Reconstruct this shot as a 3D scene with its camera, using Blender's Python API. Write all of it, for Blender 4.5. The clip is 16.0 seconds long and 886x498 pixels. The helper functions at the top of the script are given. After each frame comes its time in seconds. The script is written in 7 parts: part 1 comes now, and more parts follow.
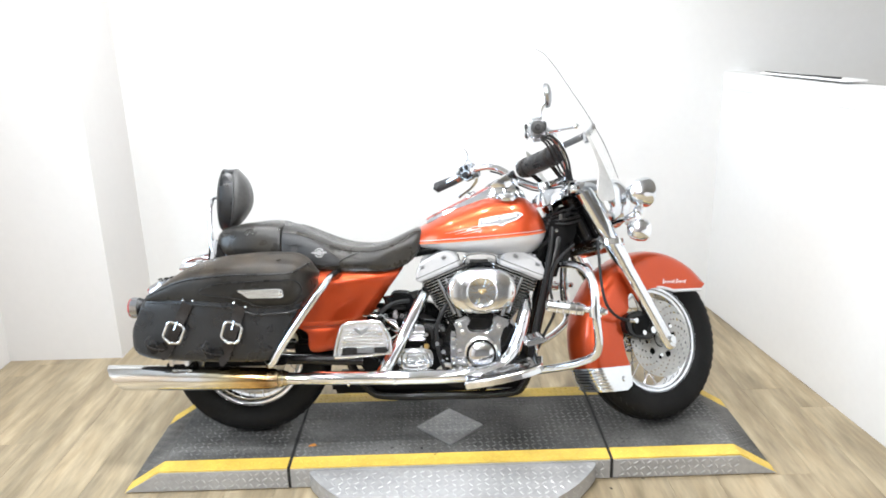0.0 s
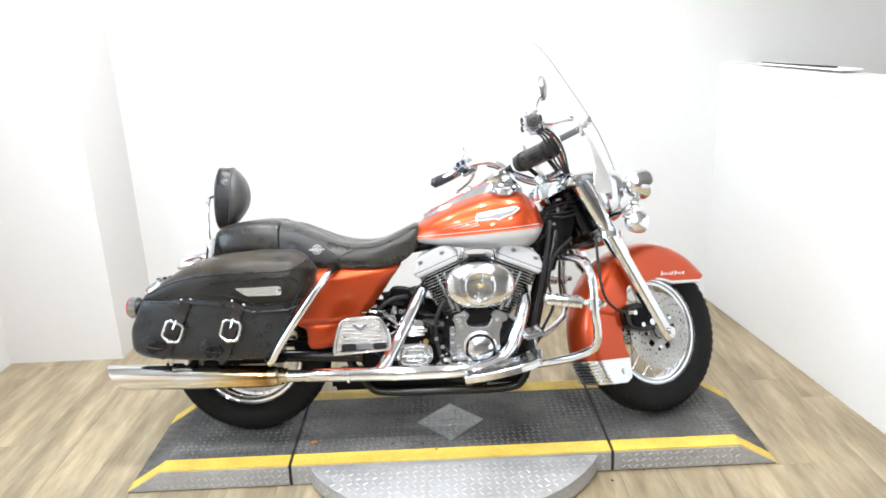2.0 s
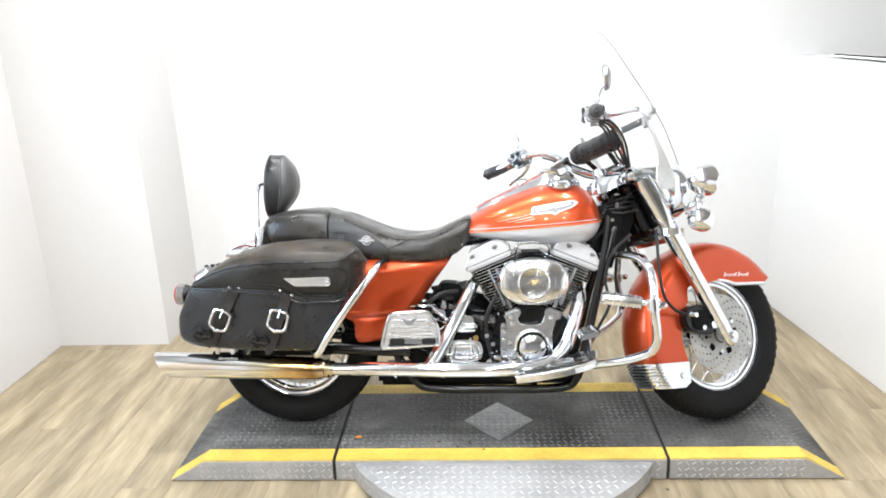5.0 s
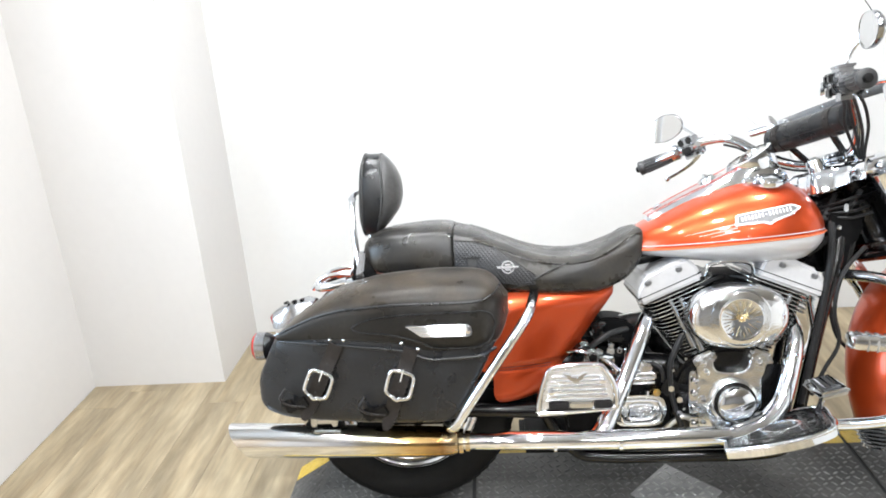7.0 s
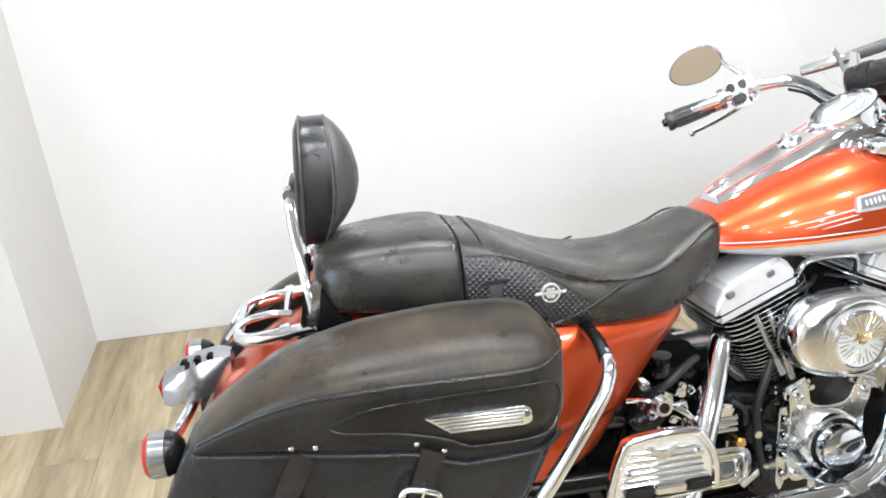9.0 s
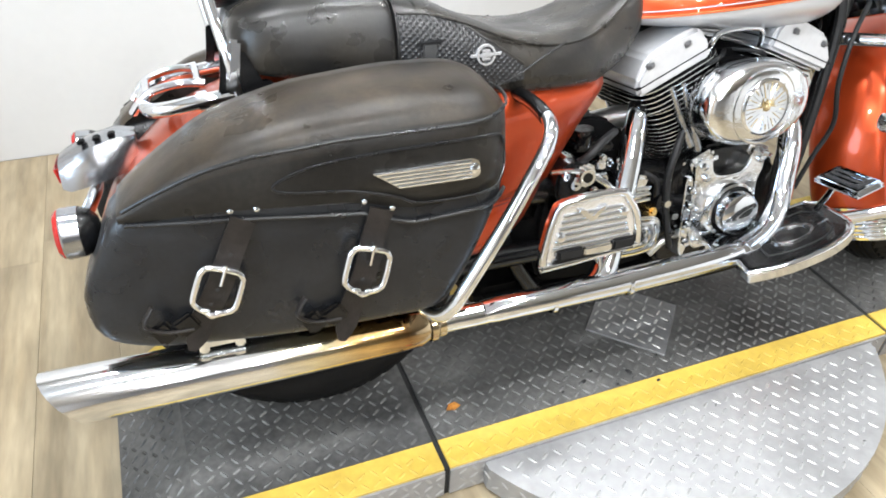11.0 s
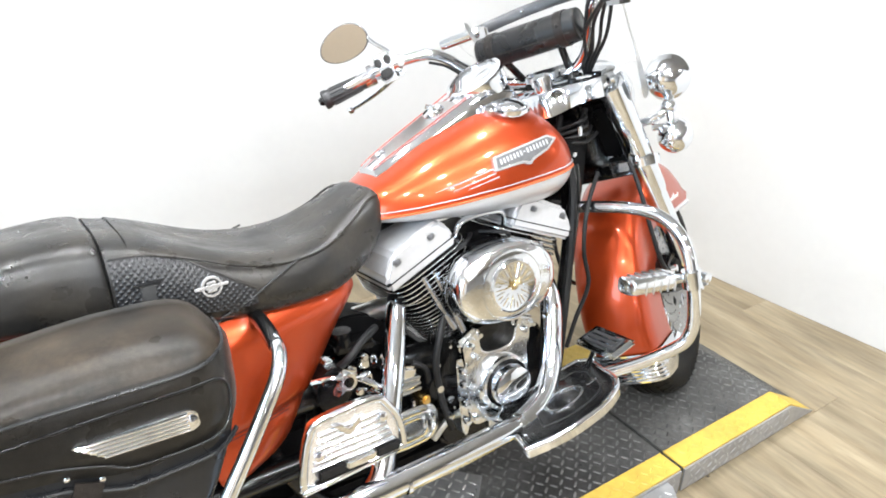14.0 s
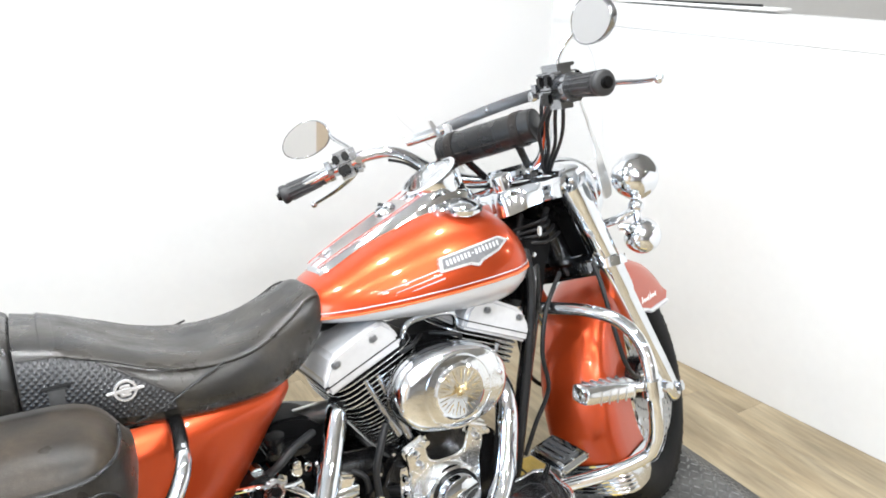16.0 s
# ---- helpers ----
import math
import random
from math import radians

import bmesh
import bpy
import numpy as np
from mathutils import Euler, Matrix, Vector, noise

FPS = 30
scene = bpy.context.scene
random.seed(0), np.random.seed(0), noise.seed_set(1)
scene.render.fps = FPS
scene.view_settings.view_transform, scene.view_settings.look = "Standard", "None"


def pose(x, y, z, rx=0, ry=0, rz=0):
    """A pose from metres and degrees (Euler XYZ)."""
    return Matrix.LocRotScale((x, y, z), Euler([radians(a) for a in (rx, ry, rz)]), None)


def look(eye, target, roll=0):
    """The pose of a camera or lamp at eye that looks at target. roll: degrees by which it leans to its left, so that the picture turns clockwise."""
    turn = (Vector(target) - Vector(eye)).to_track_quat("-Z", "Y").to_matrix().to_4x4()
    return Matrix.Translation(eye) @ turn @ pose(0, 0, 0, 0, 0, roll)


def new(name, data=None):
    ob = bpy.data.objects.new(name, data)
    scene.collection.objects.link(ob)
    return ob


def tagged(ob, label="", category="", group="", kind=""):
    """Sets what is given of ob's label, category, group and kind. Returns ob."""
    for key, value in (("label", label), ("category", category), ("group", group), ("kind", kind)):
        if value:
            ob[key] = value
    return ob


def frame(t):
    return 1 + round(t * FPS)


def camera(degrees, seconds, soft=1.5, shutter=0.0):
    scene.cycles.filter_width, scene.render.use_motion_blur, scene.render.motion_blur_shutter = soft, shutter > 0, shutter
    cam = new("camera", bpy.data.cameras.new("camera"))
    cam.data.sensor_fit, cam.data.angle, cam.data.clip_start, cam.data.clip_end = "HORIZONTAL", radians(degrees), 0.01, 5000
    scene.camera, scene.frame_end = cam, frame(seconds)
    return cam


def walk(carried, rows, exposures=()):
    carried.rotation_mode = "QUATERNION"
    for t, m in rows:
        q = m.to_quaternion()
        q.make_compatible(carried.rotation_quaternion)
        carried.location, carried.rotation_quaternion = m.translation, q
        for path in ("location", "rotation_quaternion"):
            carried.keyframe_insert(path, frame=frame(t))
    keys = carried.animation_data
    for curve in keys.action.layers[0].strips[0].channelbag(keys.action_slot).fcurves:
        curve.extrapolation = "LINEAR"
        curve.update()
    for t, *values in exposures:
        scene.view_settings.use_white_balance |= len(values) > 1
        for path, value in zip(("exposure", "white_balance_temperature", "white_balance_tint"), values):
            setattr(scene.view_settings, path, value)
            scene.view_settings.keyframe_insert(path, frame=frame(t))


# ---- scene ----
cam = camera(62.1, 16.0, soft=1.8)
PATH = [
    (0, (0.225, -0.046, 1.634), (0.234, 1.867, 1.051), -1.6),
    (0.5, (0.226, -0.055, 1.618), (0.223, 1.864, 1.056), -2.2),
    (1, (0.229, -0.053, 1.627), (0.22, 1.861, 1.046), -1.6),
    (1.5, (0.219, -0.046, 1.625), (0.229, 1.864, 1.034), -2.1),
    (2, (0.234, -0.049, 1.623), (0.242, 1.862, 1.035), -2.5),
    (2.5, (0.238, -0.045, 1.622), (0.252, 1.862, 1.017), -2.9),
    (3, (0.239, -0.051, 1.617), (0.244, 1.858, 1.019), -3.1),
    (5.3, (0.164, 0.08, 1.594), (0.04, 1.982, 0.988), -2.5),
    (5.5, (0.083, 0.137, 1.583), (-0.041, 2.031, 0.955), -3.7),
    (6, (-0.073, 0.267, 1.56), (-0.164, 2.128, 0.835), -2.2),
    (6.5, (-0.156, 0.493, 1.514), (-0.274, 2.376, 0.847), -4.0),
    (7, (-0.256, 0.725, 1.544), (-0.396, 2.608, 0.884), -4.3),
    (7.5, (-0.426, 0.938, 1.532), (-0.333, 2.81, 0.833), -4.3),
    (8, (-0.517, 1.156, 1.509), (-0.25, 2.984, 0.743), -3.0),
    (8.2, (-0.507, 1.261, 1.502), (-0.292, 3.099, 0.744), -2.0),
    (8.5, (-0.55, 1.407, 1.492), (-0.337, 3.222, 0.68), 0.0),
    (9, (-0.606, 1.509, 1.485), (-0.285, 3.27, 0.592), -2.0),
    (9.5, (-0.71, 1.526, 1.432), (-0.262, 3.176, 0.394), -1.5),
    (9.7, (-0.75, 1.519, 1.394), (-0.298, 3.119, 0.284), 0.2),
    (11.8, (-0.736, 1.507, 1.322), (0.002, 2.9, 0.091), 1.0),
    (12, (-0.686, 1.512, 1.331), (0.07, 2.913, 0.119), -0.5),
    (12.5, (-0.57, 1.518, 1.373), (0.27, 2.953, 0.262), -0.7),
    (13, (-0.524, 1.509, 1.399), (0.416, 2.929, 0.35), 2.5),
    (13.5, (-0.518, 1.493, 1.425), (0.434, 2.938, 0.421), 2.6),
    (14, (-0.504, 1.496, 1.459), (0.504, 2.957, 0.537), 1.4),
    (14.5, (-0.503, 1.491, 1.481), (0.552, 2.973, 0.648), 1.0),
    (15, (-0.499, 1.489, 1.481), (0.585, 2.95, 0.651), 1.1),
    (15.5, (-0.467, 1.487, 1.476), (0.599, 2.959, 0.639), 0.2),
    (16, (-0.333, 1.454, 1.488), (0.655, 3.032, 0.758), 1.6),
]
walk(cam, [(t, look(eye, target, roll)) for t, eye, target, roll in PATH],
     exposures=((0, 0.0), (1.5, 0.01), (3.0, 0.07), (5.6, 0.09), (6.5, 0.08), (7.1, 0.0), (8.5, -0.08), (9.7, -0.10), (11.8, -0.03), (13, 0.03), (15, 0.06), (16, 0.0)))

# ---- world and light ----
world = bpy.data.worlds.new("world")
scene.world = world
world.use_nodes = True
world.node_tree.nodes["Background"].inputs[0].default_value = (0.9, 0.95, 1.0, 1)
world.node_tree.nodes["Background"].inputs[1].default_value = 0.3

CEILING = 2.9
# The last two are unseen lamps, added to brighten the room past the partition.
LIGHT_ROWS = [(x, y) for x in (-1.0, -0.1, 0.8) for y in (-3.8, -1.2, 0.2, 1.6, 3.0)] + [(4.1, 0.4), (4.3, 2.6)]
LAMP_POWER = 28.0
WINDOW_POWER = 40.0


# ---- mesh helpers ----
def part(name, bm, material, parent=None, label="", sharp=38):
    """One mesh object out of a bmesh, under its parent."""
    me = bpy.data.meshes.new(name)
    bmesh.ops.recalc_face_normals(bm, faces=bm.faces)
    bm.to_mesh(me)
    bm.free()
    if sharp:
        for p in me.polygons:
            p.use_smooth = True
        me.set_sharp_from_angle(angle=radians(sharp))
    me.materials.append(material)
    ob = new(name, me)
    if parent is not None:
        ob.parent = parent
    if label:
        tagged(ob, label)
    return ob


def shared(name, mesh, parent, matrix, label=""):
    ob = new(name, mesh)
    ob.parent = parent
    ob.matrix_basis = matrix
    if label:
        tagged(ob, label)
    return ob


def lerp(keys, x):
    """Value at x of a table of (x, value) rows, eased between the rows."""
    if x <= keys[0][0]:
        return keys[0][1]
    for (a, u), (b, v) in zip(keys, keys[1:]):
        if x <= b:
            return u + (v - u) * (x - a) / (b - a)
    return keys[-1][1]


def curve(pts, k=6, closed=False):
    """Smooth points along a line of knots."""
    P = [Vector(p) for p in pts]
    n = len(P)
    out = []
    for i in range(n if closed else n - 1):
        a, b, c, d = ((P[(i - 1) % n], P[i], P[(i + 1) % n], P[(i + 2) % n]) if closed else
                      (P[max(i - 1, 0)], P[i], P[i + 1], P[min(i + 2, n - 1)]))
        for j in range(k):
            t = j / k
            out.append(0.5 * (2 * b + (c - a) * t + (2 * a - 5 * b + 4 * c - d) * t * t + (3 * b - a - 3 * c + d) * t ** 3))
    if not closed:
        out.append(P[-1])
    return out


def loft(rings, cap=True, closed=True):
    bm = bmesh.new()
    rows = [[bm.verts.new(p) for p in ring] for ring in rings]
    n = len(rows[0])
    for a, b in zip(rows, rows[1:]):
        for i in range(n if closed else n - 1):
            j = (i + 1) % n
            bm.faces.new((a[i], a[j], b[j], b[i]))
    if cap and closed:
        bm.faces.new(rows[0])
        bm.faces.new(rows[-1])
    bmesh.ops.remove_doubles(bm, verts=bm.verts, dist=1e-6)
    return bm


def sweep(pts, r, n=12, k=6, closed=False, flat=1.0, side=(0, 0, 1)):
    """A tube along knots. r: a radius or one for each knot. flat: the height of its section against its width."""
    P = curve(pts, k, closed) if k > 1 else [Vector(p) for p in pts]
    m = len(P)
    radii = [r] * m if not isinstance(r, (list, tuple)) else [lerp(list(enumerate(r)), i * (len(r) - 1) / (m - 1)) for i in range(m)]
    rings, up = [], Vector(side)
    for i, p in enumerate(P):
        d = (P[(i + 1) % m] - P[(i - 1) % m]) if closed else (P[min(i + 1, m - 1)] - P[max(i - 1, 0)])
        d.normalize()
        u = up - d * up.dot(d)
        if u.length < 1e-4:
            u = d.orthogonal()
        u.normalize()
        up = u
        v = d.cross(u)
        rings.append([p + (u * math.cos(a) * flat + v * math.sin(a)) * radii[i] for a in [2 * math.pi * q / n for q in range(n)]])
    if closed:
        rings.append(rings[0])
        return loft(rings, cap=False)
    return loft(rings)


def lathe(profile, centre=(0, 0, 0), n=48, turn=None, closed=False):
    """Profile rows (radius, offset) turned round the Y axis at a centre; turn: a matrix that tips it first."""
    rings = []
    for r, a in profile:
        rings.append([Vector((max(r, 1e-5) * math.cos(2 * math.pi * i / n), a, max(r, 1e-5) * math.sin(2 * math.pi * i / n))) for i in range(n)])
    if closed:
        rings.append([v.copy() for v in rings[0]])
    bm = loft(rings, cap=not closed)
    if turn is not None:
        bm.transform(turn)
    bm.transform(Matrix.Translation(centre))
    return bm


def slab(outline, y0, y1, bevel=0.004, segments=2):
    """An outline of (x, z) made solid from y0 to y1, with rounded edges."""
    bm = bmesh.new()
    f = bm.faces.new([bm.verts.new((x, y0, z)) for x, z in outline])
    r = bmesh.ops.extrude_face_region(bm, geom=[f])
    bmesh.ops.translate(bm, vec=(0, y1 - y0, 0), verts=[g for g in r["geom"] if isinstance(g, bmesh.types.BMVert)])
    if bevel:
        bmesh.ops.bevel(bm, geom=bm.edges[:], offset=bevel, segments=segments, affect="EDGES", clamp_overlap=True)
    return bm


def rbox(c, s, bevel=0.004, turn=None, segments=2):
    bm = bmesh.new()
    bmesh.ops.create_cube(bm, size=1)
    bmesh.ops.scale(bm, vec=s, verts=bm.verts)
    if bevel:
        bmesh.ops.bevel(bm, geom=bm.edges[:], offset=bevel, segments=segments, affect="EDGES", clamp_overlap=True)
    if turn is not None:
        bm.transform(turn)
    bm.transform(Matrix.Translation(c))
    return bm


def ball(c, s, n=24, turn=None):
    bm = bmesh.new()
    bmesh.ops.create_uvsphere(bm, u_segments=n, v_segments=n // 2, radius=1)
    bmesh.ops.scale(bm, vec=s, verts=bm.verts)
    if turn is not None:
        bm.transform(turn)
    bm.transform(Matrix.Translation(c))
    return bm


def rod(a, b, r, n=14, r2=None):
    return sweep([a, b], [r, r if r2 is None else r2], n=n, k=1)


def merge(*bms):
    out = bms[0]
    for b in bms[1:]:
        me = bpy.data.meshes.new("join")
        b.to_mesh(me)
        b.free()
        out.from_mesh(me)
        bpy.data.meshes.remove(me)
    return out


def moved(bm, m):
    bm.transform(m)
    return bm


def mirrored(bm):
    bmesh.ops.scale(bm, vec=(1, -1, 1), verts=bm.verts)
    bmesh.ops.reverse_faces(bm, faces=bm.faces)
    return bm


def smooth_outline(pts, k=5):
    return [(v.x, v.z) for v in curve([(x, 0, z) for x, z in pts], k, closed=True)]


# ---- materials ----
def material(name, colour, rough=0.5, metal=0.0, coat=0.0, grain=0.0, scale=40.0, bump=0.0, bump_scale=200.0,
             stain=0.0, stain_scale=3.0, stretch=(1, 1, 1), rough_var=0.0, random_tone=0.0, second=None, wrinkle=0.0):
    """Colour varied by fine grain and by broad stains, with fine relief."""
    m = bpy.data.materials.new(name)
    m.use_nodes = True
    nt = m.node_tree
    L, b = nt.links, nt.nodes["Principled BSDF"]
    b.inputs["Base Color"].default_value = (*colour, 1)
    b.inputs["Roughness"].default_value = rough
    b.inputs["Metallic"].default_value = metal
    b.inputs["Coat Weight"].default_value = coat
    b.inputs["Coat Roughness"].default_value = 0.04
    geo = nt.nodes.new("ShaderNodeTexCoord")
    vec = geo.outputs["Object"]
    mapping = nt.nodes.new("ShaderNodeMapping")
    mapping.inputs["Scale"].default_value = stretch
    L.new(vec, mapping.inputs["Vector"])
    vec = mapping.outputs["Vector"]
    info = nt.nodes.new("ShaderNodeObjectInfo")
    if random_tone:
        add = nt.nodes.new("ShaderNodeVectorMath")
        add.operation = "MULTIPLY_ADD"
        L.new(info.outputs["Random"], add.inputs[0])
        add.inputs[1].default_value = (37.0, 91.0, 53.0)
        L.new(vec, add.inputs[2])
        vec = add.outputs[0]

    def noise_of(scale, detail=4.0):
        n = nt.nodes.new("ShaderNodeTexNoise")
        n.inputs["Scale"].default_value = scale
        n.inputs["Detail"].default_value = detail
        L.new(vec, n.inputs["Vector"])
        return n.outputs["Fac"]

    def ramp_of(value, low, high):
        r = nt.nodes.new("ShaderNodeMapRange")
        r.inputs["From Min"].default_value, r.inputs["From Max"].default_value = 0.3, 0.7
        r.inputs["To Min"].default_value, r.inputs["To Max"].default_value = low, high
        L.new(value, r.inputs["Value"])
        return r.outputs["Result"]

    tone = None
    if grain or stain or random_tone:
        tone = ramp_of(noise_of(scale), 1 - grain, 1 + grain)
        if stain:
            mul = nt.nodes.new("ShaderNodeMath")
            mul.operation = "MULTIPLY"
            L.new(tone, mul.inputs[0])
            L.new(ramp_of(noise_of(stain_scale, 3.0), 1 - stain, 1 + stain), mul.inputs[1])
            tone = mul.outputs[0]
        if random_tone:
            r = nt.nodes.new("ShaderNodeMapRange")
            r.inputs["To Min"].default_value, r.inputs["To Max"].default_value = 1 - random_tone, 1 + random_tone
            L.new(info.outputs["Random"], r.inputs["Value"])
            mul = nt.nodes.new("ShaderNodeMath")
            mul.operation = "MULTIPLY"
            L.new(tone, mul.inputs[0])
            L.new(r.outputs["Result"], mul.inputs[1])
            tone = mul.outputs[0]
        scaled = nt.nodes.new("ShaderNodeVectorMath")
        scaled.operation = "SCALE"
        scaled.inputs[0].default_value = colour
        if second is not None:
            mix = nt.nodes.new("ShaderNodeMix")
            mix.data_type = "RGBA"
            mix.inputs["A"].default_value = (*colour, 1)
            mix.inputs["B"].default_value = (*second, 1)
            L.new(ramp_of(noise_of(stain_scale * 1.7, 5.0), 0.0, 1.0), mix.inputs["Factor"])
            L.new(mix.outputs["Result"], scaled.inputs[0])
        L.new(tone, scaled.inputs["Scale"])
        L.new(scaled.outputs[0], b.inputs["Base Color"])
    if rough_var:
        L.new(ramp_of(noise_of(stain_scale * 2.3), rough - rough_var, rough + rough_var), b.inputs["Roughness"])
    if bump:
        bp = nt.nodes.new("ShaderNodeBump")
        bp.inputs["Strength"].default_value = bump
        bp.inputs["Distance"].default_value = 0.002
        height = noise_of(bump_scale, 5.0)
        if wrinkle:
            wr = nt.nodes.new("ShaderNodeMath")
            wr.operation = "MULTIPLY_ADD"
            wr.inputs[1].default_value = wrinkle
            L.new(noise_of(24.0, 3.0), wr.inputs[0])
            L.new(height, wr.inputs[2])
            height = wr.outputs[0]
        L.new(height, bp.inputs["Height"])
        L.new(bp.outputs["Normal"], b.inputs["Normal"])
    return m


def shader_of(m):
    return m.node_tree.nodes["Principled BSDF"]


CHROME = material("chrome", (0.80, 0.83, 0.87), 0.06, 1.0, grain=0.03, scale=30, stain=0.05, stain_scale=8, rough_var=0.03)
ROTOR = material("pale_brake_steel", (0.62, 0.62, 0.61), 0.36, 0.7, grain=0.06, scale=90, stain=0.1, stain_scale=12)
STEEL = material("brushed_steel", (0.62, 0.62, 0.61), 0.28, 1.0, grain=0.06, scale=90, stain=0.1, stain_scale=12)
SILVER = material("silver_painted_metal", (0.60, 0.60, 0.61), 0.27, 0.42, grain=0.04, scale=60, stain=0.06, bump=0.08, bump_scale=350)
ORANGE = material("orange_metallic_paint", (0.46, 0.056, 0.011), 0.33, 0.72, coat=0.6, grain=0.05, scale=900, stain=0.04, stain_scale=4)
SILVERPAINT = material("silver_metallic_paint", (0.54, 0.55, 0.57), 0.38, 0.3, coat=1.0, grain=0.05, scale=900, stain=0.03)
REDLINE = material("dull_red_line_paint", (0.36, 0.05, 0.035), 0.4, grain=0.05, scale=100)
DARKLINE = material("dark_red_line_paint", (0.09, 0.014, 0.009), 0.35, coat=0.5, grain=0.05, scale=100)
STRIPE = material("pinstripe_paint", (0.62, 0.13, 0.04), 0.3, 0.1, coat=0.6, grain=0.03, scale=100)
BLACK = material("black_enamel", (0.003, 0.003, 0.0033), 0.24, 0.0, coat=0.1, grain=0.15, scale=60, stain=0.2, stain_scale=15, bump=0.05)
DARK = material("black_dull_metal", (0.003, 0.003, 0.0033), 0.5, 0.0, grain=0.2, scale=50, stain=0.3, stain_scale=14, bump=0.15)
RUBBER = material("black_rubber", (0.006, 0.006, 0.0065), 0.55, grain=0.15, scale=80, stain=0.25, stain_scale=10, bump=0.15, bump_scale=260)
TYRE = material("tyre_rubber", (0.0065, 0.0065, 0.0067), 0.60, grain=0.15, scale=90, stain=0.25, stain_scale=8, bump=0.2, bump_scale=300)
LEATHER = material("black_leather", (0.0098, 0.0101, 0.0110), 0.31, grain=0.2, scale=120, stain=0.3, stain_scale=7, bump=0.16, bump_scale=420, rough_var=0.12, wrinkle=4.0)
SADDLE = material("saddle_leather", (0.0110, 0.0110, 0.0112), 0.31, second=(0.031, 0.0265, 0.0205), grain=0.2, scale=120, stain=0.35, stain_scale=7, bump=0.16, bump_scale=420, rough_var=0.12, wrinkle=4.0)
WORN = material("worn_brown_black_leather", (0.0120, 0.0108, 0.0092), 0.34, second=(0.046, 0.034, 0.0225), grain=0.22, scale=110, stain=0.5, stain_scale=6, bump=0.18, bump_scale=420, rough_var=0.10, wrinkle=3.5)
STRAP = material("dark_brown_strap_leather", (0.014, 0.0115, 0.0102), 0.42, grain=0.25, scale=90, stain=0.3, stain_scale=20, bump=0.3, bump_scale=300)
# Saddle leather again, lightened to put the lamps' light on the pad's front.
LITLEATHER = material("lit_saddle_leather", (0.045, 0.0445, 0.044), 0.40, grain=0.2, scale=120, stain=0.3, stain_scale=7, bump=0.16, bump_scale=420, rough_var=0.12, wrinkle=4.0)
CLOTH = material("black_vinyl_panel", (0.016, 0.016, 0.016), 0.42, grain=0.2, scale=200, stain=0.2, bump=0.3, bump_scale=700)
GOLD = material("gold_plate", (0.75, 0.52, 0.20), 0.22, 1.0, grain=0.05, scale=60)
RED = material("red_lens", (0.32, 0.010, 0.008), 0.15, coat=0.2, grain=0.05, scale=50)
DIAL = material("pale_dial", (0.62, 0.62, 0.60), 0.4, coat=0.5, grain=0.03, scale=40)
DECK = material("dark_tread_plate", (0.034, 0.0335, 0.033), 0.60, 0.1, second=(0.088, 0.086, 0.082), grain=0.25, scale=70, stain=0.6, stain_scale=2.6, bump=0.1, rough_var=0.14)
LUG = material("worn_tread_lug", (0.115, 0.115, 0.112), 0.48, 0.4, grain=0.3, scale=60, stain=0.6, stain_scale=5)
PLATE = material("bare_tread_plate", (0.33, 0.33, 0.33), 0.40, 0.35, grain=0.08, scale=50, stain=0.14, stain_scale=5, rough_var=0.1)
DIAMOND = material("grey_inset_plate", (0.34, 0.34, 0.34), 0.36, 0.70, grain=0.1, scale=50, stain=0.25, stain_scale=6, rough_var=0.1)
INSETLUG = material("bright_tread_lug", (0.48, 0.48, 0.47), 0.36, 0.6, grain=0.1, scale=60, stain=0.2, stain_scale=6)
PLATELUG = material("bare_tread_lug", (0.39, 0.39, 0.39), 0.38, 0.45, grain=0.08, scale=60, stain=0.1, stain_scale=6)
YELLOW = material("yellow_safety_paint", (0.55, 0.38, 0.065), 0.5, grain=0.08, scale=60, stain=0.13, stain_scale=9, bump=0.1, rough_var=0.1)
GAP = material("black_gap_rubber", (0.012, 0.012, 0.012), 0.7, grain=0.2, scale=60)
PLANK = material("pale_oak_plank", (0.31, 0.255, 0.17), 0.42, grain=0.15, scale=9, stain=0.27, stain_scale=1.7, stretch=(7, 1.0, 3),
                 bump=0.06, bump_scale=60, random_tone=0.07, second=(0.225, 0.175, 0.108), rough_var=0.06)
# White wall paint darkened: the left corner's shade is put into the colour.
SHADEDWALL = material("shaded_wall_paint", (0.56, 0.548, 0.536), 0.55, grain=0.01, scale=30, stain=0.03, stain_scale=0.9, bump=0.05, bump_scale=500)
WALL = material("white_wall_paint", (0.61, 0.61, 0.605), 0.55, grain=0.01, scale=30, stain=0.015, stain_scale=0.9, bump=0.05, bump_scale=500)
FARWALL = material("beige_wall_paint", (0.56, 0.52, 0.46), 0.6, grain=0.02, scale=30, stain=0.04, stain_scale=0.8, bump=0.05, bump_scale=500)
GREYWALL = material("grey_wall_paint", (0.58, 0.58, 0.59), 0.6, grain=0.02, scale=30, stain=0.05, stain_scale=0.8)
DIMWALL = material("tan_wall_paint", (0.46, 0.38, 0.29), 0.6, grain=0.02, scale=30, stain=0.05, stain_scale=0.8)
CEIL = material("pale_ceiling_paint", (0.56, 0.56, 0.56), 0.7, grain=0.01, scale=30, stain=0.02, stain_scale=0.7)
WHITEBOARD = material("white_board", (0.8, 0.8, 0.79), 0.4, grain=0.02, scale=30)
LEAF = material("dry_orange_leaf", (0.50, 0.20, 0.03), 0.7, grain=0.25, scale=200)
REDTIP = material("red_plastic", (0.62, 0.04, 0.03), 0.35, grain=0.05, scale=60)


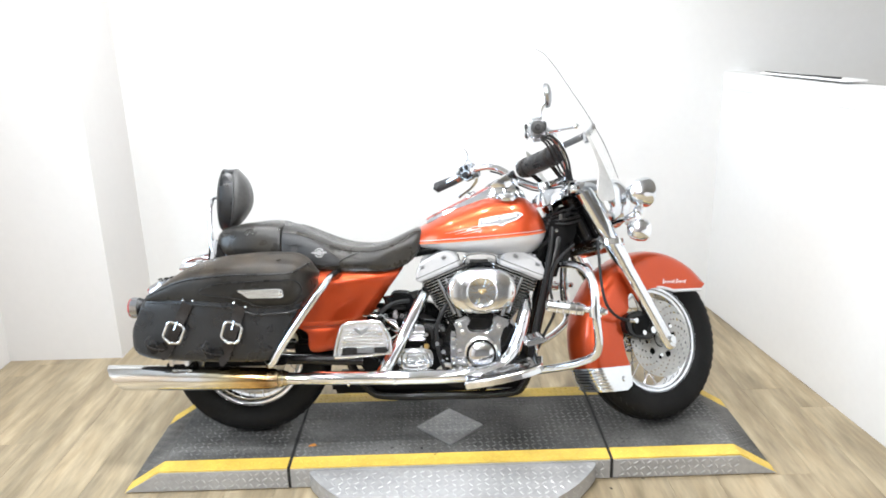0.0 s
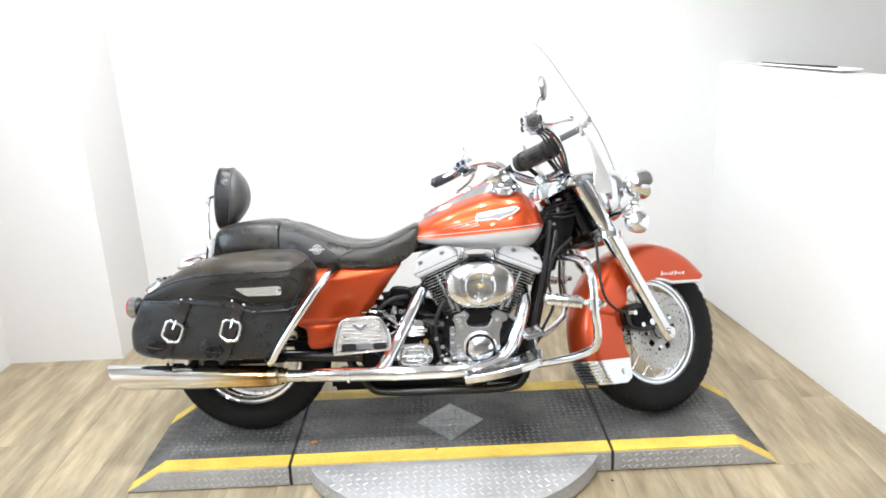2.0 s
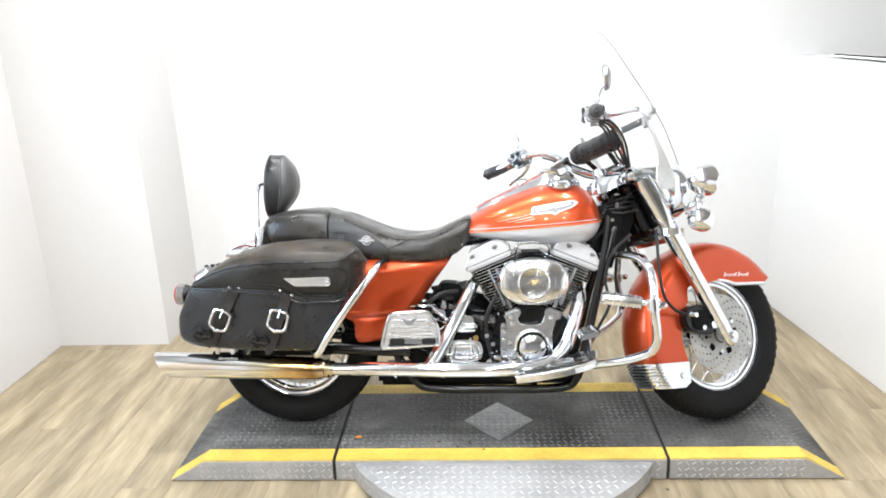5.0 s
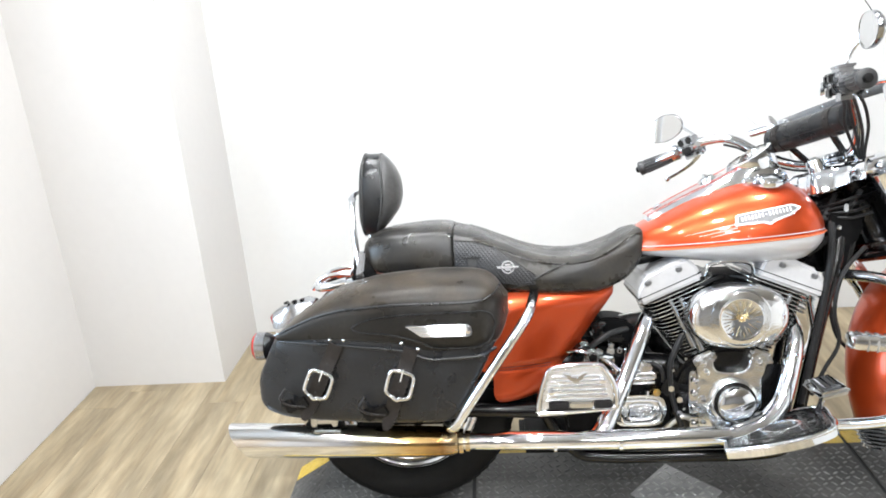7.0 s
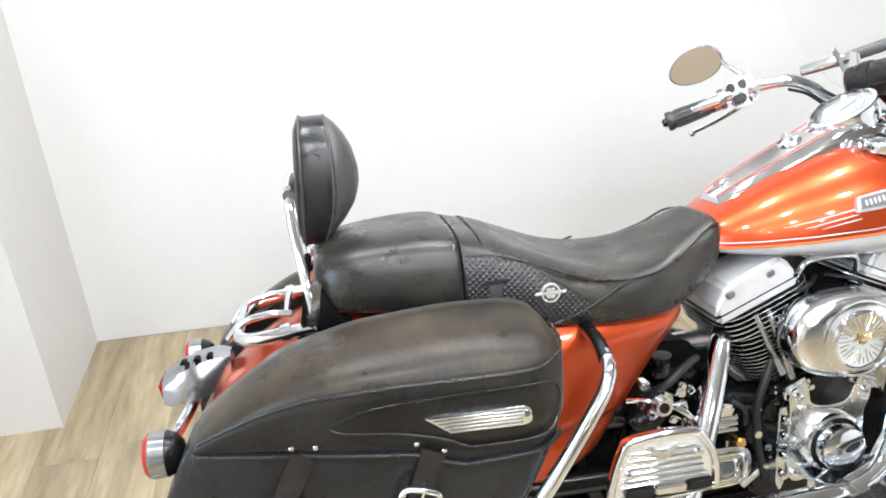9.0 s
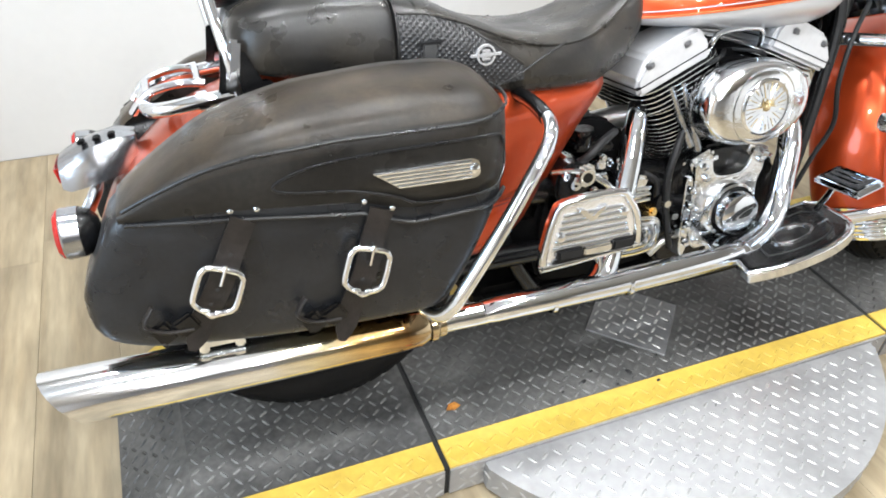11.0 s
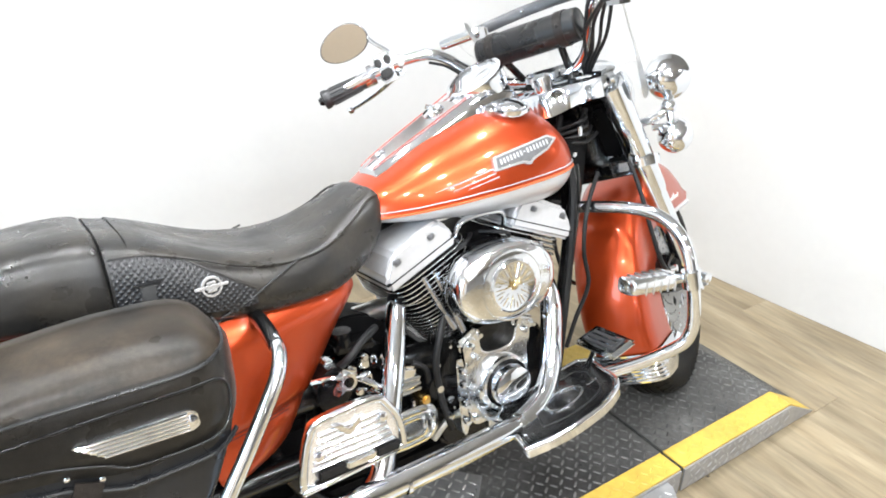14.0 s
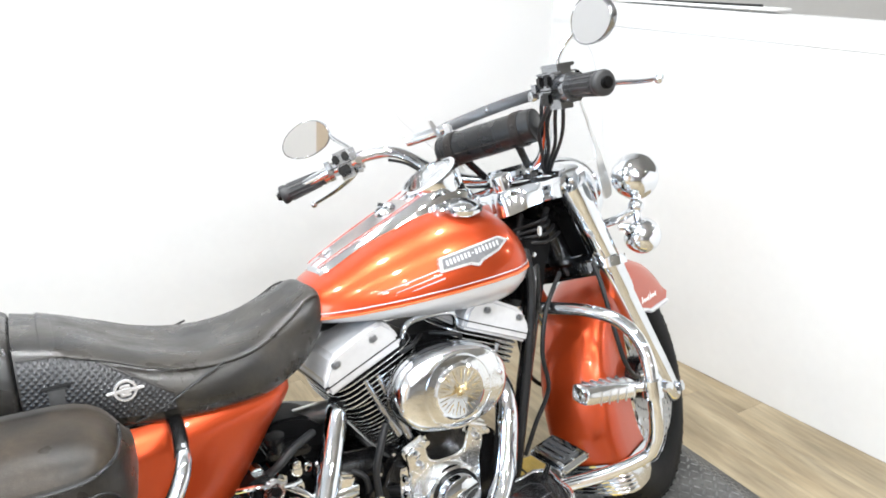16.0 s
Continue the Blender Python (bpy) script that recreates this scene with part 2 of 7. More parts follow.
def clear(name, colour, rough=0.02, ior=1.45):
    m = material(name, colour, rough)
    shader_of(m).inputs["Transmission Weight"].default_value = 1.0
    shader_of(m).inputs["IOR"].default_value = ior
    return m


LENS = material("pale_lamp_glass", (0.72, 0.73, 0.74), 0.08, 0.3, coat=1.0, grain=0.04, scale=90)
FIELD = material("dark_emblem_field", (0.15, 0.15, 0.155), 0.35, 0.3, grain=0.1, scale=100)
PALEGOLD = material("pale_gilt", (0.80, 0.66, 0.40), 0.25, 1.0, grain=0.05, scale=60)
ACRYLIC = clear("clear_acrylic", (0.985, 0.985, 0.985), 0.01, 1.1)
GLASS = clear("clear_glass", (0.97, 0.97, 0.97), 0.02, 1.3)


def woven_leather():
    m = material("basket_weave_leather", (0.015, 0.015, 0.016), 0.38)
    nt = m.node_tree
    L = nt.links
    tc = nt.nodes.new("ShaderNodeTexCoord")
    mp = nt.nodes.new("ShaderNodeMapping")
    mp.inputs["Rotation"].default_value = (0, radians(38), 0)
    L.new(tc.outputs["Object"], mp.inputs["Vector"])
    waves = []
    for axis in ("X", "Z"):
        w = nt.nodes.new("ShaderNodeTexWave")
        w.bands_direction = axis
        w.inputs["Scale"].default_value = 40
        L.new(mp.outputs["Vector"], w.inputs["Vector"])
        waves.append(w.outputs["Fac"])
    mul = nt.nodes.new("ShaderNodeMath")
    mul.operation = "MULTIPLY"
    L.new(waves[0], mul.inputs[0])
    L.new(waves[1], mul.inputs[1])
    bp = nt.nodes.new("ShaderNodeBump")
    bp.inputs["Strength"].default_value = 0.55
    bp.inputs["Distance"].default_value = 0.003
    L.new(mul.outputs[0], bp.inputs["Height"])
    L.new(bp.outputs["Normal"], shader_of(m).inputs["Normal"])
    return m


WEAVE = woven_leather()


def burnt_chrome():
    """Chrome that the exhaust's heat has turned straw and brown in a band behind the clamp."""
    m = material("heat_tinted_chrome", (0.78, 0.79, 0.80), 0.12, 1.0)
    nt = m.node_tree
    L = nt.links
    tc = nt.nodes.new("ShaderNodeTexCoord")
    sep = nt.nodes.new("ShaderNodeSeparateXYZ")
    L.new(tc.outputs["Object"], sep.inputs[0])
    ns = nt.nodes.new("ShaderNodeTexNoise")
    ns.inputs["Scale"].default_value = 16
    L.new(tc.outputs["Object"], ns.inputs["Vector"])
    add = nt.nodes.new("ShaderNodeMath")
    add.operation = "MULTIPLY_ADD"
    add.inputs[1].default_value = 0.12
    L.new(ns.outputs["Fac"], add.inputs[0])
    L.new(sep.outputs["X"], add.inputs[2])
    ramp = nt.nodes.new("ShaderNodeValToRGB")
    mr = nt.nodes.new("ShaderNodeMapRange")
    mr.inputs["From Min"].default_value, mr.inputs["From Max"].default_value = -0.62, -0.30
    L.new(add.outputs[0], mr.inputs["Value"])
    L.new(mr.outputs["Result"], ramp.inputs["Fac"])
    el = ramp.color_ramp.elements
    el[0].position, el[0].color = 0.0, (0.78, 0.79, 0.80, 1)
    el[1].position, el[1].color = 1.0, (0.60, 0.50, 0.33, 1)
    for p, c in ((0.3, (0.74, 0.66, 0.45, 1)), (0.62, (0.62, 0.42, 0.18, 1)), (0.8, (0.30, 0.17, 0.07, 1))):
        e = el.new(p)
        e.color = c
    L.new(ramp.outputs["Color"], shader_of(m).inputs["Base Color"])
    return m


BURNT = burnt_chrome()


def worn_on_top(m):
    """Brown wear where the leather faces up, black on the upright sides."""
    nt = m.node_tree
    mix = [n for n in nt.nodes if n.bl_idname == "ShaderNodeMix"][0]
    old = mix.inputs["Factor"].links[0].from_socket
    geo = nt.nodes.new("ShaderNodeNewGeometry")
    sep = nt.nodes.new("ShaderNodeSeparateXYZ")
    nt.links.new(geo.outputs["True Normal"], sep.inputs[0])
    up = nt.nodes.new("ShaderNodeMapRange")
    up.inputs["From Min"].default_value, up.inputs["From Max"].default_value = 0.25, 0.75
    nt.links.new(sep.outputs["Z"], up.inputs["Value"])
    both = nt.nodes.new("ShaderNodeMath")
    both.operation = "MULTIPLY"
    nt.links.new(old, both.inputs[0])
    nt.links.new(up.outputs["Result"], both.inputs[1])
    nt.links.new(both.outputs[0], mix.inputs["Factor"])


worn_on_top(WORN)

for m, level in ((LEATHER, 0.45), (SADDLE, 0.42), (WORN, 0.26), (RUBBER, 0.35), (TYRE, 0.13), (DARK, 0.08), (BLACK, 0.35), (STRAP, 0.3), (CLOTH, 0.45), (PLANK, 0.35)):
    shader_of(m).inputs["Specular IOR Level"].default_value = level

for m, weight, tint in ((SADDLE, 0.06, (0.97, 0.98, 1.0, 1)), (LEATHER, 0.04, (0.94, 0.96, 1.0, 1)), (WORN, 0.08, (1.0, 0.96, 0.90, 1)), (CLOTH, 0.25, (1.0, 0.98, 0.95, 1))):
    shader_of(m).inputs["Sheen Weight"].default_value = weight
    shader_of(m).inputs["Sheen Roughness"].default_value = 0.28
    shader_of(m).inputs["Sheen Tint"].default_value = tint

# ---- the room ----
RIGHT = [(1.785, 4.02), (2.465, -2.3)]          # foot of the low wall, far and near end
BACK, LEFT, COLUMN_X, COLUMN_Y = 4.01, -2.05, -1.462, 3.52


def block(name, x0, x1, y0, y1, z0, z1, mat, kind="structure", label="", category=""):
    ob = part(name, rbox(((x0 + x1) / 2, (y0 + y1) / 2, (z0 + z1) / 2), (x1 - x0, y1 - y0, z1 - z0), 0), mat, None, sharp=0)
    return tagged(ob, label, category, kind=kind)


floor = block("floor", -2.3, 6.2, -8.2, 4.2, -0.1, -0.004, PLANK, label="pale oak plank floor of the showroom", category="floor")
block("wall_back", -2.2, 6.2, BACK, BACK + 0.15, 0, CEILING, WALL, label="plain white painted back wall", category="wall")
WIN_Y, WIN_Z = (1.15, 2.35), (0.95, 2.25)
block("wall_left", LEFT - 0.15, LEFT, WIN_Y[1], BACK, 0, CEILING, SHADEDWALL, label="plain white painted side wall", category="wall")
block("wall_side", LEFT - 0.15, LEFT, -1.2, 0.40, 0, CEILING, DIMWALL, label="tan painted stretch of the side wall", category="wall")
block("wall_rear_side", LEFT - 0.15, LEFT, -8.2, -1.2, 0, CEILING, GREYWALL, label="grey rear stretch of the side wall", category="wall")
block("wall_pier", LEFT - 0.15, LEFT, 0.40, WIN_Y[0], 0, CEILING, WALL, label="white wall beside the window", category="wall")
block("wall_below", LEFT - 0.15, LEFT, WIN_Y[0], WIN_Y[1], 0, WIN_Z[0], WALL, label="white wall under the window", category="wall")
block("wall_above", LEFT - 0.15, LEFT, WIN_Y[0], WIN_Y[1], WIN_Z[1], CEILING, WALL, label="white wall over the window", category="wall")
win = tagged(new("window_1"), "plain white framed window that lets in daylight", "window", kind="structure")
wc, wy, wz = LEFT - 0.07, (WIN_Y[0] + WIN_Y[1]) / 2, (WIN_Z[0] + WIN_Z[1]) / 2
for y in (WIN_Y[0] + 0.025, wy, WIN_Y[1] - 0.025):
    part("frame_post", rbox((wc, y, wz), (0.05, 0.05, WIN_Z[1] - WIN_Z[0]), 0.004), WHITEBOARD, win)
for z in (WIN_Z[0] + 0.025, WIN_Z[1] - 0.025):
    part("frame_rail", rbox((wc, wy, z), (0.046, WIN_Y[1] - WIN_Y[0], 0.05), 0.004), WHITEBOARD, win)
pane = part("pane", rbox((wc, wy, wz), (0.006, WIN_Y[1] - WIN_Y[0] - 0.09, WIN_Z[1] - WIN_Z[0] - 0.09), 0), GLASS, win, sharp=0)
pane.visible_shadow = False
sky = bpy.data.lights.new("window_daylight", "AREA")
sky.shape, sky.size, sky.size_y = "RECTANGLE", WIN_Z[1] - WIN_Z[0] - 0.1, WIN_Y[1] - WIN_Y[0] - 0.1
sky.energy, sky.color = WINDOW_POWER, (0.62, 0.80, 1.0)
so = new("window_daylight", sky)
so.matrix_basis = Matrix.Translation((LEFT - 0.02, wy, wz)) @ Matrix.Rotation(radians(-90), 4, "Y")
block("wall_column", LEFT, COLUMN_X, COLUMN_Y, BACK, 0, CEILING, SHADEDWALL, label="white boxed-out column in the wall corner", category="wall")
block("wall_far", 6.0, 6.15, -8.2, BACK, 0, CEILING, FARWALL, label="beige wall beyond the low partition", category="wall")
block("wall_behind", LEFT, 6.0, -8.2, -8.05, 0, CEILING, GREYWALL, label="plain grey wall across the showroom", category="wall")
block("ceiling", -2.2, 6.2, -8.2, 4.2, CEILING, CEILING + 0.1, CEIL, label="plain pale painted ceiling", category="ceiling")

run = Vector((RIGHT[1][0] - RIGHT[0][0], RIGHT[1][1] - RIGHT[0][1], 0))
turn_z = math.atan2(run.y, run.x)
mid = Vector(((RIGHT[0][0] + RIGHT[1][0]) / 2, (RIGHT[0][1] + RIGHT[1][1]) / 2, 0))
out = Vector((-run.y, run.x, 0)).normalized()
spin = Matrix.Rotation(turn_z, 4, "Z")
HALF = 1.352
tagged(part("wall_partition", rbox(mid + out * 0.07 + Vector((0, 0, HALF / 2 - 0.045)), (run.length, 0.14, HALF - 0.09), 0.002, spin), WALL, None, sharp=0),
       "low white partition wall beside the motorcycle", "wall", kind="structure")
tagged(part("trim", rbox(mid + out * 0.070 + Vector((0, 0, HALF - 0.045)), (run.length, 0.141, 0.09), 0.004, spin), WALL, None),
       "white ledge board capping the low partition", "trim", kind="structure")


def ceiling_light(x, y):
    e = tagged(new("ceiling_light"), "round white downlight in the ceiling, out of view", "ceiling light", "downlights in the ceiling")
    e.location = (x, y, CEILING)
    part("housing", lathe([(0.085, 0.0), (0.105, 0.0), (0.105, 0.012), (0.085, 0.020)], (0, 0, 0), 32, Matrix.Rotation(radians(-90), 4, "X"), closed=True), WHITEBOARD, e)
    part("lens", lathe([(0.001, 0.004), (0.084, 0.004), (0.084, 0.001), (0.001, 0.001)], (0, 0, 0), 32, Matrix.Rotation(radians(-90), 4, "X")), GLOW, e)
    lamp = bpy.data.lights.new("downlight_glow", "AREA")
    lamp.shape, lamp.size = "DISK", 0.16
    lamp.energy, lamp.color = LAMP_POWER, (0.95, 0.975, 1.0)
    lo = new("downlight_glow", lamp)
    lo.location = (x, y, CEILING - 0.03)


GLOW = material("glowing_lens", (0.9, 0.9, 0.9), 0.4)
shader_of(GLOW).inputs["Emission Color"].default_value = (0.95, 0.975, 1.0, 1)
shader_of(GLOW).inputs["Emission Strength"].default_value = 20.0
for x, y in LIGHT_ROWS:
    ceiling_light(x, y)

# a board with a dark edge that lies on the partition's ledge
u = run.normalized()
base = Vector((RIGHT[0][0], RIGHT[0][1], 0)) + out * 0.08
board = tagged(new("picture_board"), "white board with a dark edge lying on the ledge", "board")
board.matrix_basis = Matrix.Translation(base + u * 0.66 + Vector((0, 0, HALF + 0.006))) @ spin
part("panel", rbox((0, 0, 0.006), (0.66, 0.10, 0.008), 0.002, Matrix.Rotation(radians(-0.3), 4, "Y")), WHITEBOARD, board)
part("edge_strip", rbox((-0.02, -0.034, 0.013), (0.58, 0.014, 0.007), 0.001, Matrix.Rotation(radians(-0.8), 4, "Y")), GAP, board, "thin black edge strip")

# ---- the motorcycle lift ----
TOP, FRONT, REAR = 0.087, 2.322, 2.884
SPLIT = (-0.356, 0.838)
lift = tagged(new("motorcycle_lift"), "low steel tread-plate motorcycle lift with yellow edges", "lift")


def profile(i):
    """Outline of one length of the lift, from the side."""
    a, b = SPLIT
    g = 0.006
    return ([(-0.972, 0.001), (-0.835, TOP), (a - g, TOP), (a - g, 0.001)],
            [(a + g, 0.001), (a + g, TOP), (b - g, TOP), (b - g, 0.001)],
            [(b + g, 0.001), (b + g, TOP), (1.315, TOP), (1.458, 0.001)])[i]


STRIPE_F, STRIPE_R = 2.392, 2.806
for i, kind_name in enumerate(("ramp", "deck", "ramp")):
    p = profile(i)
    body = part(kind_name, slab(p, STRIPE_F, STRIPE_R, 0), DECK, lift, "dark worn tread plate", sharp=0)
    part("yellow_edge", slab(p, FRONT, STRIPE_F - 0.0005, 0.0008, 1), YELLOW, body, "scuffed yellow painted edge", sharp=0)
    part("yellow_edge", slab(p, STRIPE_R + 0.0005, REAR, 0.0008, 1), YELLOW, body, "scuffed yellow painted edge", sharp=0)
    skin = [(x + (0.006 if j == 0 and i == 0 else -0.006 if j == 3 and i == 2 else 0), max(z - 0.006, 0.006)) for j, (x, z) in enumerate(p)]
    part("side_plate", slab(skin, FRONT - 0.006, FRONT - 0.0005, 0), PLATE, body, "bare steel tread plate side", sharp=0)
for x in SPLIT:
    part("joint_strip", rbox((x, (FRONT + REAR) / 2, TOP / 2 - 0.002), (0.014, REAR - FRONT, TOP - 0.006), 0.001), GAP, lift, "black gap between the plates")


class Lugs:
    """Raised tread lugs, in rows that lean by turns to either side."""

    def __init__(self):
        self.v, self.f = [], []

    def add(self, c, u, n, length=0.0235, width=0.0074, height=0.0019):
        w = n.cross(u)
        k = len(self.v)
        for a, b in ((-1, 0), (-0.55, -0.9), (0.55, -0.9), (1, 0), (0.55, 0.9), (-0.55, 0.9)):
            self.v.append(c + u * (a * length / 2) + w * (b * width / 2))
        self.v.append(c + u * (-0.55 * length / 2) + n * height)
        self.v.append(c + u * (0.55 * length / 2) + n * height)
        self.f += [(k, k + 1, k + 6), (k + 1, k + 2, k + 7, k + 6), (k + 2, k + 3, k + 7), (k + 3, k + 4, k + 7), (k + 4, k + 5, k + 6, k + 7), (k + 5, k, k + 6)]

    def fill(self, o, u, v, keep, step=0.0250, tip=0.6):
        """Over the patch o + a*u + b*v, 0..|u| by 0..|v|."""
        a1, b1 = u.length, v.length
        u, v = u.normalized(), v.normalized()
        n = u.cross(v)
        for i in range(int(a1 / step) + 1):
            for j in range(int(b1 / step) + 1):
                a, b = (i + 0.5) * step, (j + 0.5) * step
                if a > a1 - 0.009 or b > b1 - 0.009 or not keep(o + u * a + v * b):
                    continue
                s = tip if (i + j) % 2 else -math.pi / 2 + tip
                self.add(o + u * a + v * b, u * math.cos(s) + v * math.sin(s), n)

    def done(self, name, mat, parent, label):
        me = bpy.data.meshes.new(name)
        me.from_pydata([tuple(p) for p in self.v], [], self.f)
        me.materials.append(mat)
        ob = new(name, me)
        ob.parent = parent
        return tagged(ob, label, kind="stuff")


DIA = Vector((0.245, 2.577, TOP))


def off_diamond(p):
    return abs(p.x - DIA.x) / 0.140 + abs(p.y - DIA.y) / 0.146 > 1


def everywhere(p):
    return True


def treads(y0, y1, keep):
    out = Lugs()
    z = TOP
    out.fill(Vector((-0.835, y0, z)), Vector((0.47, 0, 0)), Vector((0, y1 - y0, 0)), keep)
    out.fill(Vector((SPLIT[0] + 0.006, y0, z)), Vector((1.18, 0, 0)), Vector((0, y1 - y0, 0)), keep)
    out.fill(Vector((SPLIT[1] + 0.006, y0, z)), Vector((0.472, 0, 0)), Vector((0, y1 - y0, 0)), keep)
    out.fill(Vector((-0.972, y0, 0.001)), Vector((0.137, 0, TOP)), Vector((0, y1 - y0, 0)), keep)
    out.fill(Vector((1.315, y0, TOP)), Vector((0.143, 0, -TOP)), Vector((0, y1 - y0, 0)), keep)
    return out


treads(STRIPE_F, STRIPE_R, off_diamond).done("tread_pattern", LUG, lift, "worn raised tread lugs")
treads(FRONT, STRIPE_F, everywhere).done("yellow_tread_pattern", YELLOW, lift, "yellow painted tread lugs")
treads(STRIPE_R, REAR, everywhere).done("yellow_tread_pattern", YELLOW, lift, "yellow painted tread lugs")
side = Lugs()
side.fill(Vector((-0.86, FRONT - 0.006, 0.006)), Vector((2.19, 0, 0)), Vector((0, 0, 0.078)), lambda p: min(abs(p.x - s) for s in SPLIT) > 0.015)
side.done("side_tread_pattern", PLATELUG, lift, "bare raised tread lugs")

bm = slab([(-0.134, 0), (0, -0.140), (0.134, 0), (0, 0.140)], 0, 0.006, 0.0008, 1)
bm.transform(Matrix.Translation(DIA) @ Matrix.Rotation(radians(90), 4, "X") @ Matrix.Scale(1, 4))
inset = part("inset_plate", bm, DIAMOND, lift, "diamond-shaped bare steel inset plate", sharp=0)
dl = Lugs()
dl.fill(DIA + Vector((-0.14, -0.146, 0.006)), Vector((0.28, 0, 0)), Vector((0, 0.292, 0)),
        lambda p: abs(p.x - DIA.x) / 0.122 + abs(p.y - DIA.y) / 0.128 < 1)
dl.done("inset_pattern", INSETLUG, inset, "bare raised tread lugs")

# the turntable that sticks out under the deck
DISC, DISC_R, DISC_Z = Vector((0.25, 2.603, 0)), 0.607, 0.076
tip = Matrix.Rotation(radians(90), 4, "X")
outline = [(DISC_R * math.cos(a), DISC_R * math.sin(a)) for a in [math.pi * (1 + (8.5 + i * (163 / 60)) / 180) for i in range(61)]]
outline = [(x, y) for x, y in outline if DISC.y + y < FRONT - 0.008]
outline = [(outline[0][0], FRONT - 0.007 - DISC.y)] + outline + [(outline[-1][0], FRONT - 0.007 - DISC.y)]
bm = bmesh.new()
f = bm.faces.new([bm.verts.new((x, y, 0.012)) for x, y in outline])
r = bmesh.ops.extrude_face_region(bm, geom=[f])
bmesh.ops.translate(bm, vec=(0, 0, DISC_Z - 0.012), verts=[g for g in r["geom"] if isinstance(g, bmesh.types.BMVert)])
bm.transform(Matrix.Translation(DISC))
disc = part("turntable", bm, PLATE, lift, "round bare steel turntable plate", sharp=30)
tl = Lugs()
tl.fill(DISC + Vector((-0.62, -0.62, DISC_Z)), Vector((1.24, 0, 0)), Vector((0, 0.34, 0)),
        lambda p: (p - DISC).xy.length < DISC_R - 0.016 and p.y < FRONT - 0.02, step=0.029)
for i in range(62):
    a = math.pi + radians(30 + i * 2)
    n = Vector((math.cos(a), math.sin(a), 0))
    t = Vector((-n.y, n.x, 0))
    q = 0.7 if i % 2 else -0.7
    c = DISC + n * DISC_R + Vector((0, 0, 0.030 if i % 2 else 0.055))
    if c.y < FRONT - 0.02:
        tl.add(c, t * math.cos(q) + Vector((0, 0, math.sin(q))), n)
tl.done("turntable_pattern", PLATELUG, disc, "bare raised tread lugs")
part("ring_base", lathe([(0.56, 0.0), (0.56, 0.012)], DISC, 64, tip), GAP, disc, "dark base under the turntable")
catch = part("latch", merge(rod((-0.235, 2.09, 0.03), (-0.205, 2.13, 0.03), 0.010), rod((-0.205, 2.13, 0.03), (-0.15, 2.16, 0.034), 0.008)), STEEL, lift, "small steel locking latch")
part("latch_tip", rbox((-0.262, 2.104, 0.018), (0.05, 0.024, 0.022), 0.006, Matrix.Rotation(radians(-25), 4, "Z")), REDTIP, catch, "red plastic latch tip")

# a scrap of dry leaf and some crumbs that lie about
bm = bmesh.new()
v = [bm.verts.new(p) for p in ((0, 0, 0.002), (0.016, -0.008, 0.006), (0.034, 0.002, 0.003), (0.024, 0.012, 0.007), (0.010, 0.014, 0.003))]
bm.faces.new(v)
bmesh.ops.solidify(bm, geom=bm.faces[:], thickness=0.0006)
leaf = tagged(part("leaf", bm, LEAF, None), "small dry orange leaf scrap on the tread plate", "leaf")
leaf.location = (-0.305, 2.455, TOP + 0.003)
rng = random.Random(5)
for x, y, z, s in ((0.824, 2.259, 0.0, 0.012), (0.955, 2.314, 0.0, 0.010), (0.729, 2.055, 0.0, 0.016), (0.749, 2.021, 0.0, 0.020), (0.134, 2.422, TOP + 0.002, 0.016), (0.186, 2.377, TOP + 0.002, 0.010),
                   (0.227, 2.446, TOP + 0.002, 0.010), (0.516, 2.289, DISC_Z, 0.008), (0.274, 2.279, DISC_Z, 0.008), (0.519, 2.088, DISC_Z, 0.007), (0.020, 2.430, TOP + 0.002, 0.013), (0.052, 2.452, TOP + 0.002, 0.010), (-0.040, 2.418, TOP + 0.002, 0.008), (0.090, 2.398, TOP + 0.002, 0.011), (0.342, 2.438, TOP + 0.002, 0.012),
                   (0.405, 2.412, TOP + 0.002, 0.007), (0.470, 2.452, TOP + 0.002, 0.009), (0.618, 2.470, TOP + 0.002, 0.008), (0.150, 2.180, DISC_Z, 0.006), (0.392, 2.236, DISC_Z, 0.006), (0.868, 2.150, 0.0, 0.010), (0.905, 2.060, 0.0, 0.014)):
    s *= 0.6
    bm = ball((0, 0, s * 0.2), (s, s * rng.uniform(0.3, 0.6), s * 0.25), 8, Matrix.Rotation(rng.uniform(0, 3), 4, "Z"))
    crumb = tagged(part("crumb", bm, GAP, None), "small dark crumb of dirt lying loose", "dirt", "crumbs of dirt on the floor")
    crumb.location = (x, y, z)

ALLOY = material("polished_rim_metal", (0.84, 0.84, 0.85), 0.22, 0.75, grain=0.04, scale=70, stain=0.08, stain_scale=10, rough_var=0.05)
SATIN = material("satin_chrome", (0.84, 0.86, 0.88), 0.13, 1.0, grain=0.04, scale=50, stain=0.06, stain_scale=9, rough_var=0.06, bump=0.10, bump_scale=300, wrinkle=9.0)
GRIPRUBBER = material("worn_grip_rubber", (0.022, 0.022, 0.023), 0.42, grain=0.2, scale=80, stain=0.25, stain_scale=10, bump=0.12, bump_scale=260)
BRACE = material("satin_grey_brace", (0.05, 0.051, 0.054), 0.38, 0.2, grain=0.1, scale=90, stain=0.12, stain_scale=9)
# Chrome coloured darker, to hold back the white glare of the lamps.
HOUSING = material("darkened_chrome", (0.38, 0.39, 0.41), 0.18, 0.95, grain=0.05, scale=70, stain=0.12, stain_scale=14, rough_var=0.06)
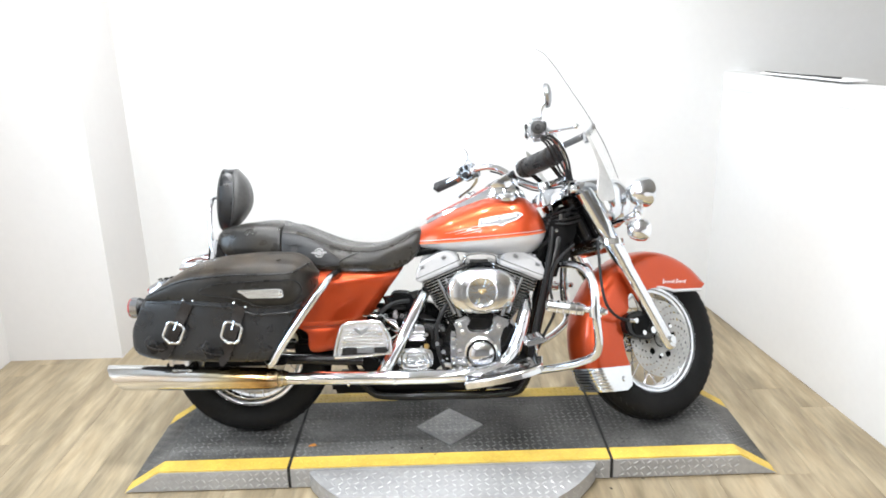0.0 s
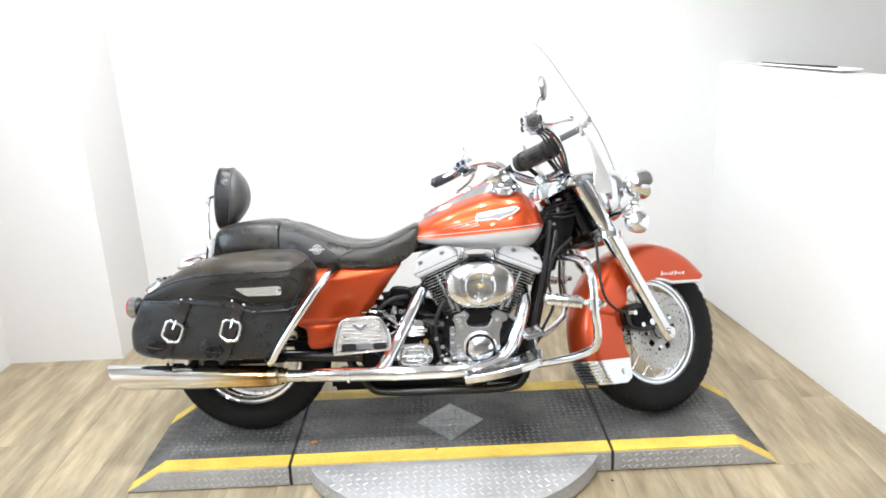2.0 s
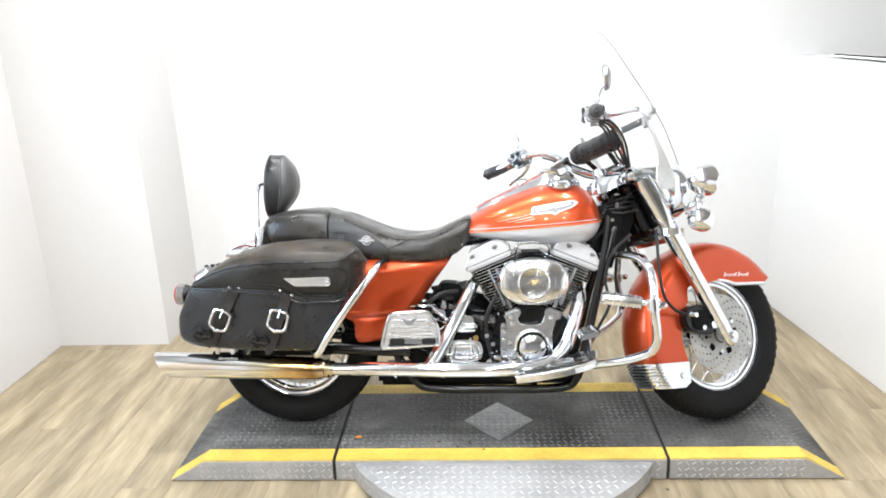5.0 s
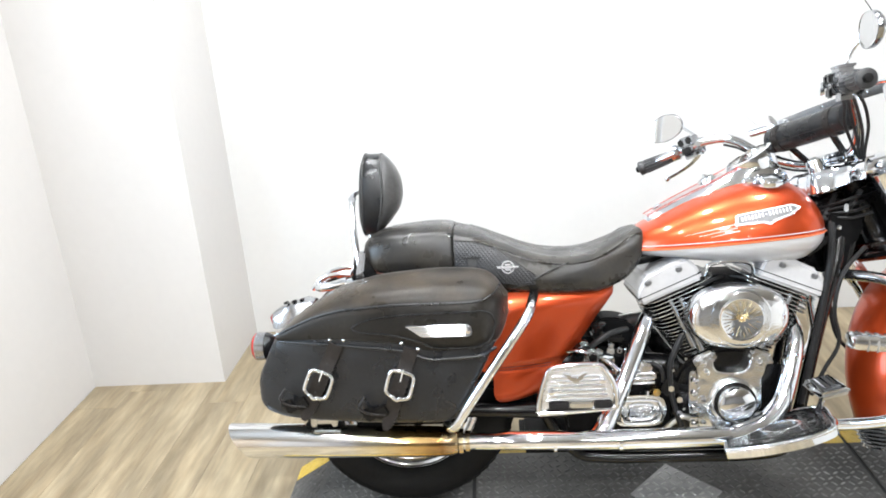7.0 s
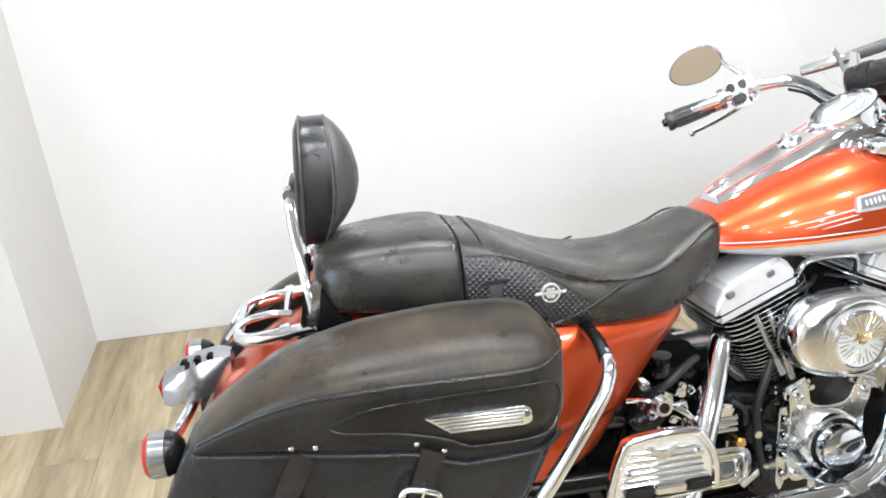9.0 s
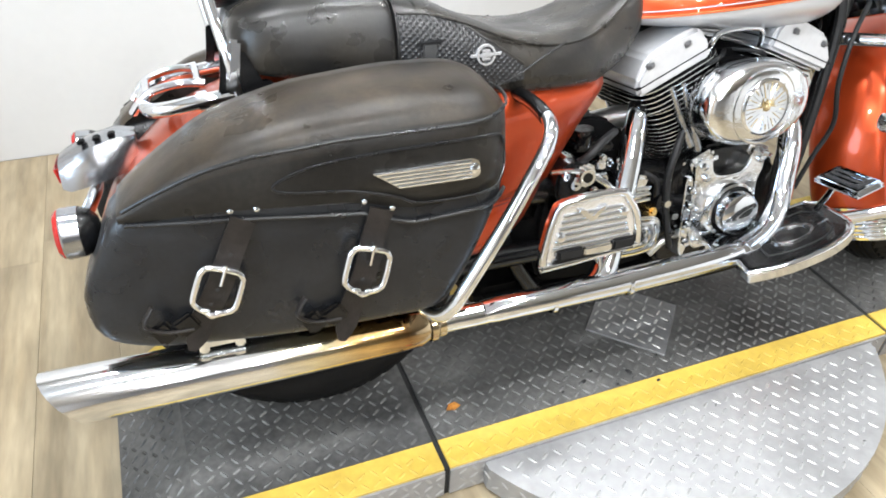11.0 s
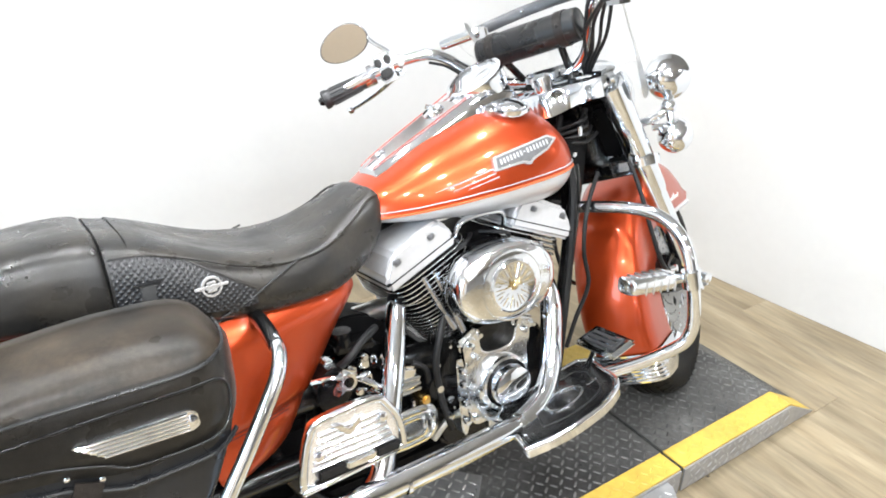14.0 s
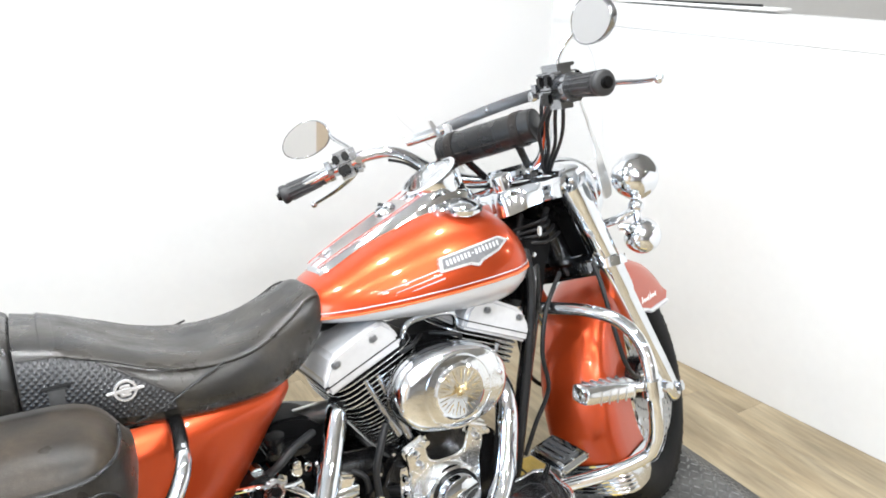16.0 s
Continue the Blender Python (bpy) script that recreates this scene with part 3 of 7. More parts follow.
PADRUBBER = material("glossy_black_pad_rubber", (0.007, 0.007, 0.0073), 0.2, coat=0.4, grain=0.2, scale=60, stain=0.3, stain_scale=14, bump=0.1, bump_scale=150, wrinkle=5.0, rough_var=0.08)
FIN = material("bright_fin_edge", (0.72, 0.72, 0.71), 0.25, 0.8, grain=0.1, scale=60, stain=0.15, stain_scale=20)
MIRROR_GLASS = material("mirror_glass", (0.62, 0.62, 0.62), 0.02, 1.0)

# ---- the motorcycle, in its own axes: x ahead, y to its left, z up from the deck ----
bike = tagged(new("motorcycle"), "orange and silver touring motorcycle leaning on its stand", "motorcycle")
bike.matrix_basis = pose(0, 2.60, TOP + 0.004, 0, 0, -0.7) @ pose(0, 0, 0, -12.0, 0, 0)

RW = Vector((-0.535, 0, 0.318))               # rear axle
FW = Vector((1.052, 0, 0.318))                # front axle
RAKE, STEER = radians(26), radians(29)
def steered(angle, aside):
    return Matrix.Translation(FW) @ Matrix.Rotation(angle, 4, Vector((-math.sin(RAKE), 0, math.cos(RAKE)))) @ Matrix.Translation(-FW) @ Matrix.Translation((0, aside, 0))


STEERED = steered(STEER + radians(1.5), 0.022)     # fork, brakes
ROLLING = Matrix.Translation((0.006, 0.034, 0)) @ steered(STEER + radians(1.0), 0.007)     # front wheel and its mudguard


UPPER = steered(STEER, 0.025)


def blocks_add(a, b):
    me = bpy.data.meshes.new("join")
    b.to_mesh(me)
    b.free()
    a.from_mesh(me)
    bpy.data.meshes.remove(me)
    return a


def wheel(name, c, width, m, discs):
    """A laced wheel; m: how its assembly is turned."""
    hub = part(name, moved(lathe([(0.012, -0.10), (0.030, -0.10), (0.032, -0.062), (0.052, -0.060), (0.052, -0.050), (0.030, -0.045), (0.028, 0.045),
                                  (0.052, 0.050), (0.052, 0.060), (0.032, 0.062), (0.030, 0.10), (0.012, 0.10)], c, 32), m), CHROME, bike, "laced chrome wheel with a black tyre")
    w = width / 2
    prof = [(0.207, -0.62), (0.216, -0.80), (0.235, -0.95), (0.262, -1.0), (0.285, -0.96), (0.300, -0.86), (0.309, -0.70), (0.3145, -0.52), (0.3100, -0.48), (0.3100, -0.42),
            (0.3165, -0.38), (0.3185, -0.16), (0.3130, -0.13), (0.3130, -0.07), (0.3190, -0.04)]
    prof = [(r, a * w) for r, a in prof]
    prof = prof + [(r, -a) for r, a in reversed(prof)]
    part("tyre", moved(lathe(prof, c, 96, closed=True), m), TYRE, hub, "worn black tyre")
    # tread blocks on both shoulders
    bl = None
    for i in range(56):
        a = 2 * math.pi * i / 56
        for s in (-1, 1):
            t = Matrix.Rotation(-a - (0.03 if s > 0 else 0), 4, "Y") @ Matrix.Translation((0.3065, s * w * 0.64, 0)) @ Matrix.Rotation(s * 0.5, 4, "Z") @ Matrix.Rotation(s * 0.45, 4, "X")
            b = rbox((0, 0, 0), (0.009, w * 0.40, 0.024), 0, t)
            bl = b if bl is None else blocks_add(bl, b)
    tagged(part("tread_block", moved(moved(bl, Matrix.Translation(c)), m), TYRE, hub, "worn tread blocks", sharp=0), kind="stuff")
    rim = [(0.1835, -0.30), (0.186, -0.46), (0.196, -0.50), (0.1985, -0.54), (0.199, -0.60), (0.205, -0.615), (0.209, -0.64), (0.2105, -0.70), (0.222, -0.745), (0.2265, -0.74), (0.2275, -0.70), (0.222, -0.66), (0.207, -0.60)]
    rim = [(r, a * w) for r, a in rim]
    loop = [(0.1810, 0.0)] + rim + [(r, -a) for r, a in reversed(rim)]
    part("rim", moved(lathe(loop, c, 80, closed=True), m), CHROME, hub, "polished chrome rim with stepped edges")
    for i in range(40):
        s = 1 if i % 2 else -1
        a = 2 * math.pi * i / 40
        b = a + (0.55 if i % 4 < 2 else -0.55)
        p = c + Vector((math.cos(b) * 0.049, s * 0.055, math.sin(b) * 0.049))
        q = c + Vector((math.cos(a) * 0.185, s * 0.008, math.sin(a) * 0.185))
        part("spoke", moved(rod(p, q, 0.0024, 6), m), ALLOY, hub)
    if discs:
        # Dark disc added behind the rotor, so its holes read as shaded.
        part("hub_shell", moved(lathe([(0.030, -0.040), (0.092, -0.052), (0.094, -0.058), (0.030, -0.064)], c, 40), m), DARK, hub, "dark disc added behind the brake disc's openings")
    for s in discs:
        y = s * 0.078
        bm = bmesh.new()
        N, radii = 162, [0.034 + 0.0058 * k for k in range(21)]
        wide = [(0.068 * math.cos(2 * math.pi * (q + 0.1) / 5), 0.068 * math.sin(2 * math.pi * (q + 0.1) / 5), 0.0135) for q in range(5)]
        wide += [(0.074 * math.cos(2 * math.pi * (q + 0.6) / 5), 0.074 * math.sin(2 * math.pi * (q + 0.6) / 5), 0.0075) for q in range(5)]
        rows = [[bm.verts.new((c.x + r * math.cos(2 * math.pi * i / N), y, c.z + r * math.sin(2 * math.pi * i / N))) for i in range(N)] for r in radii]
        for j in range(len(radii) - 1):
            for i in range(N):
                rm, am = (radii[j] + radii[j + 1]) / 2, 2 * math.pi * (i + 0.5) / N
                if any(math.hypot(rm * math.cos(am) - hx, rm * math.sin(am) - hz) < hr for hx, hz, hr in wide):
                    continue
                if j > 9 and j % 2 == 0 and (i + (j // 2) * 3) % 9 in (0, 1):
                    continue
                bm.faces.new((rows[j][i], rows[j][(i + 1) % N], rows[j + 1][(i + 1) % N], rows[j + 1][i]))
        bmesh.ops.solidify(bm, geom=bm.faces[:], thickness=0.005)
        part("brake_disc", moved(bm, m), ROTOR, hub, "drilled steel brake disc with round openings", sharp=30)
        for i in range(5):
            a = 2 * math.pi * (i + 0.6) / 5
            part("bolt", moved(lathe([(0.002, -0.006), (0.007, -0.006), (0.007, 0.004)], c + Vector((0.066 * math.cos(a), y + s * 0.004, 0.066 * math.sin(a))), 10), m), CHROME, hub)
    return hub


IDENT = Matrix.Identity(4)
wheel("rear_wheel", RW, 0.140, IDENT, (-1,))
wheel("front_wheel", FW, 0.132, ROLLING, (-1,))


# ---- fenders ----
def fender(c, a0, a1, R, half, r_in, n=64, top=0.0):
    """A crowned mudguard round a wheel, from angle a0 to a1; r_in gives where its skirt ends."""
    rings = []
    for i in range(n + 1):
        a = a0 + (a1 - a0) * i / n
        d = Vector((math.cos(a), 0, math.sin(a)))
        ring = []
        rin = r_in(a)
        side = [(half, rin), (half, rin + (R - rin) * 0.35), (half * 0.995, rin + (R - rin) * 0.62), (half * 0.96, R - 0.030), (half * 0.86, R - 0.013), (half * 0.66, R - 0.003), (half * 0.34, R + 0.004)]
        for y, r in [(-y, r) for y, r in side] + [(0, R + 0.006)] + side[::-1]:
            ring.append(c + d * r + Vector((0, y, 0)))
        rings.append(ring)
    bm = loft(rings, cap=False, closed=False)
    bmesh.ops.recalc_face_normals(bm, faces=bm.faces)
    bmesh.ops.solidify(bm, geom=bm.faces[:], thickness=0.004)
    return bm


def front_skirt(a):
    s, k = math.sin(a), math.cos(a)
    u = 0.185 / s if s > 0.05 else 9
    v = 0.156 / -k if k < -0.05 else 9
    r = -math.log(math.exp(-60 * u) + math.exp(-60 * v)) / 60
    return max(0.20, min(r, 0.334))


def level_cut(bm, z, keep_above):
    bmesh.ops.bisect_plane(bm, geom=bm.verts[:] + bm.edges[:] + bm.faces[:], plane_co=(0, 0, z), plane_no=(0, 0, 1), clear_inner=keep_above, clear_outer=not keep_above)
    return bm


def corner_cut(bm):
    for d, k in ((0.020, 0.7), (0.012, 1.5), (0.012, 0.35)):
        bmesh.ops.bisect_plane(bm, geom=bm.verts[:] + bm.edges[:] + bm.faces[:], plane_co=(FW.x - 0.182 - d * 0.5, 0, END + d * 0.5), plane_no=(k, 0, -1), clear_outer=True)
    return bm


CUT, END = 0.222, 0.135
ff = part("front_fender", moved(level_cut(fender(FW, radians(39), radians(224), 0.352, 0.092, front_skirt, 80), CUT, True), ROLLING), ORANGE, bike, "orange metallic painted front mudguard")
trim_pts = [FW + Vector((math.cos(a) * front_skirt(a), 0, math.sin(a) * front_skirt(a))) for a in [radians(39 + 4 * i) for i in range(14)]]
for s in (-1, 1):
    part("trim_strip", moved(sweep([p + Vector((0, s * 0.094, 0)) for p in trim_pts], 0.0065, 8, 2, flat=1.0), ROLLING), SILVERPAINT, ff, "pale trim along the mudguard's edge")
# chrome cap on the mudguard's rear end
part("fender_tip", moved(corner_cut(level_cut(level_cut(fender(FW, radians(186), radians(226), 0.3565, 0.0965, lambda a: max(0.20, 0.182 / -math.cos(a)), 30), END, True), CUT + 0.004, False)), ROLLING), CHROME, ff, "ribbed chrome end cap")
for i in range(7):
    z = END + 0.010 + i * 0.0118
    pts = [Vector((FW.x - math.sqrt(r * r - (z - FW.z) ** 2), y, z)) for y, r in ((-0.094, 0.325), (-0.084, 0.347), (-0.062, 0.358), (-0.03, 0.363), (0.03, 0.363), (0.062, 0.358), (0.084, 0.347), (0.094, 0.325))]
    part("rib", moved(sweep(pts, 0.0024, 8, 3), ROLLING), CHROME, ff)
for s in (-1, 1):
    part("cap_bolt", moved(lathe([(0.003, -0.004), (0.012, -0.004), (0.012, 0.004), (0.003, 0.004)], FW + Vector((-0.215, s * 0.099, -0.140)), 6), ROLLING), CHROME, ff)
# script on the mudguard, as plain pale strokes
for k, (x, h, tip_deg) in enumerate(((0.060, 0.016, 24), (0.068, 0.011, 60), (0.077, 0.009, 28), (0.085, 0.009, 62), (0.094, 0.009, 28), (0.102, 0.013, 22), (0.114, 0.016, 24), (0.122, 0.010, 66), (0.130, 0.009, 26), (0.138, 0.009, 60), (0.147, 0.012, 24))):
    part("script_mark", moved(rbox(FW + Vector((0.034 + (x - 0.06) * 1.32, -0.0935, 0.217 + h * 0.4)), (0.0034, 0.002, h * 1.25), 0.0006, Matrix.Rotation(radians(tip_deg), 4, "Y")), ROLLING), WHITEBOARD, ff, "thin pale script stroke")

part("rear_fender", fender(RW, radians(22), radians(160), 0.376, 0.116, lambda a: 0.300 if math.cos(a) > -0.4 else 0.285), ORANGE, bike, "orange metallic painted rear mudguard")

# ---- fork, nacelle and lamps ----
def fork_at(z, y):
    return Vector((FW.x - (z - FW.z) * 0.56, y, z))


for s in (-1, 1):
    y = s * 0.118
    leg = part("fork_leg", moved(sweep([fork_at(0.285, y), fork_at(0.30, y), fork_at(0.36, y), fork_at(0.42, y), fork_at(0.60, y), fork_at(0.66, y)], [0.018, 0.025, 0.0275, 0.0285, 0.0285, 0.0285], 20, 3), STEERED), CHROME, bike, "chrome fork leg")
    part("fork_cover", moved(sweep([fork_at(0.63, y), fork_at(0.635, y), fork_at(0.87, y), fork_at(0.90, y)], [0.030, 0.033, 0.035, 0.032], 24, 2), STEERED), CHROME, leg, "chrome fork cover")
    part("axle_cap", moved(rbox(fork_at(0.318, y * 0.96) + Vector((0.012, 0, -0.004)), (0.062, 0.045, 0.044), 0.010), STEERED), CHROME, leg)
    part("axle_nut", moved(lathe([(0.004, -0.012), (0.014, -0.012), (0.014, 0.012), (0.004, 0.012)], FW + Vector((0, s * 0.145, 0)), 6), STEERED), CHROME, leg)
    cal = part("brake_caliper", moved(slab(smooth_outline([(0.893, 0.340), (0.868, 0.372), (0.874, 0.418), (0.935, 0.438), (0.990, 0.420), (1.015, 0.395), (1.018, 0.350), (0.978, 0.325)], 3), s * 0.062, s * 0.112, 0.006), STEERED), BLACK, bike, "black brake caliper on the fork")
    part("caliper_bolt", moved(lathe([(0.003, 0), (0.011, 0), (0.0135, s * 0.012), (0.003, s * 0.014)], (0.990, s * 0.112, 0.360), 16), STEERED), CHROME, cal)
    part("caliper_bolt", moved(lathe([(0.003, 0), (0.009, 0), (0.009, s * 0.010), (0.003, s * 0.010)], (0.944, s * 0.112, 0.352), 12), STEERED), CHROME, cal)
    part("banjo_fitting", moved(merge(rod((0.888, s * 0.108, 0.402), (0.905, s * 0.118, 0.400), 0.009, 12), rod((0.908, s * 0.110, 0.400), (0.908, s * 0.126, 0.400), 0.010, 6)), STEERED), CHROME, cal)
    part("caliper_half", moved(slab(smooth_outline([(0.905, 0.350), (0.895, 0.380), (0.905, 0.408), (0.945, 0.418), (0.975, 0.405), (0.972, 0.372), (0.950, 0.345)], 3), s * 0.110, s * 0.118, 0.003), STEERED), DARK, cal)
    part("brake_hose", moved(sweep([(0.880, s * 0.108, 0.402), (0.846, s * 0.122, 0.408), (0.806, s * 0.128, 0.424), (0.768, s * 0.130, 0.468), (0.757, s * 0.128, 0.55), (0.768, s * 0.118, 0.66), (0.785, s * 0.10, 0.72)], 0.0056, 10), STEERED), RUBBER, bike, "black rubber brake hose")

# nacelle: the chrome shell round the fork heads, with the head lamp
def nacelle_ring(x, w, z0, z1, p=2.6, n=28):
    zc, h = (z0 + z1) / 2, (z1 - z0) / 2
    out = []
    for i in range(n):
        a = 2 * math.pi * i / n
        c, s = math.cos(a), math.sin(a)
        out.append(Vector((x, w * math.copysign(abs(c) ** (2 / p), c), zc + h * math.copysign(abs(s) ** (2 / p), s))))
    return out


nac = part("nacelle", moved(loft([nacelle_ring(x, w, a, b, 3.4, 44) for x, w, a, b in
      ((0.668, 0.120, 0.890, 0.928), (0.676, 0.130, 0.886, 0.934), (0.700, 0.135, 0.886, 0.944), (0.745, 0.137, 0.886, 0.956), (0.790, 0.137, 0.878, 0.964), (0.830, 0.134, 0.790, 0.966), (0.870, 0.124, 0.785, 0.962), (0.900, 0.110, 0.790, 0.958), (0.925, 0.098, 0.800, 0.955))]), UPPER), CHROME, bike, "chrome headlight nacelle", sharp=50)
# rear apron, folded down from the nacelle's top, with flutes beside the lock
rows_n = []
for i in range(41):
    y = -0.134 + 0.268 * i / 40
    bulge = 0.034 * math.exp(-(y / 0.034) ** 2) - 0.006 * math.exp(-((abs(y) - 0.085) / 0.020) ** 2)
    low = 0.878 - 0.016 * math.exp(-(y / 0.05) ** 2)
    rows_n.append([Vector((0.676 - bulge + 0.018, y, 0.936)), Vector((0.664 - bulge, y, 0.930)), Vector((0.656 - bulge, y, 0.918)), Vector((0.652 - bulge, y, 0.900)), Vector((0.650 - bulge, y, low))])
bm = loft(rows_n, cap=False, closed=False)
bmesh.ops.solidify(bm, geom=bm.faces[:], thickness=0.005)
part("nacelle_apron", moved(bm, UPPER), CHROME, nac, "fluted chrome rear apron of the nacelle", sharp=60)
part("lock_barrel", moved(merge(rod((0.652, 0, 0.868), (0.636, 0, 0.942), 0.022, 28), rod((0.636, 0, 0.942), (0.632, 0, 0.958), 0.026, 28, 0.024)), UPPER), CHROME, nac, "chrome lock barrel on the nacelle")
part("lock_face", moved(merge(rod((0.6325, 0, 0.956), (0.6315, 0, 0.9605), 0.018, 24), rbox((0.631, 0, 0.962), (0.010, 0.026, 0.006), 0.002)), UPPER), STEEL, nac)
part("riser_boot", moved(merge(rod((0.690, -0.050, 0.905), (0.698, -0.050, 0.945), 0.024), rod((0.690, 0.050, 0.905), (0.698, 0.050, 0.945), 0.024)), UPPER), BLACK, nac, "black riser boots")
part("nacelle_bolt", moved(lathe([(0.003, -0.008), (0.009, -0.008), (0.011, 0)], (0.700, -0.140, 0.912), 12), UPPER), CHROME, nac)
head = part("head_lamp", moved(lathe([(0.098, 0), (0.104, 0.012), (0.103, 0.030), (0.094, 0.044), (0.088, 0.046)], (0.928, 0, 0.878), 40, Matrix.Rotation(radians(-90), 4, "Z")), UPPER), CHROME, bike, "round head lamp with a chrome rim")
part("lens", moved(lathe([(0.089, 0), (0.080, 0.012), (0.050, 0.022), (0.001, 0.026)], (0.970, 0, 0.878), 40, Matrix.Rotation(radians(-90), 4, "Z")), UPPER), LENS, head)
part("lamp_bar", moved(sweep([(0.925, -0.195, 0.815), (0.900, -0.12, 0.790), (0.900, 0.12, 0.790), (0.925, 0.195, 0.815)], 0.011, 12), UPPER), CHROME, bike, "chrome lamp bar")
for s in (-1, 1):
    c = Vector((0.950, s * 0.190, 0.887))
    face = Matrix.Rotation(radians(-90), 4, "Z")
    lamp = part("passing_lamp", moved(lathe([(0.002, -0.064), (0.022, -0.058), (0.040, -0.042), (0.051, -0.018), (0.055, 0.008), (0.058, 0.012), (0.058, 0.022), (0.052, 0.026)], c, 36, face), UPPER), CHROME, bike, "round chrome passing lamp")
    part("lens", moved(lathe([(0.052, 0), (0.038, 0.008), (0.001, 0.012)], c + Vector((0.024, 0, 0)), 30, face), UPPER), LENS, lamp)
    part("stem", moved(merge(rod((0.940, s * 0.192, 0.850), (0.925, s * 0.190, 0.815), 0.013), ball((0.925, s * 0.190, 0.815), (0.02, 0.02, 0.02), 16)), UPPER), CHROME, lamp)
    c = Vector((0.925, s * 0.190, 0.740))
    sig = part("turn_signal", moved(lathe([(0.002, -0.055), (0.020, -0.050), (0.035, -0.034), (0.043, -0.010), (0.044, 0.012), (0.040, 0.020)], c, 30, face), UPPER), CHROME, bike, "chrome bullet turn signal")
    part("lens", moved(lathe([(0.040, 0), (0.026, 0.010), (0.001, 0.014)], c + Vector((0.019, 0, 0)), 24, face), UPPER), LENS, sig)
    part("stem", moved(merge(rod((0.920, s * 0.190, 0.778), (0.922, s * 0.190, 0.815), 0.010), rod((0.890, s * 0.15, 0.775), (0.918, s * 0.19, 0.765), 0.009)), UPPER), CHROME, sig)
part("triple_clamp", moved(merge(rbox((0.838, 0, 0.700), (0.075, 0.285, 0.040), 0.012, Matrix.Rotation(radians(26), 4, "Y")),
                                 rod((0.838, -0.118, 0.690), (0.838, -0.118, 0.712), 0.046, 24), rod((0.838, 0.118, 0.690), (0.838, 0.118, 0.712), 0.046, 24)), STEERED), CHROME, bike, "chrome lower fork clamp")
part("clamp_cover", moved(rbox((0.792, 0, 0.702), (0.062, 0.250, 0.046), 0.020, Matrix.Rotation(radians(-26), 4, "Y")), STEERED), CHROME, bike, "rounded chrome cover of the lower fork clamp")
# Filler block: stands for the dark hollow under the nacelle.
part("fork_boot", moved(merge(rbox((0.806, 0, 0.800), (0.030, 0.215, 0.185), 0.012, Matrix.Rotation(radians(-28), 4, "Y")), rbox((0.756, 0.0, 0.850), (0.05, 0.15, 0.05), 0.02, Matrix.Rotation(radians(-28), 4, "Y"))), STEERED), DARK, bike, "dark block added for the shaded hollow inside the fork")
part("steering_head", merge(rod((0.835, 0, 0.690), (0.735, 0, 0.905), 0.034, 20), rbox((0.675, 0, 0.735), (0.15, 0.075, 0.19), 0.02, Matrix.Rotation(radians(14), 4, "Y"))), BLACK, bike, "black steering head")

# ---- handlebar and what it carries ----
bar_right = [(0.695, 0.055, 0.957), (0.680, 0.098, 0.985), (0.650, 0.132, 1.032), (0.602, 0.166, 1.076), (0.547, 0.200, 1.098), (0.490, 0.236, 1.096), (0.450, 0.264, 1.080), (0.415, 0.320, 1.064), (0.371, 0.388, 1.049)]
bar_left = [(0.700, 0, 0.955), (0.695, 0.055, 0.957), (0.675, 0.110, 0.972), (0.640, 0.150, 0.998), (0.602, 0.178, 1.028), (0.566, 0.196, 1.058), (0.528, 0.216, 1.074), (0.490, 0.256, 1.075), (0.458, 0.300, 1.066), (0.432, 0.352, 1.054), (0.380, 0.434, 1.031)]
bar_pts = [(x, -y, z) for x, y, z in reversed(bar_right)] + bar_left
bar = part("handlebar", moved(sweep(bar_pts, 0.0135, 14, 6), UPPER), CHROME, bike, "swept chrome handlebar")
part("riser", moved(merge(rod((0.700, -0.045, 0.915), (0.700, -0.045, 0.955), 0.019), rod((0.700, 0.045, 0.915), (0.700, 0.045, 0.955), 0.019), rbox((0.700, 0, 0.958), (0.045, 0.14, 0.034), 0.01)), UPPER), CHROME, bar)
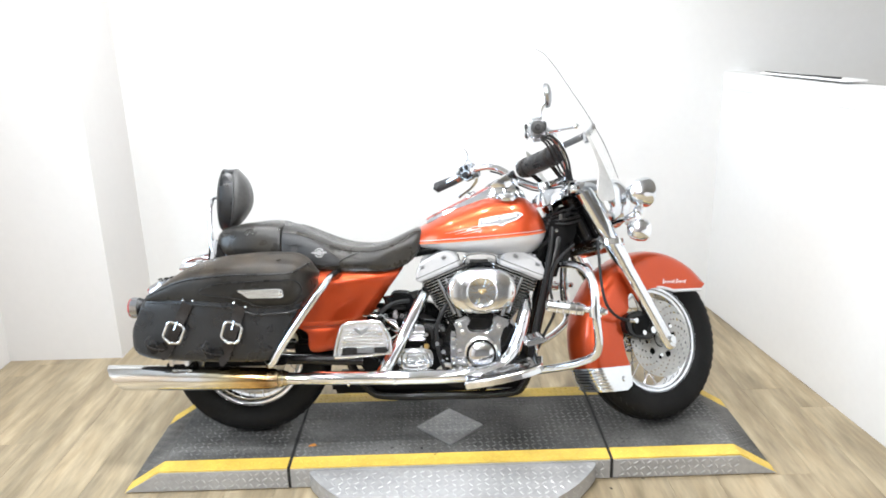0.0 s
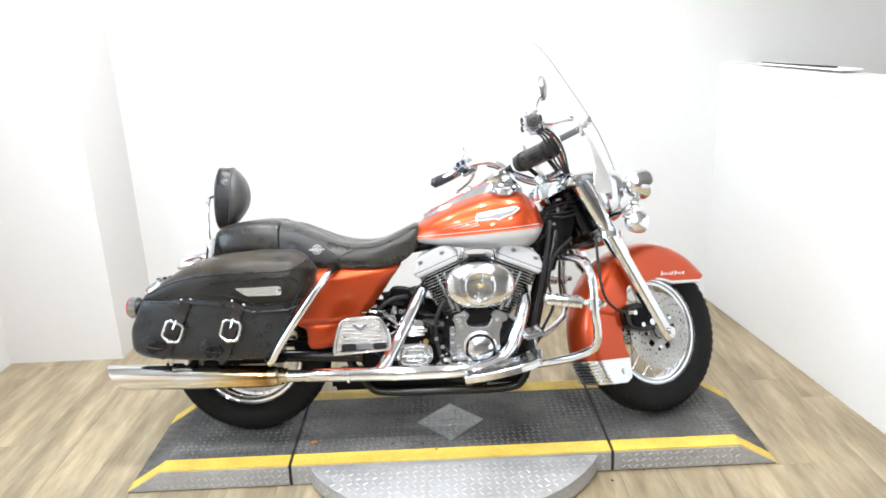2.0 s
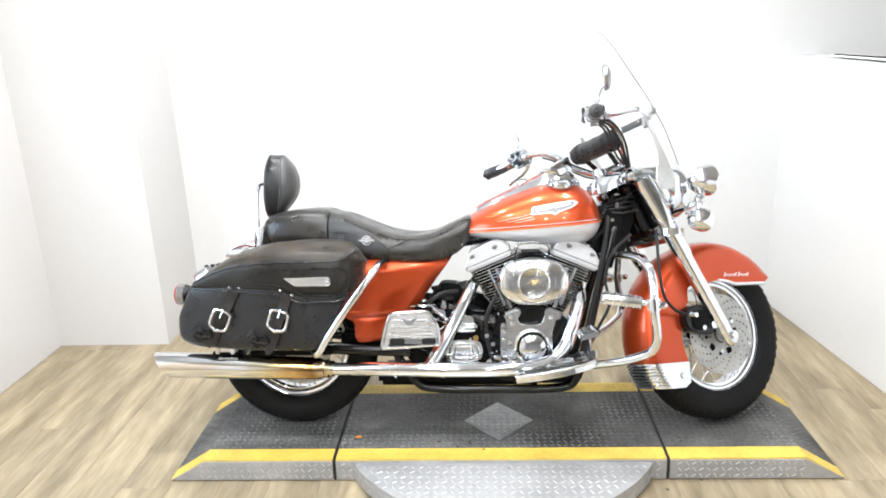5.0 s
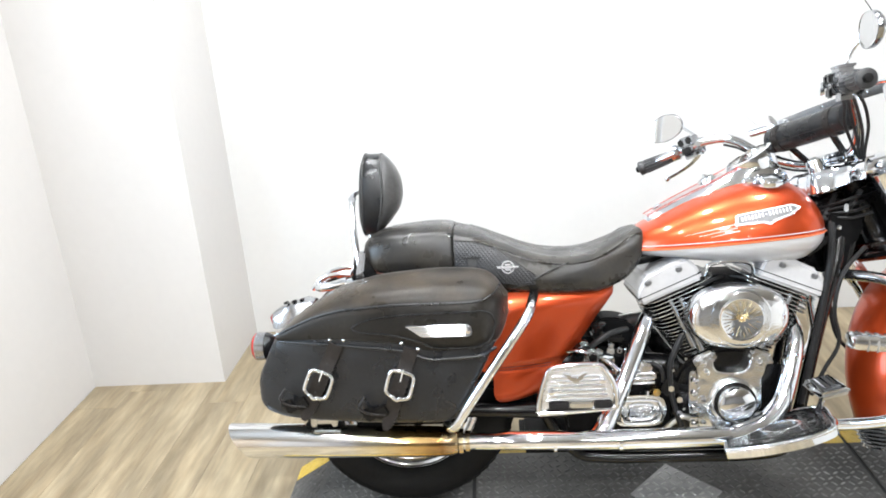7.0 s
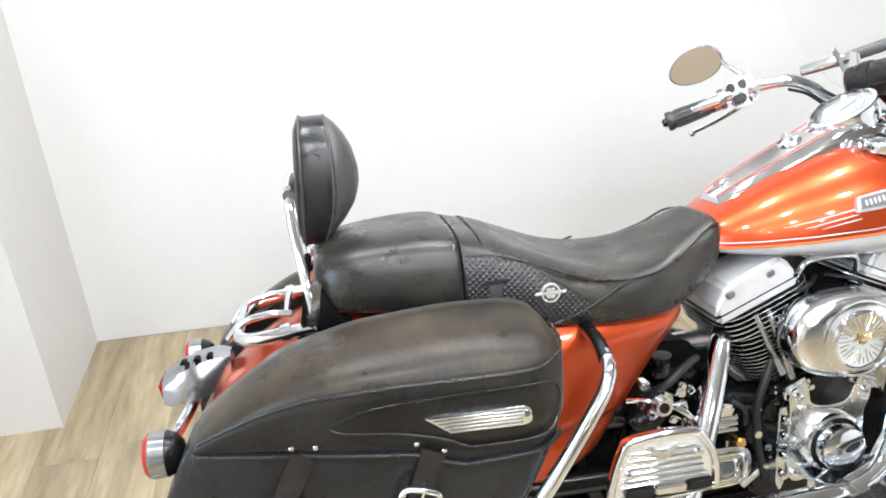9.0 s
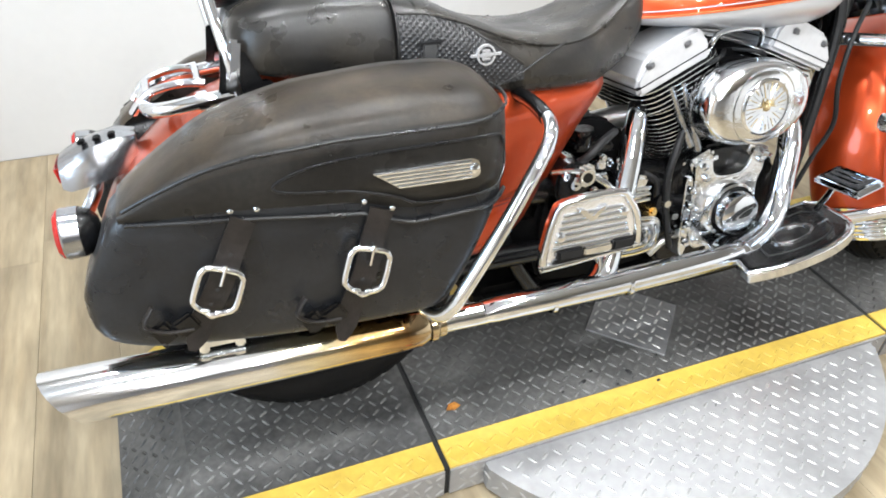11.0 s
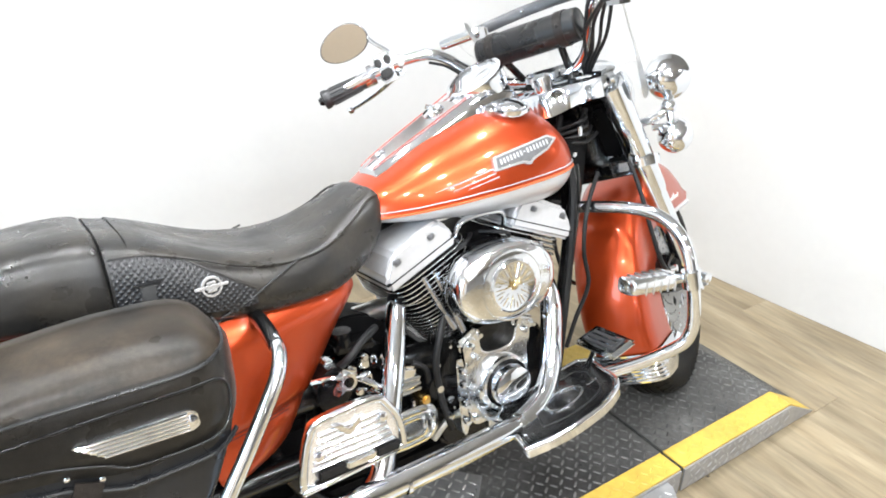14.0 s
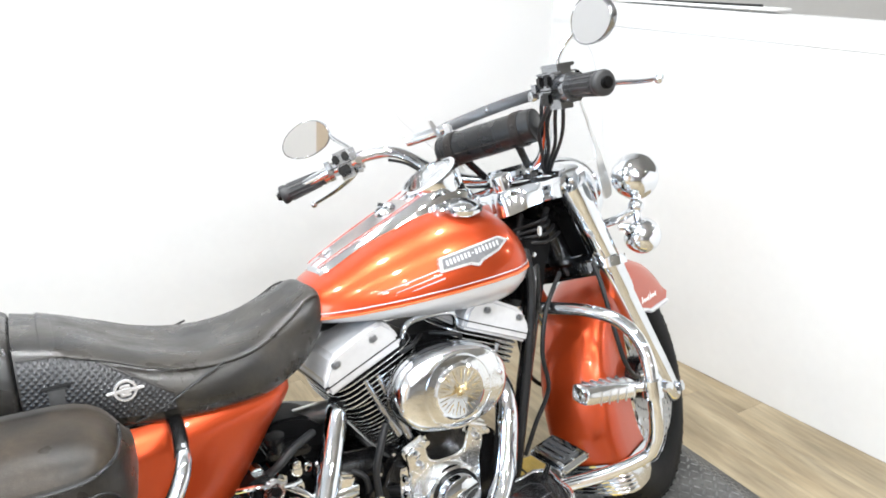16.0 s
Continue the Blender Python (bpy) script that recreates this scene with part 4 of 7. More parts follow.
for s in (-1, 1):
    def P(x, y, z):
        return Vector((x, s * y, z))
    a, b = (P(0.424, 0.305, 1.068), P(0.369, 0.391, 1.048)) if s < 0 else (P(0.445, 0.350, 1.053), P(0.380, 0.436, 1.031))
    c = P(0.435, 0.279, 1.073) if s < 0 else P(0.466, 0.300, 1.067)
    d = (b - a).normalized()
    side_v = d.orthogonal().normalized()
    up_v = d.cross(side_v)
    grip = part("grip", moved(sweep([a, a + d * 0.006, a + d * 0.012, a.lerp(b, 0.5), b - d * 0.020, b - d * 0.012, b - d * 0.003, b], [0.0170, 0.0188, 0.0172, 0.0192, 0.0200, 0.0226, 0.0226, 0.018], 24, 3), UPPER), GRIPRUBBER, bar, "black rubber grip with fine lengthwise ribs")
    for i in range(14):
        ang = 2 * math.pi * i / 14
        o = side_v * math.cos(ang) + up_v * math.sin(ang)
        part("rib", moved(rod(a + d * 0.014 + o * 0.0174, b - d * 0.022 + o * 0.0202, 0.0019, 6), UPPER), GRIPRUBBER, grip)
    part("end_cap", moved(merge(rod(b - d * 0.001, b + d * 0.006, 0.0105, 18), rod(b + d * 0.006, b + d * 0.010, 0.008, 14)), UPPER), BLACK, grip)
    part("grip_collar", moved(rod(a - d * 0.022, a + d * 0.002, 0.0185, 22), UPPER), CHROME, grip, "chrome grip collar")
    frame_m = Matrix.Translation(c) @ d.to_track_quat("X", "Z").to_matrix().to_4x4() @ Matrix.Scale(1.32 if s < 0 else 1.18, 4)
    sw = part("switch_housing", moved(moved(merge(rbox((0, 0, 0), (0.056, 0.048, 0.056), 0.014), rbox((-0.024, 0, 0.004), (0.040, 0.056, 0.040), 0.014), rod((0.026, 0, 0), (0.036, 0, 0), 0.020, 20)), frame_m), UPPER), HOUSING, bar, "chrome switch housing")
    for face_y in (-1, 1):
        for dx, dz, w in ((-0.009, 0.012, 0.014), (0.011, 0.012, 0.014), (0.003, -0.012, 0.024)):
            part("switch", moved(moved(rbox((dx, face_y * 0.0245, dz), (w, 0.008, 0.018), 0.003), frame_m), UPPER), BLACK, sw, "black rocker switch")
    part("seam", moved(moved(rbox((0, 0, -0.0005), (0.0575, 0.0492, 0.0012), 0), frame_m), UPPER), DARK, sw, sharp=0)
    for face_y in (-1, 1):
        part("housing_screw", moved(moved(rod((-0.030, face_y * 0.024, -0.006), (-0.030, face_y * 0.031, -0.006), 0.007, 12), frame_m), UPPER), CHROME, sw)
    if s < 0:
        part("reservoir", moved(moved(rbox((-0.010, 0.004, 0.022), (0.058, 0.044, 0.022), 0.010), frame_m), UPPER), HOUSING, sw, "chrome brake fluid reservoir")
        part("reservoir_lid", moved(moved(rbox((-0.006, 0.004, 0.0315), (0.044, 0.032, 0.005), 0.002), frame_m), UPPER), HOUSING, sw, "flat reservoir lid")
    lev = [P(0.490, 0.258, 1.078), P(0.506, 0.300, 1.072), P(0.502, 0.355, 1.062), P(0.490, 0.410, 1.048), P(0.482, 0.445, 1.042)] if s < 0 else \
          [P(0.500, 0.290, 1.056), P(0.522, 0.335, 1.042), P(0.526, 0.385, 1.026), P(0.516, 0.430, 1.012), P(0.506, 0.463, 1.003)]
    part("lever", moved(merge(sweep(lev, [0.010, 0.0085, 0.0075, 0.0065, 0.0065], 12, flat=0.7), ball(lev[-1], (0.0095,) * 3, 14), rbox(lev[0], (0.034, 0.030, 0.024), 0.008)), UPPER), CHROME, bar, "polished control lever")
    # mirror, turned to face rearwards
    mc = P(0.430, 0.372, 1.168) if s < 0 else P(0.468, 0.403, 1.153)
    nrm = Vector((0.90, 0.55, 0.25) if s > 0 else (0.83, -0.55, 0.0)).normalized()
    ylong = (Vector((0, 1, 0)) - nrm * nrm.y).normalized()
    zshort = nrm.cross(ylong)
    tw = radians(s * -14)
    ylong, zshort = ylong * math.cos(tw) + zshort * math.sin(tw), zshort * math.cos(tw) - ylong * math.sin(tw)
    look_m = Matrix.Translation(mc) @ Matrix((nrm, ylong, zshort)).transposed().to_4x4()
    shell = [Vector((0, s * (0.0625 * math.copysign(abs(math.cos(t)) ** 0.92, math.cos(t)) + 0.006 * math.sin(t)), 0.041 * math.sin(t) * (1 + 0.12 * -math.cos(t)))) for t in [2 * math.pi * i / 44 for i in range(44)]]
    mir = part("mirror", moved(moved(loft([[v * k + Vector((dx, 0, 0)) for v in shell] for k, dx in ((0.93, -0.0065), (0.955, -0.0085), (0.985, -0.0075), (1.0, -0.003), (0.99, 0.004), (0.86, 0.010), (0.5, 0.015), (0.12, 0.016))]), look_m), UPPER), HOUSING, bike, "oval chrome mirror on a stem")
    part("mirror_glass", moved(moved(loft([[v * k + Vector((dx, 0, 0)) for v in shell] for k, dx in ((0.945, -0.0072), (0.945, -0.0060))]), look_m), UPPER), MIRROR_GLASS, mir)
    inner_end = look_m @ Vector((0.010, -s * 0.052, -0.010))
    part("stem", moved(sweep([c + Vector((0.020, -s * 0.012, 0.022)), c + Vector((0.026, 0, 0.040 if s > 0 else 0.062)), (c + Vector((0.020, s * 0.02, 0.055 if s > 0 else 0.085))).lerp(inner_end, 0.35), inner_end], [0.007, 0.006, 0.0055, 0.005], 10), UPPER), CHROME, mir)
    if s > 0:
        part("cable", moved(sweep([(x - 0.004, y, z - 0.019) for x, y, z in reversed(bar_left[2:7])] + [(0.72, 0.06, 0.94)], 0.0036, 8), UPPER), RUBBER, bar, "black control cable")
    # cables from the switch gear
    for k in range(4 if s < 0 else 0):
        o = 0.015 * k
        part("cable", moved(sweep([P(0.470, 0.252 - o * 0.3, 1.060), P(0.528, 0.236 - o * 0.8, 1.070 - o * 0.4), P(0.590, 0.206 - o * 1.4, 1.046 - o * 0.5), P(0.640, 0.168 - o * 1.2, 1.004 - o * 0.6), P(0.690, 0.110 - o * 0.6, 0.958), P(0.730, 0.07, 0.925), P(0.76, 0.04, 0.90)], 0.0042, 8), UPPER), RUBBER, bar, "black control cable")

# rolled tool pouch on the bar
pm = Matrix.Translation((0.634, 0.008, 1.046))
PR, PH = 0.0375, 0.126
pouch = part("tool_pouch", moved(moved(lathe([(0.002, -PH), (PR - 0.006, -PH), (PR - 0.001, -PH + 0.003), (PR, -PH + 0.010), (PR + 0.0012, 0), (PR, PH - 0.010), (PR - 0.001, PH - 0.003), (PR - 0.006, PH), (0.002, PH)], (0, 0, 0), 32), pm), UPPER), LEATHER, bike, "rolled black leather tool pouch")
for y in (-0.088, 0.088):
    part("pouch_strap", moved(moved(lathe([(PR + 0.0008, -0.010), (PR + 0.0032, -0.010), (PR + 0.0032, 0.010), (PR + 0.0008, 0.010)], (0, y, 0), 28, closed=True), pm), UPPER), STRAP, pouch, "black leather strap")
    part("pouch_clamp", moved(moved(rod((0.004, y * 0.8, -0.034), (0.058, y * 0.66, -0.088), 0.009, 12), pm), UPPER), BLACK, pouch)
    part("strap_stud", moved(moved(ball((-PR - 0.003, y, 0.006), (0.002, 0.005, 0.005), 10), pm), UPPER), STRAP, pouch)
part("flap_edge", moved(moved(rbox((-0.0345, 0, -0.014), (0.003, 2 * PH - 0.03, 0.005), 0.001, Matrix.Rotation(0.45, 4, "Y")), pm), UPPER), STRAP, pouch)
for s in (-1, 1):
    part("end_seam", moved(moved(lathe([(PR - 0.004, 0), (PR - 0.002, s * 0.0018), (PR - 0.001, 0)], (0, s * (PH - 0.001), 0), 28, closed=True), pm), UPPER), STRAP, pouch)

# windshield
def shield(u, v):
    """u from -1 to 1 across, v from 0 at the foot to 1 at the top."""
    w = lerp([(0, 0.150), (0.25, 0.235), (0.45, 0.265), (0.8, 0.250), (0.93, 0.205), (1, 0.13)], v)
    y = w * u
    x = 0.905 - 0.330 * v - 0.02 * v * (1 - v) - 1.15 * y * y
    z = 0.950 + 0.508 * v - 0.10 * (y / 0.25) ** 2 * v * 0.35
    return Vector((x, y, z))


bm = loft([[shield(-1 + 2 * i / 28, j / 24) for i in range(29)] for j in range(25)], cap=False, closed=False)
bmesh.ops.solidify(bm, geom=bm.faces[:], thickness=0.0022)
ws = part("windshield", moved(bm, UPPER), ACRYLIC, bike, "clear acrylic windshield")
ws.visible_shadow = False
arc = [shield(u, 0.335) + Vector((-0.014 + 0.022 * max(0, 1 - (u / 0.78) ** 2), 0, 0.016 * max(0, 1 - (u / 0.78) ** 2))) for u in (-0.78, -0.6, -0.3, 0, 0.3, 0.6, 0.78)]
part("brace", moved(sweep(arc, 0.0052, 12, 6, flat=2.7, side=(0, 0, 1)), UPPER), BRACE, ws, "black brace across the windshield")
for s in (-1, 1):
    part("brace_end", moved(sweep([shield(s * 1.10, 0.335) + Vector((-0.016, 0, 0)), shield(s * 1.07, 0.335) + Vector((-0.016, 0, 0)), shield(s * 0.74, 0.335) + Vector((-0.018, 0, 0)), shield(s * 0.70, 0.335) + Vector((-0.018, 0, 0))], [0.006, 0.0075, 0.0075, 0.005], 12, 2, flat=1.8, side=(0, 0, 1)), UPPER), CHROME, ws, "chrome brace end")
    part("bracket", moved(slab(smooth_outline([(0.694, 1.134), (0.708, 1.138), (0.740, 1.085), (0.776, 1.015), (0.806, 0.955), (0.824, 0.912), (0.830, 0.866), (0.790, 0.852), (0.748, 0.858), (0.744, 0.905), (0.758, 0.950), (0.756, 0.990), (0.738, 1.050), (0.712, 1.100)], 3), -0.0015, 0.0015, 0.001, 1), UPPER @ Matrix.Translation((0.745, s * 0.188, 0)) @ Matrix.Rotation(radians(-s * 9), 4, "Z") @ Matrix.Diagonal((1.06, 1, 1, 1)) @ Matrix.Translation((-0.745, 0, 0))), STEEL, ws, "flat steel windshield bracket")
    part("brace_clip", moved(rbox(shield(s * 0.68, 0.335) + Vector((-0.026, 0, -0.016)), (0.014, 0.026, 0.048), 0.005), UPPER), CHROME, ws, "chrome brace clip")
    part("brace_screw", moved(ball(shield(s * 0.30, 0.335) + Vector((-0.005, 0, 0.0136)), (0.006,) * 3, 10), UPPER), CHROME, ws)

# ---- tank, console and caps ----
TANK_TOP = [(0.125, 0.782), (0.150, 0.800), (0.276, 0.868), (0.408, 0.914), (0.495, 0.922), (0.560, 0.906), (0.605, 0.866), (0.628, 0.822), (0.634, 0.790)]
TANK_LOW = [(0.125, 0.733), (0.150, 0.717), (0.271, 0.699), (0.399, 0.683), (0.500, 0.676), (0.570, 0.679), (0.605, 0.698), (0.628, 0.730), (0.634, 0.760)]
TANK_W = [(0.125, 0.055), (0.135, 0.080), (0.160, 0.104), (0.215, 0.135), (0.300, 0.164), (0.400, 0.182), (0.500, 0.188), (0.560, 0.182), (0.600, 0.160), (0.622, 0.128), (0.634, 0.080)]


def split_z(x):
    return 0.737 + (x - 0.125) * 0.074


def tank_ring(x, upper):
    w, zs = lerp(TANK_W, x), split_z(x)
    h = (lerp(TANK_TOP, x) - zs) if upper else (zs - lerp(TANK_LOW, x))
    h = max(h, 0.004)
    out = []
    for i in range(33):
        a = math.pi * i / 32
        c, s = math.cos(a), math.sin(a)
        p = 2.25 if upper else 2.0
        out.append(Vector((x, w * math.copysign(abs(c) ** (2 / p), c), zs + (h if upper else -h) * abs(s) ** (2 / p))))
    return out


stations = [0.125, 0.130, 0.137, 0.148] + [0.165 + 0.025 * i for i in range(16)] + [0.555, 0.572, 0.588, 0.602, 0.613, 0.622, 0.629, 0.634]


def tank_half(upper):
    rings = [tank_ring(x, upper) for x in stations]
    bm = loft(rings, cap=False, closed=False)
    for _ in range(3):
        bmesh.ops.smooth_vert(bm, verts=[v for v in bm.verts if not v.is_boundary], factor=0.5, use_axis_x=True, use_axis_y=True, use_axis_z=True)
    for ring in (rings[0], rings[-1]):
        bm.faces.new([bm.verts.new(p) for p in ring])
    bmesh.ops.remove_doubles(bm, verts=bm.verts, dist=1e-5)
    return bm


tank = part("fuel_tank", tank_half(True), ORANGE, bike, "orange fuel tank with a silver lower half", sharp=60)
part("tank_lower", tank_half(False), SILVERPAINT, tank, "silver metallic lower tank", sharp=60)
for s in (-1, 1):
    line = [Vector((x, s * (lerp(TANK_W, x) + 0.0002), split_z(x))) for x in stations[1:-1]]
    part("pinstripe", sweep(line, 0.0026, 6, 1), STRIPE, tank, "fine orange pinstripe")
    line = [Vector((x, s * (lerp(TANK_W, x) - 0.0005), split_z(x) + 0.010)) for x in stations[2:-3]]
    part("pinstripe", sweep(line, 0.0012, 6, 1), SILVERPAINT, tank, "fine silver pinstripe")
    # nameplate on the tank's side, with a plain dark field
    nm = Matrix.Translation((0.455, s * 0.1755, 0.828)) @ Matrix.Rotation(radians(-6.5), 4, "Y") @ Matrix.Rotation(radians(s * 21), 4, "X") @ Matrix.Rotation(radians(s * 1.5), 4, "Z")
    o = [(-0.086, -0.017), (-0.079, 0.013), (0.0, 0.016), (0.066, 0.019), (0.086, 0.006), (0.058, -0.011), (0.014, -0.021), (0.002, -0.029), (-0.016, -0.020)]
    plate = part("tank_emblem", moved(slab(o, -s * 0.010, s * 0.004, 0.002), nm), ALLOY, tank, "chrome nameplate with a dark field")
    o = [(-0.078, -0.0125), (-0.0735, 0.0085), (0.0, 0.0115), (0.062, 0.0145), (0.075, 0.006), (0.054, -0.0065), (0.012, -0.0155), (0.002, -0.0215), (-0.014, -0.0150)]
    part("emblem_field", moved(slab(o, -s * 0.008, s * 0.0048, 0.0004, 1), nm), FIELD, plate, "dark inset field")
    for i in range(15):
        x = -0.066 + i * 0.0088
        part("emblem_bar", moved(rbox((x, s * 0.005, -0.002 + i * 0.0005), (0.0046, 0.0016, 0.0110 if i not in (7,) else 0.003), 0.0003), nm), SILVERPAINT, plate)

for s in (-1, 1):
    for k, (xa, xb, za, zb) in enumerate(((0.250, 0.375, 0.778, 0.806), (0.285, 0.380, 0.776, 0.797), (0.315, 0.385, 0.774, 0.789))):
        line = []
        for i in range(9):
            x, z = xa + (xb - xa) * i / 8, za + (zb - za) * i / 8
            w, zs = lerp(TANK_W, x), split_z(x)
            h = lerp(TANK_TOP, x) - zs
            y = w * max(0.0, 1 - abs((z - zs) / h) ** 2.25) ** (1 / 2.25)
            line.append(Vector((x, s * (y - 0.0012), z)))
        part("flourish", sweep(line, [0.0005, 0.0011, 0.0015], 6, 1), SILVERPAINT, tank, "thin silver flourish")

con_rings = []
for x, w, zt in ((0.175, 0.036, 0.824), (0.200, 0.042, 0.838), (0.260, 0.048, 0.868), (0.330, 0.053, 0.901), (0.390, 0.057, 0.930), (0.430, 0.060, 0.950), (0.475, 0.060, 0.962), (0.520, 0.058, 0.958), (0.552, 0.045, 0.930), (0.565, 0.030, 0.905)):
    con_rings.append([Vector((x, y * w, zt + dz)) for y, dz in ((-1.12, -0.060), (-1.06, -0.022), (-0.96, -0.006), (-0.80, 0), (0, 0.002), (0.80, 0), (0.96, -0.006), (1.06, -0.022), (1.12, -0.060))])
console = part("dash_console", loft(con_rings), CHROME, bike, "chrome tank console with a round gauge", sharp=50)
part("console_inlay", loft([[r[3] + Vector((0, 0.006, 0.0022)), r[4] + Vector((0, 0, 0.0024)), r[5] + Vector((0, -0.006, 0.0022)), r[5] + Vector((0, -0.006, -0.002)), r[3] + Vector((0, 0.006, -0.002))] for r in con_rings[1:5]]), STEEL, console, "satin steel inlay", sharp=30)
for s in (-1, 1):
    part("console_line", sweep([r[4] + Vector((0, s * (abs(r[3].y) - 0.002), 0.0012)) for r in con_rings[:6]], 0.0015, 6, 2), REDLINE, console, "thin red line along the console")
    part("console_seal", sweep([r[0 if s < 0 else -1] + Vector((0, s * 0.002, 0.006)) for r in con_rings[:-1]], 0.0058, 6, 2), RUBBER, console, "black rubber seal under the console")
tilt = Matrix.Translation((0.468, 0, 0.966)) @ Matrix.Rotation(radians(-31), 4, "Y") @ Matrix.Rotation(radians(90), 4, "X") @ Matrix.Diagonal((1.20, 1.0, 1.20, 1.0))
gauge = part("gauge", moved(lathe([(0.048, -0.045), (0.055, -0.012), (0.0575, 0.006), (0.057, 0.014), (0.050, 0.016), (0.049, 0.009)], (0, 0, 0), 40), tilt), CHROME, console, "round speed gauge with a chrome rim")
part("dial", moved(lathe([(0.0005, 0.008), (0.049, 0.008), (0.049, 0.005), (0.0005, 0.005)], (0, 0, 0), 32), tilt), DIAL, gauge, "pale dial")
part("dial_ring", moved(lathe([(0.036, 0.0082), (0.036, 0.0092), (0.038, 0.0092), (0.038, 0.0082)], (0, 0, 0), 32, closed=True), tilt), STEEL, gauge)
part("needle", moved(rbox((0.012, 0.010, 0.004), (0.034, 0.001, 0.0014), 0), tilt), STEEL, gauge, sharp=0)
part("glass", moved(lathe([(0.0005, 0.0145), (0.050, 0.013), (0.050, 0.011), (0.0005, 0.0125)], (0, 0, 0), 32), tilt), GLASS, gauge)
kt = Matrix.Translation((0.352, 0, 0.911)) @ Matrix.Rotation(radians(-27), 4, "Y") @ Matrix.Rotation(radians(90), 4, "X")
kn = part("ignition_switch", moved(lathe([(0.026, -0.01), (0.026, 0.006), (0.022, 0.014), (0.014, 0.017), (0.001, 0.017)], (0, 0, 0), 24), kt), CHROME, console, "chrome ignition switch")
part("switch_wing", moved(rbox((0, 0.019, 0), (0.010, 0.010, 0.036), 0.003), kt), CHROME, kn)
part("console_nut", moved(lathe([(0.012, -0.01), (0.012, 0.006), (0.006, 0.010), (0.001, 0.010)], (0, 0, 0), 12), Matrix.Translation((0.212, 0, 0.846)) @ Matrix.Rotation(radians(-26), 4, "Y") @ Matrix.Rotation(radians(90), 4, "X")), CHROME, console)
for s in (-1, 1):
    fm = Matrix.Translation((0.487, s * 0.090, 0.913)) @ Matrix.Rotation(radians(s * -12), 4, "X") @ Matrix.Rotation(radians(90), 4, "X")
    cap = part("fuel_cap", moved(lathe([(0.036, -0.012), (0.038, 0.003), (0.036, 0.008), (0.029, 0.012), (0.015, 0.015), (0.001, 0.016)], (0, 0, 0), 32), fm), CHROME, tank, "domed chrome fuel cap")
    part("cap_ring", moved(lathe([(0.039, -0.004), (0.045, -0.004), (0.045, 0.003), (0.039, 0.003)], (0, 0, 0), 32, closed=True), fm), CHROME, cap)
    fm = Matrix.Translation((0.440, s * 0.080, 0.912)) @ Matrix.Rotation(radians(s * -16), 4, "X") @ Matrix.Rotation(radians(90), 4, "X")
    part("console_screw", moved(merge(lathe([(0.016, -0.02), (0.017, 0.004), (0.012, 0.009), (0.001, 0.010)], (0, 0, 0), 18), rbox((0.020, -0.004, 0), (0.026, 0.012, 0.020), 0.004)), fm), CHROME, tank)

# ---- seat ----
def seat_ring(x, w, zb, zt, dip=0.0, n=None):
    h = zt - zb
    half = [(0.62, 0.0), (0.90, 0.02), (0.985, 0.12), (1.0, 0.34), (0.985, 0.58), (0.93, 0.76), (0.82, 0.89), (0.64, 0.965), (0.42, 0.995 - dip * 0.6), (0.2, 1.0 - dip)]
    pts = [Vector((x, -w * a, zb + h * b)) for a, b in half] + [Vector((x, 0, zt - dip * h))] + [Vector((x, w * a, zb + h * b)) for a, b in reversed(half)]
    return pts + [Vector((x, 0.3 * w, zb)), Vector((x, 0, zb)), Vector((x, -0.3 * w, zb))]


def dense(rows, k=4):
    """Rows of numbers made smooth along their length."""
    n = len(rows[0])
    out = []
    cols = [curve([(r[0], r[c], 0) for r in rows], k) for c in range(1, n)]
    for i in range(len(cols[0])):
        out.append((cols[0][i].x, *[c[i].y for c in cols]))
    return out


rows = dense([(-0.368, 0.158, 0.686, 0.827, 0), (-0.345, 0.162, 0.680, 0.821, 0), (-0.318, 0.166, 0.674, 0.814, 0), (-0.290, 0.172, 0.665, 0.806, 0), (-0.240, 0.178, 0.652, 0.785, 0.05), (-0.180, 0.180, 0.644, 0.760, 0.08), (-0.120, 0.180, 0.640, 0.743, 0.08),
              (-0.050, 0.172, 0.638, 0.737, 0.06), (0.010, 0.155, 0.636, 0.745, 0.03), (0.060, 0.128, 0.644, 0.764, 0), (0.105, 0.110, 0.665, 0.784, 0), (0.135, 0.100, 0.696, 0.797, 0), (0.152, 0.088, 0.728, 0.796, 0), (0.160, 0.068, 0.752, 0.786, 0)])
seat = part("rider_seat", loft([seat_ring(*r) for r in rows]), SADDLE, bike, "black leather two-piece saddle", sharp=60)
rows = dense([(-0.628, 0.085, 0.742, 0.778, 0), (-0.622, 0.108, 0.728, 0.800, 0), (-0.600, 0.128, 0.716, 0.816, 0), (-0.550, 0.142, 0.706, 0.829, 0), (-0.480, 0.150, 0.700, 0.836, 0), (-0.430, 0.154, 0.695, 0.838, 0),
              (-0.390, 0.157, 0.689, 0.835, 0), (-0.374, 0.156, 0.687, 0.829, 0), (-0.3705, 0.150, 0.692, 0.820, 0)])
part("pillion", loft([seat_ring(*r) for r in rows]), SADDLE, seat, "smooth black leather pillion pad", sharp=60)


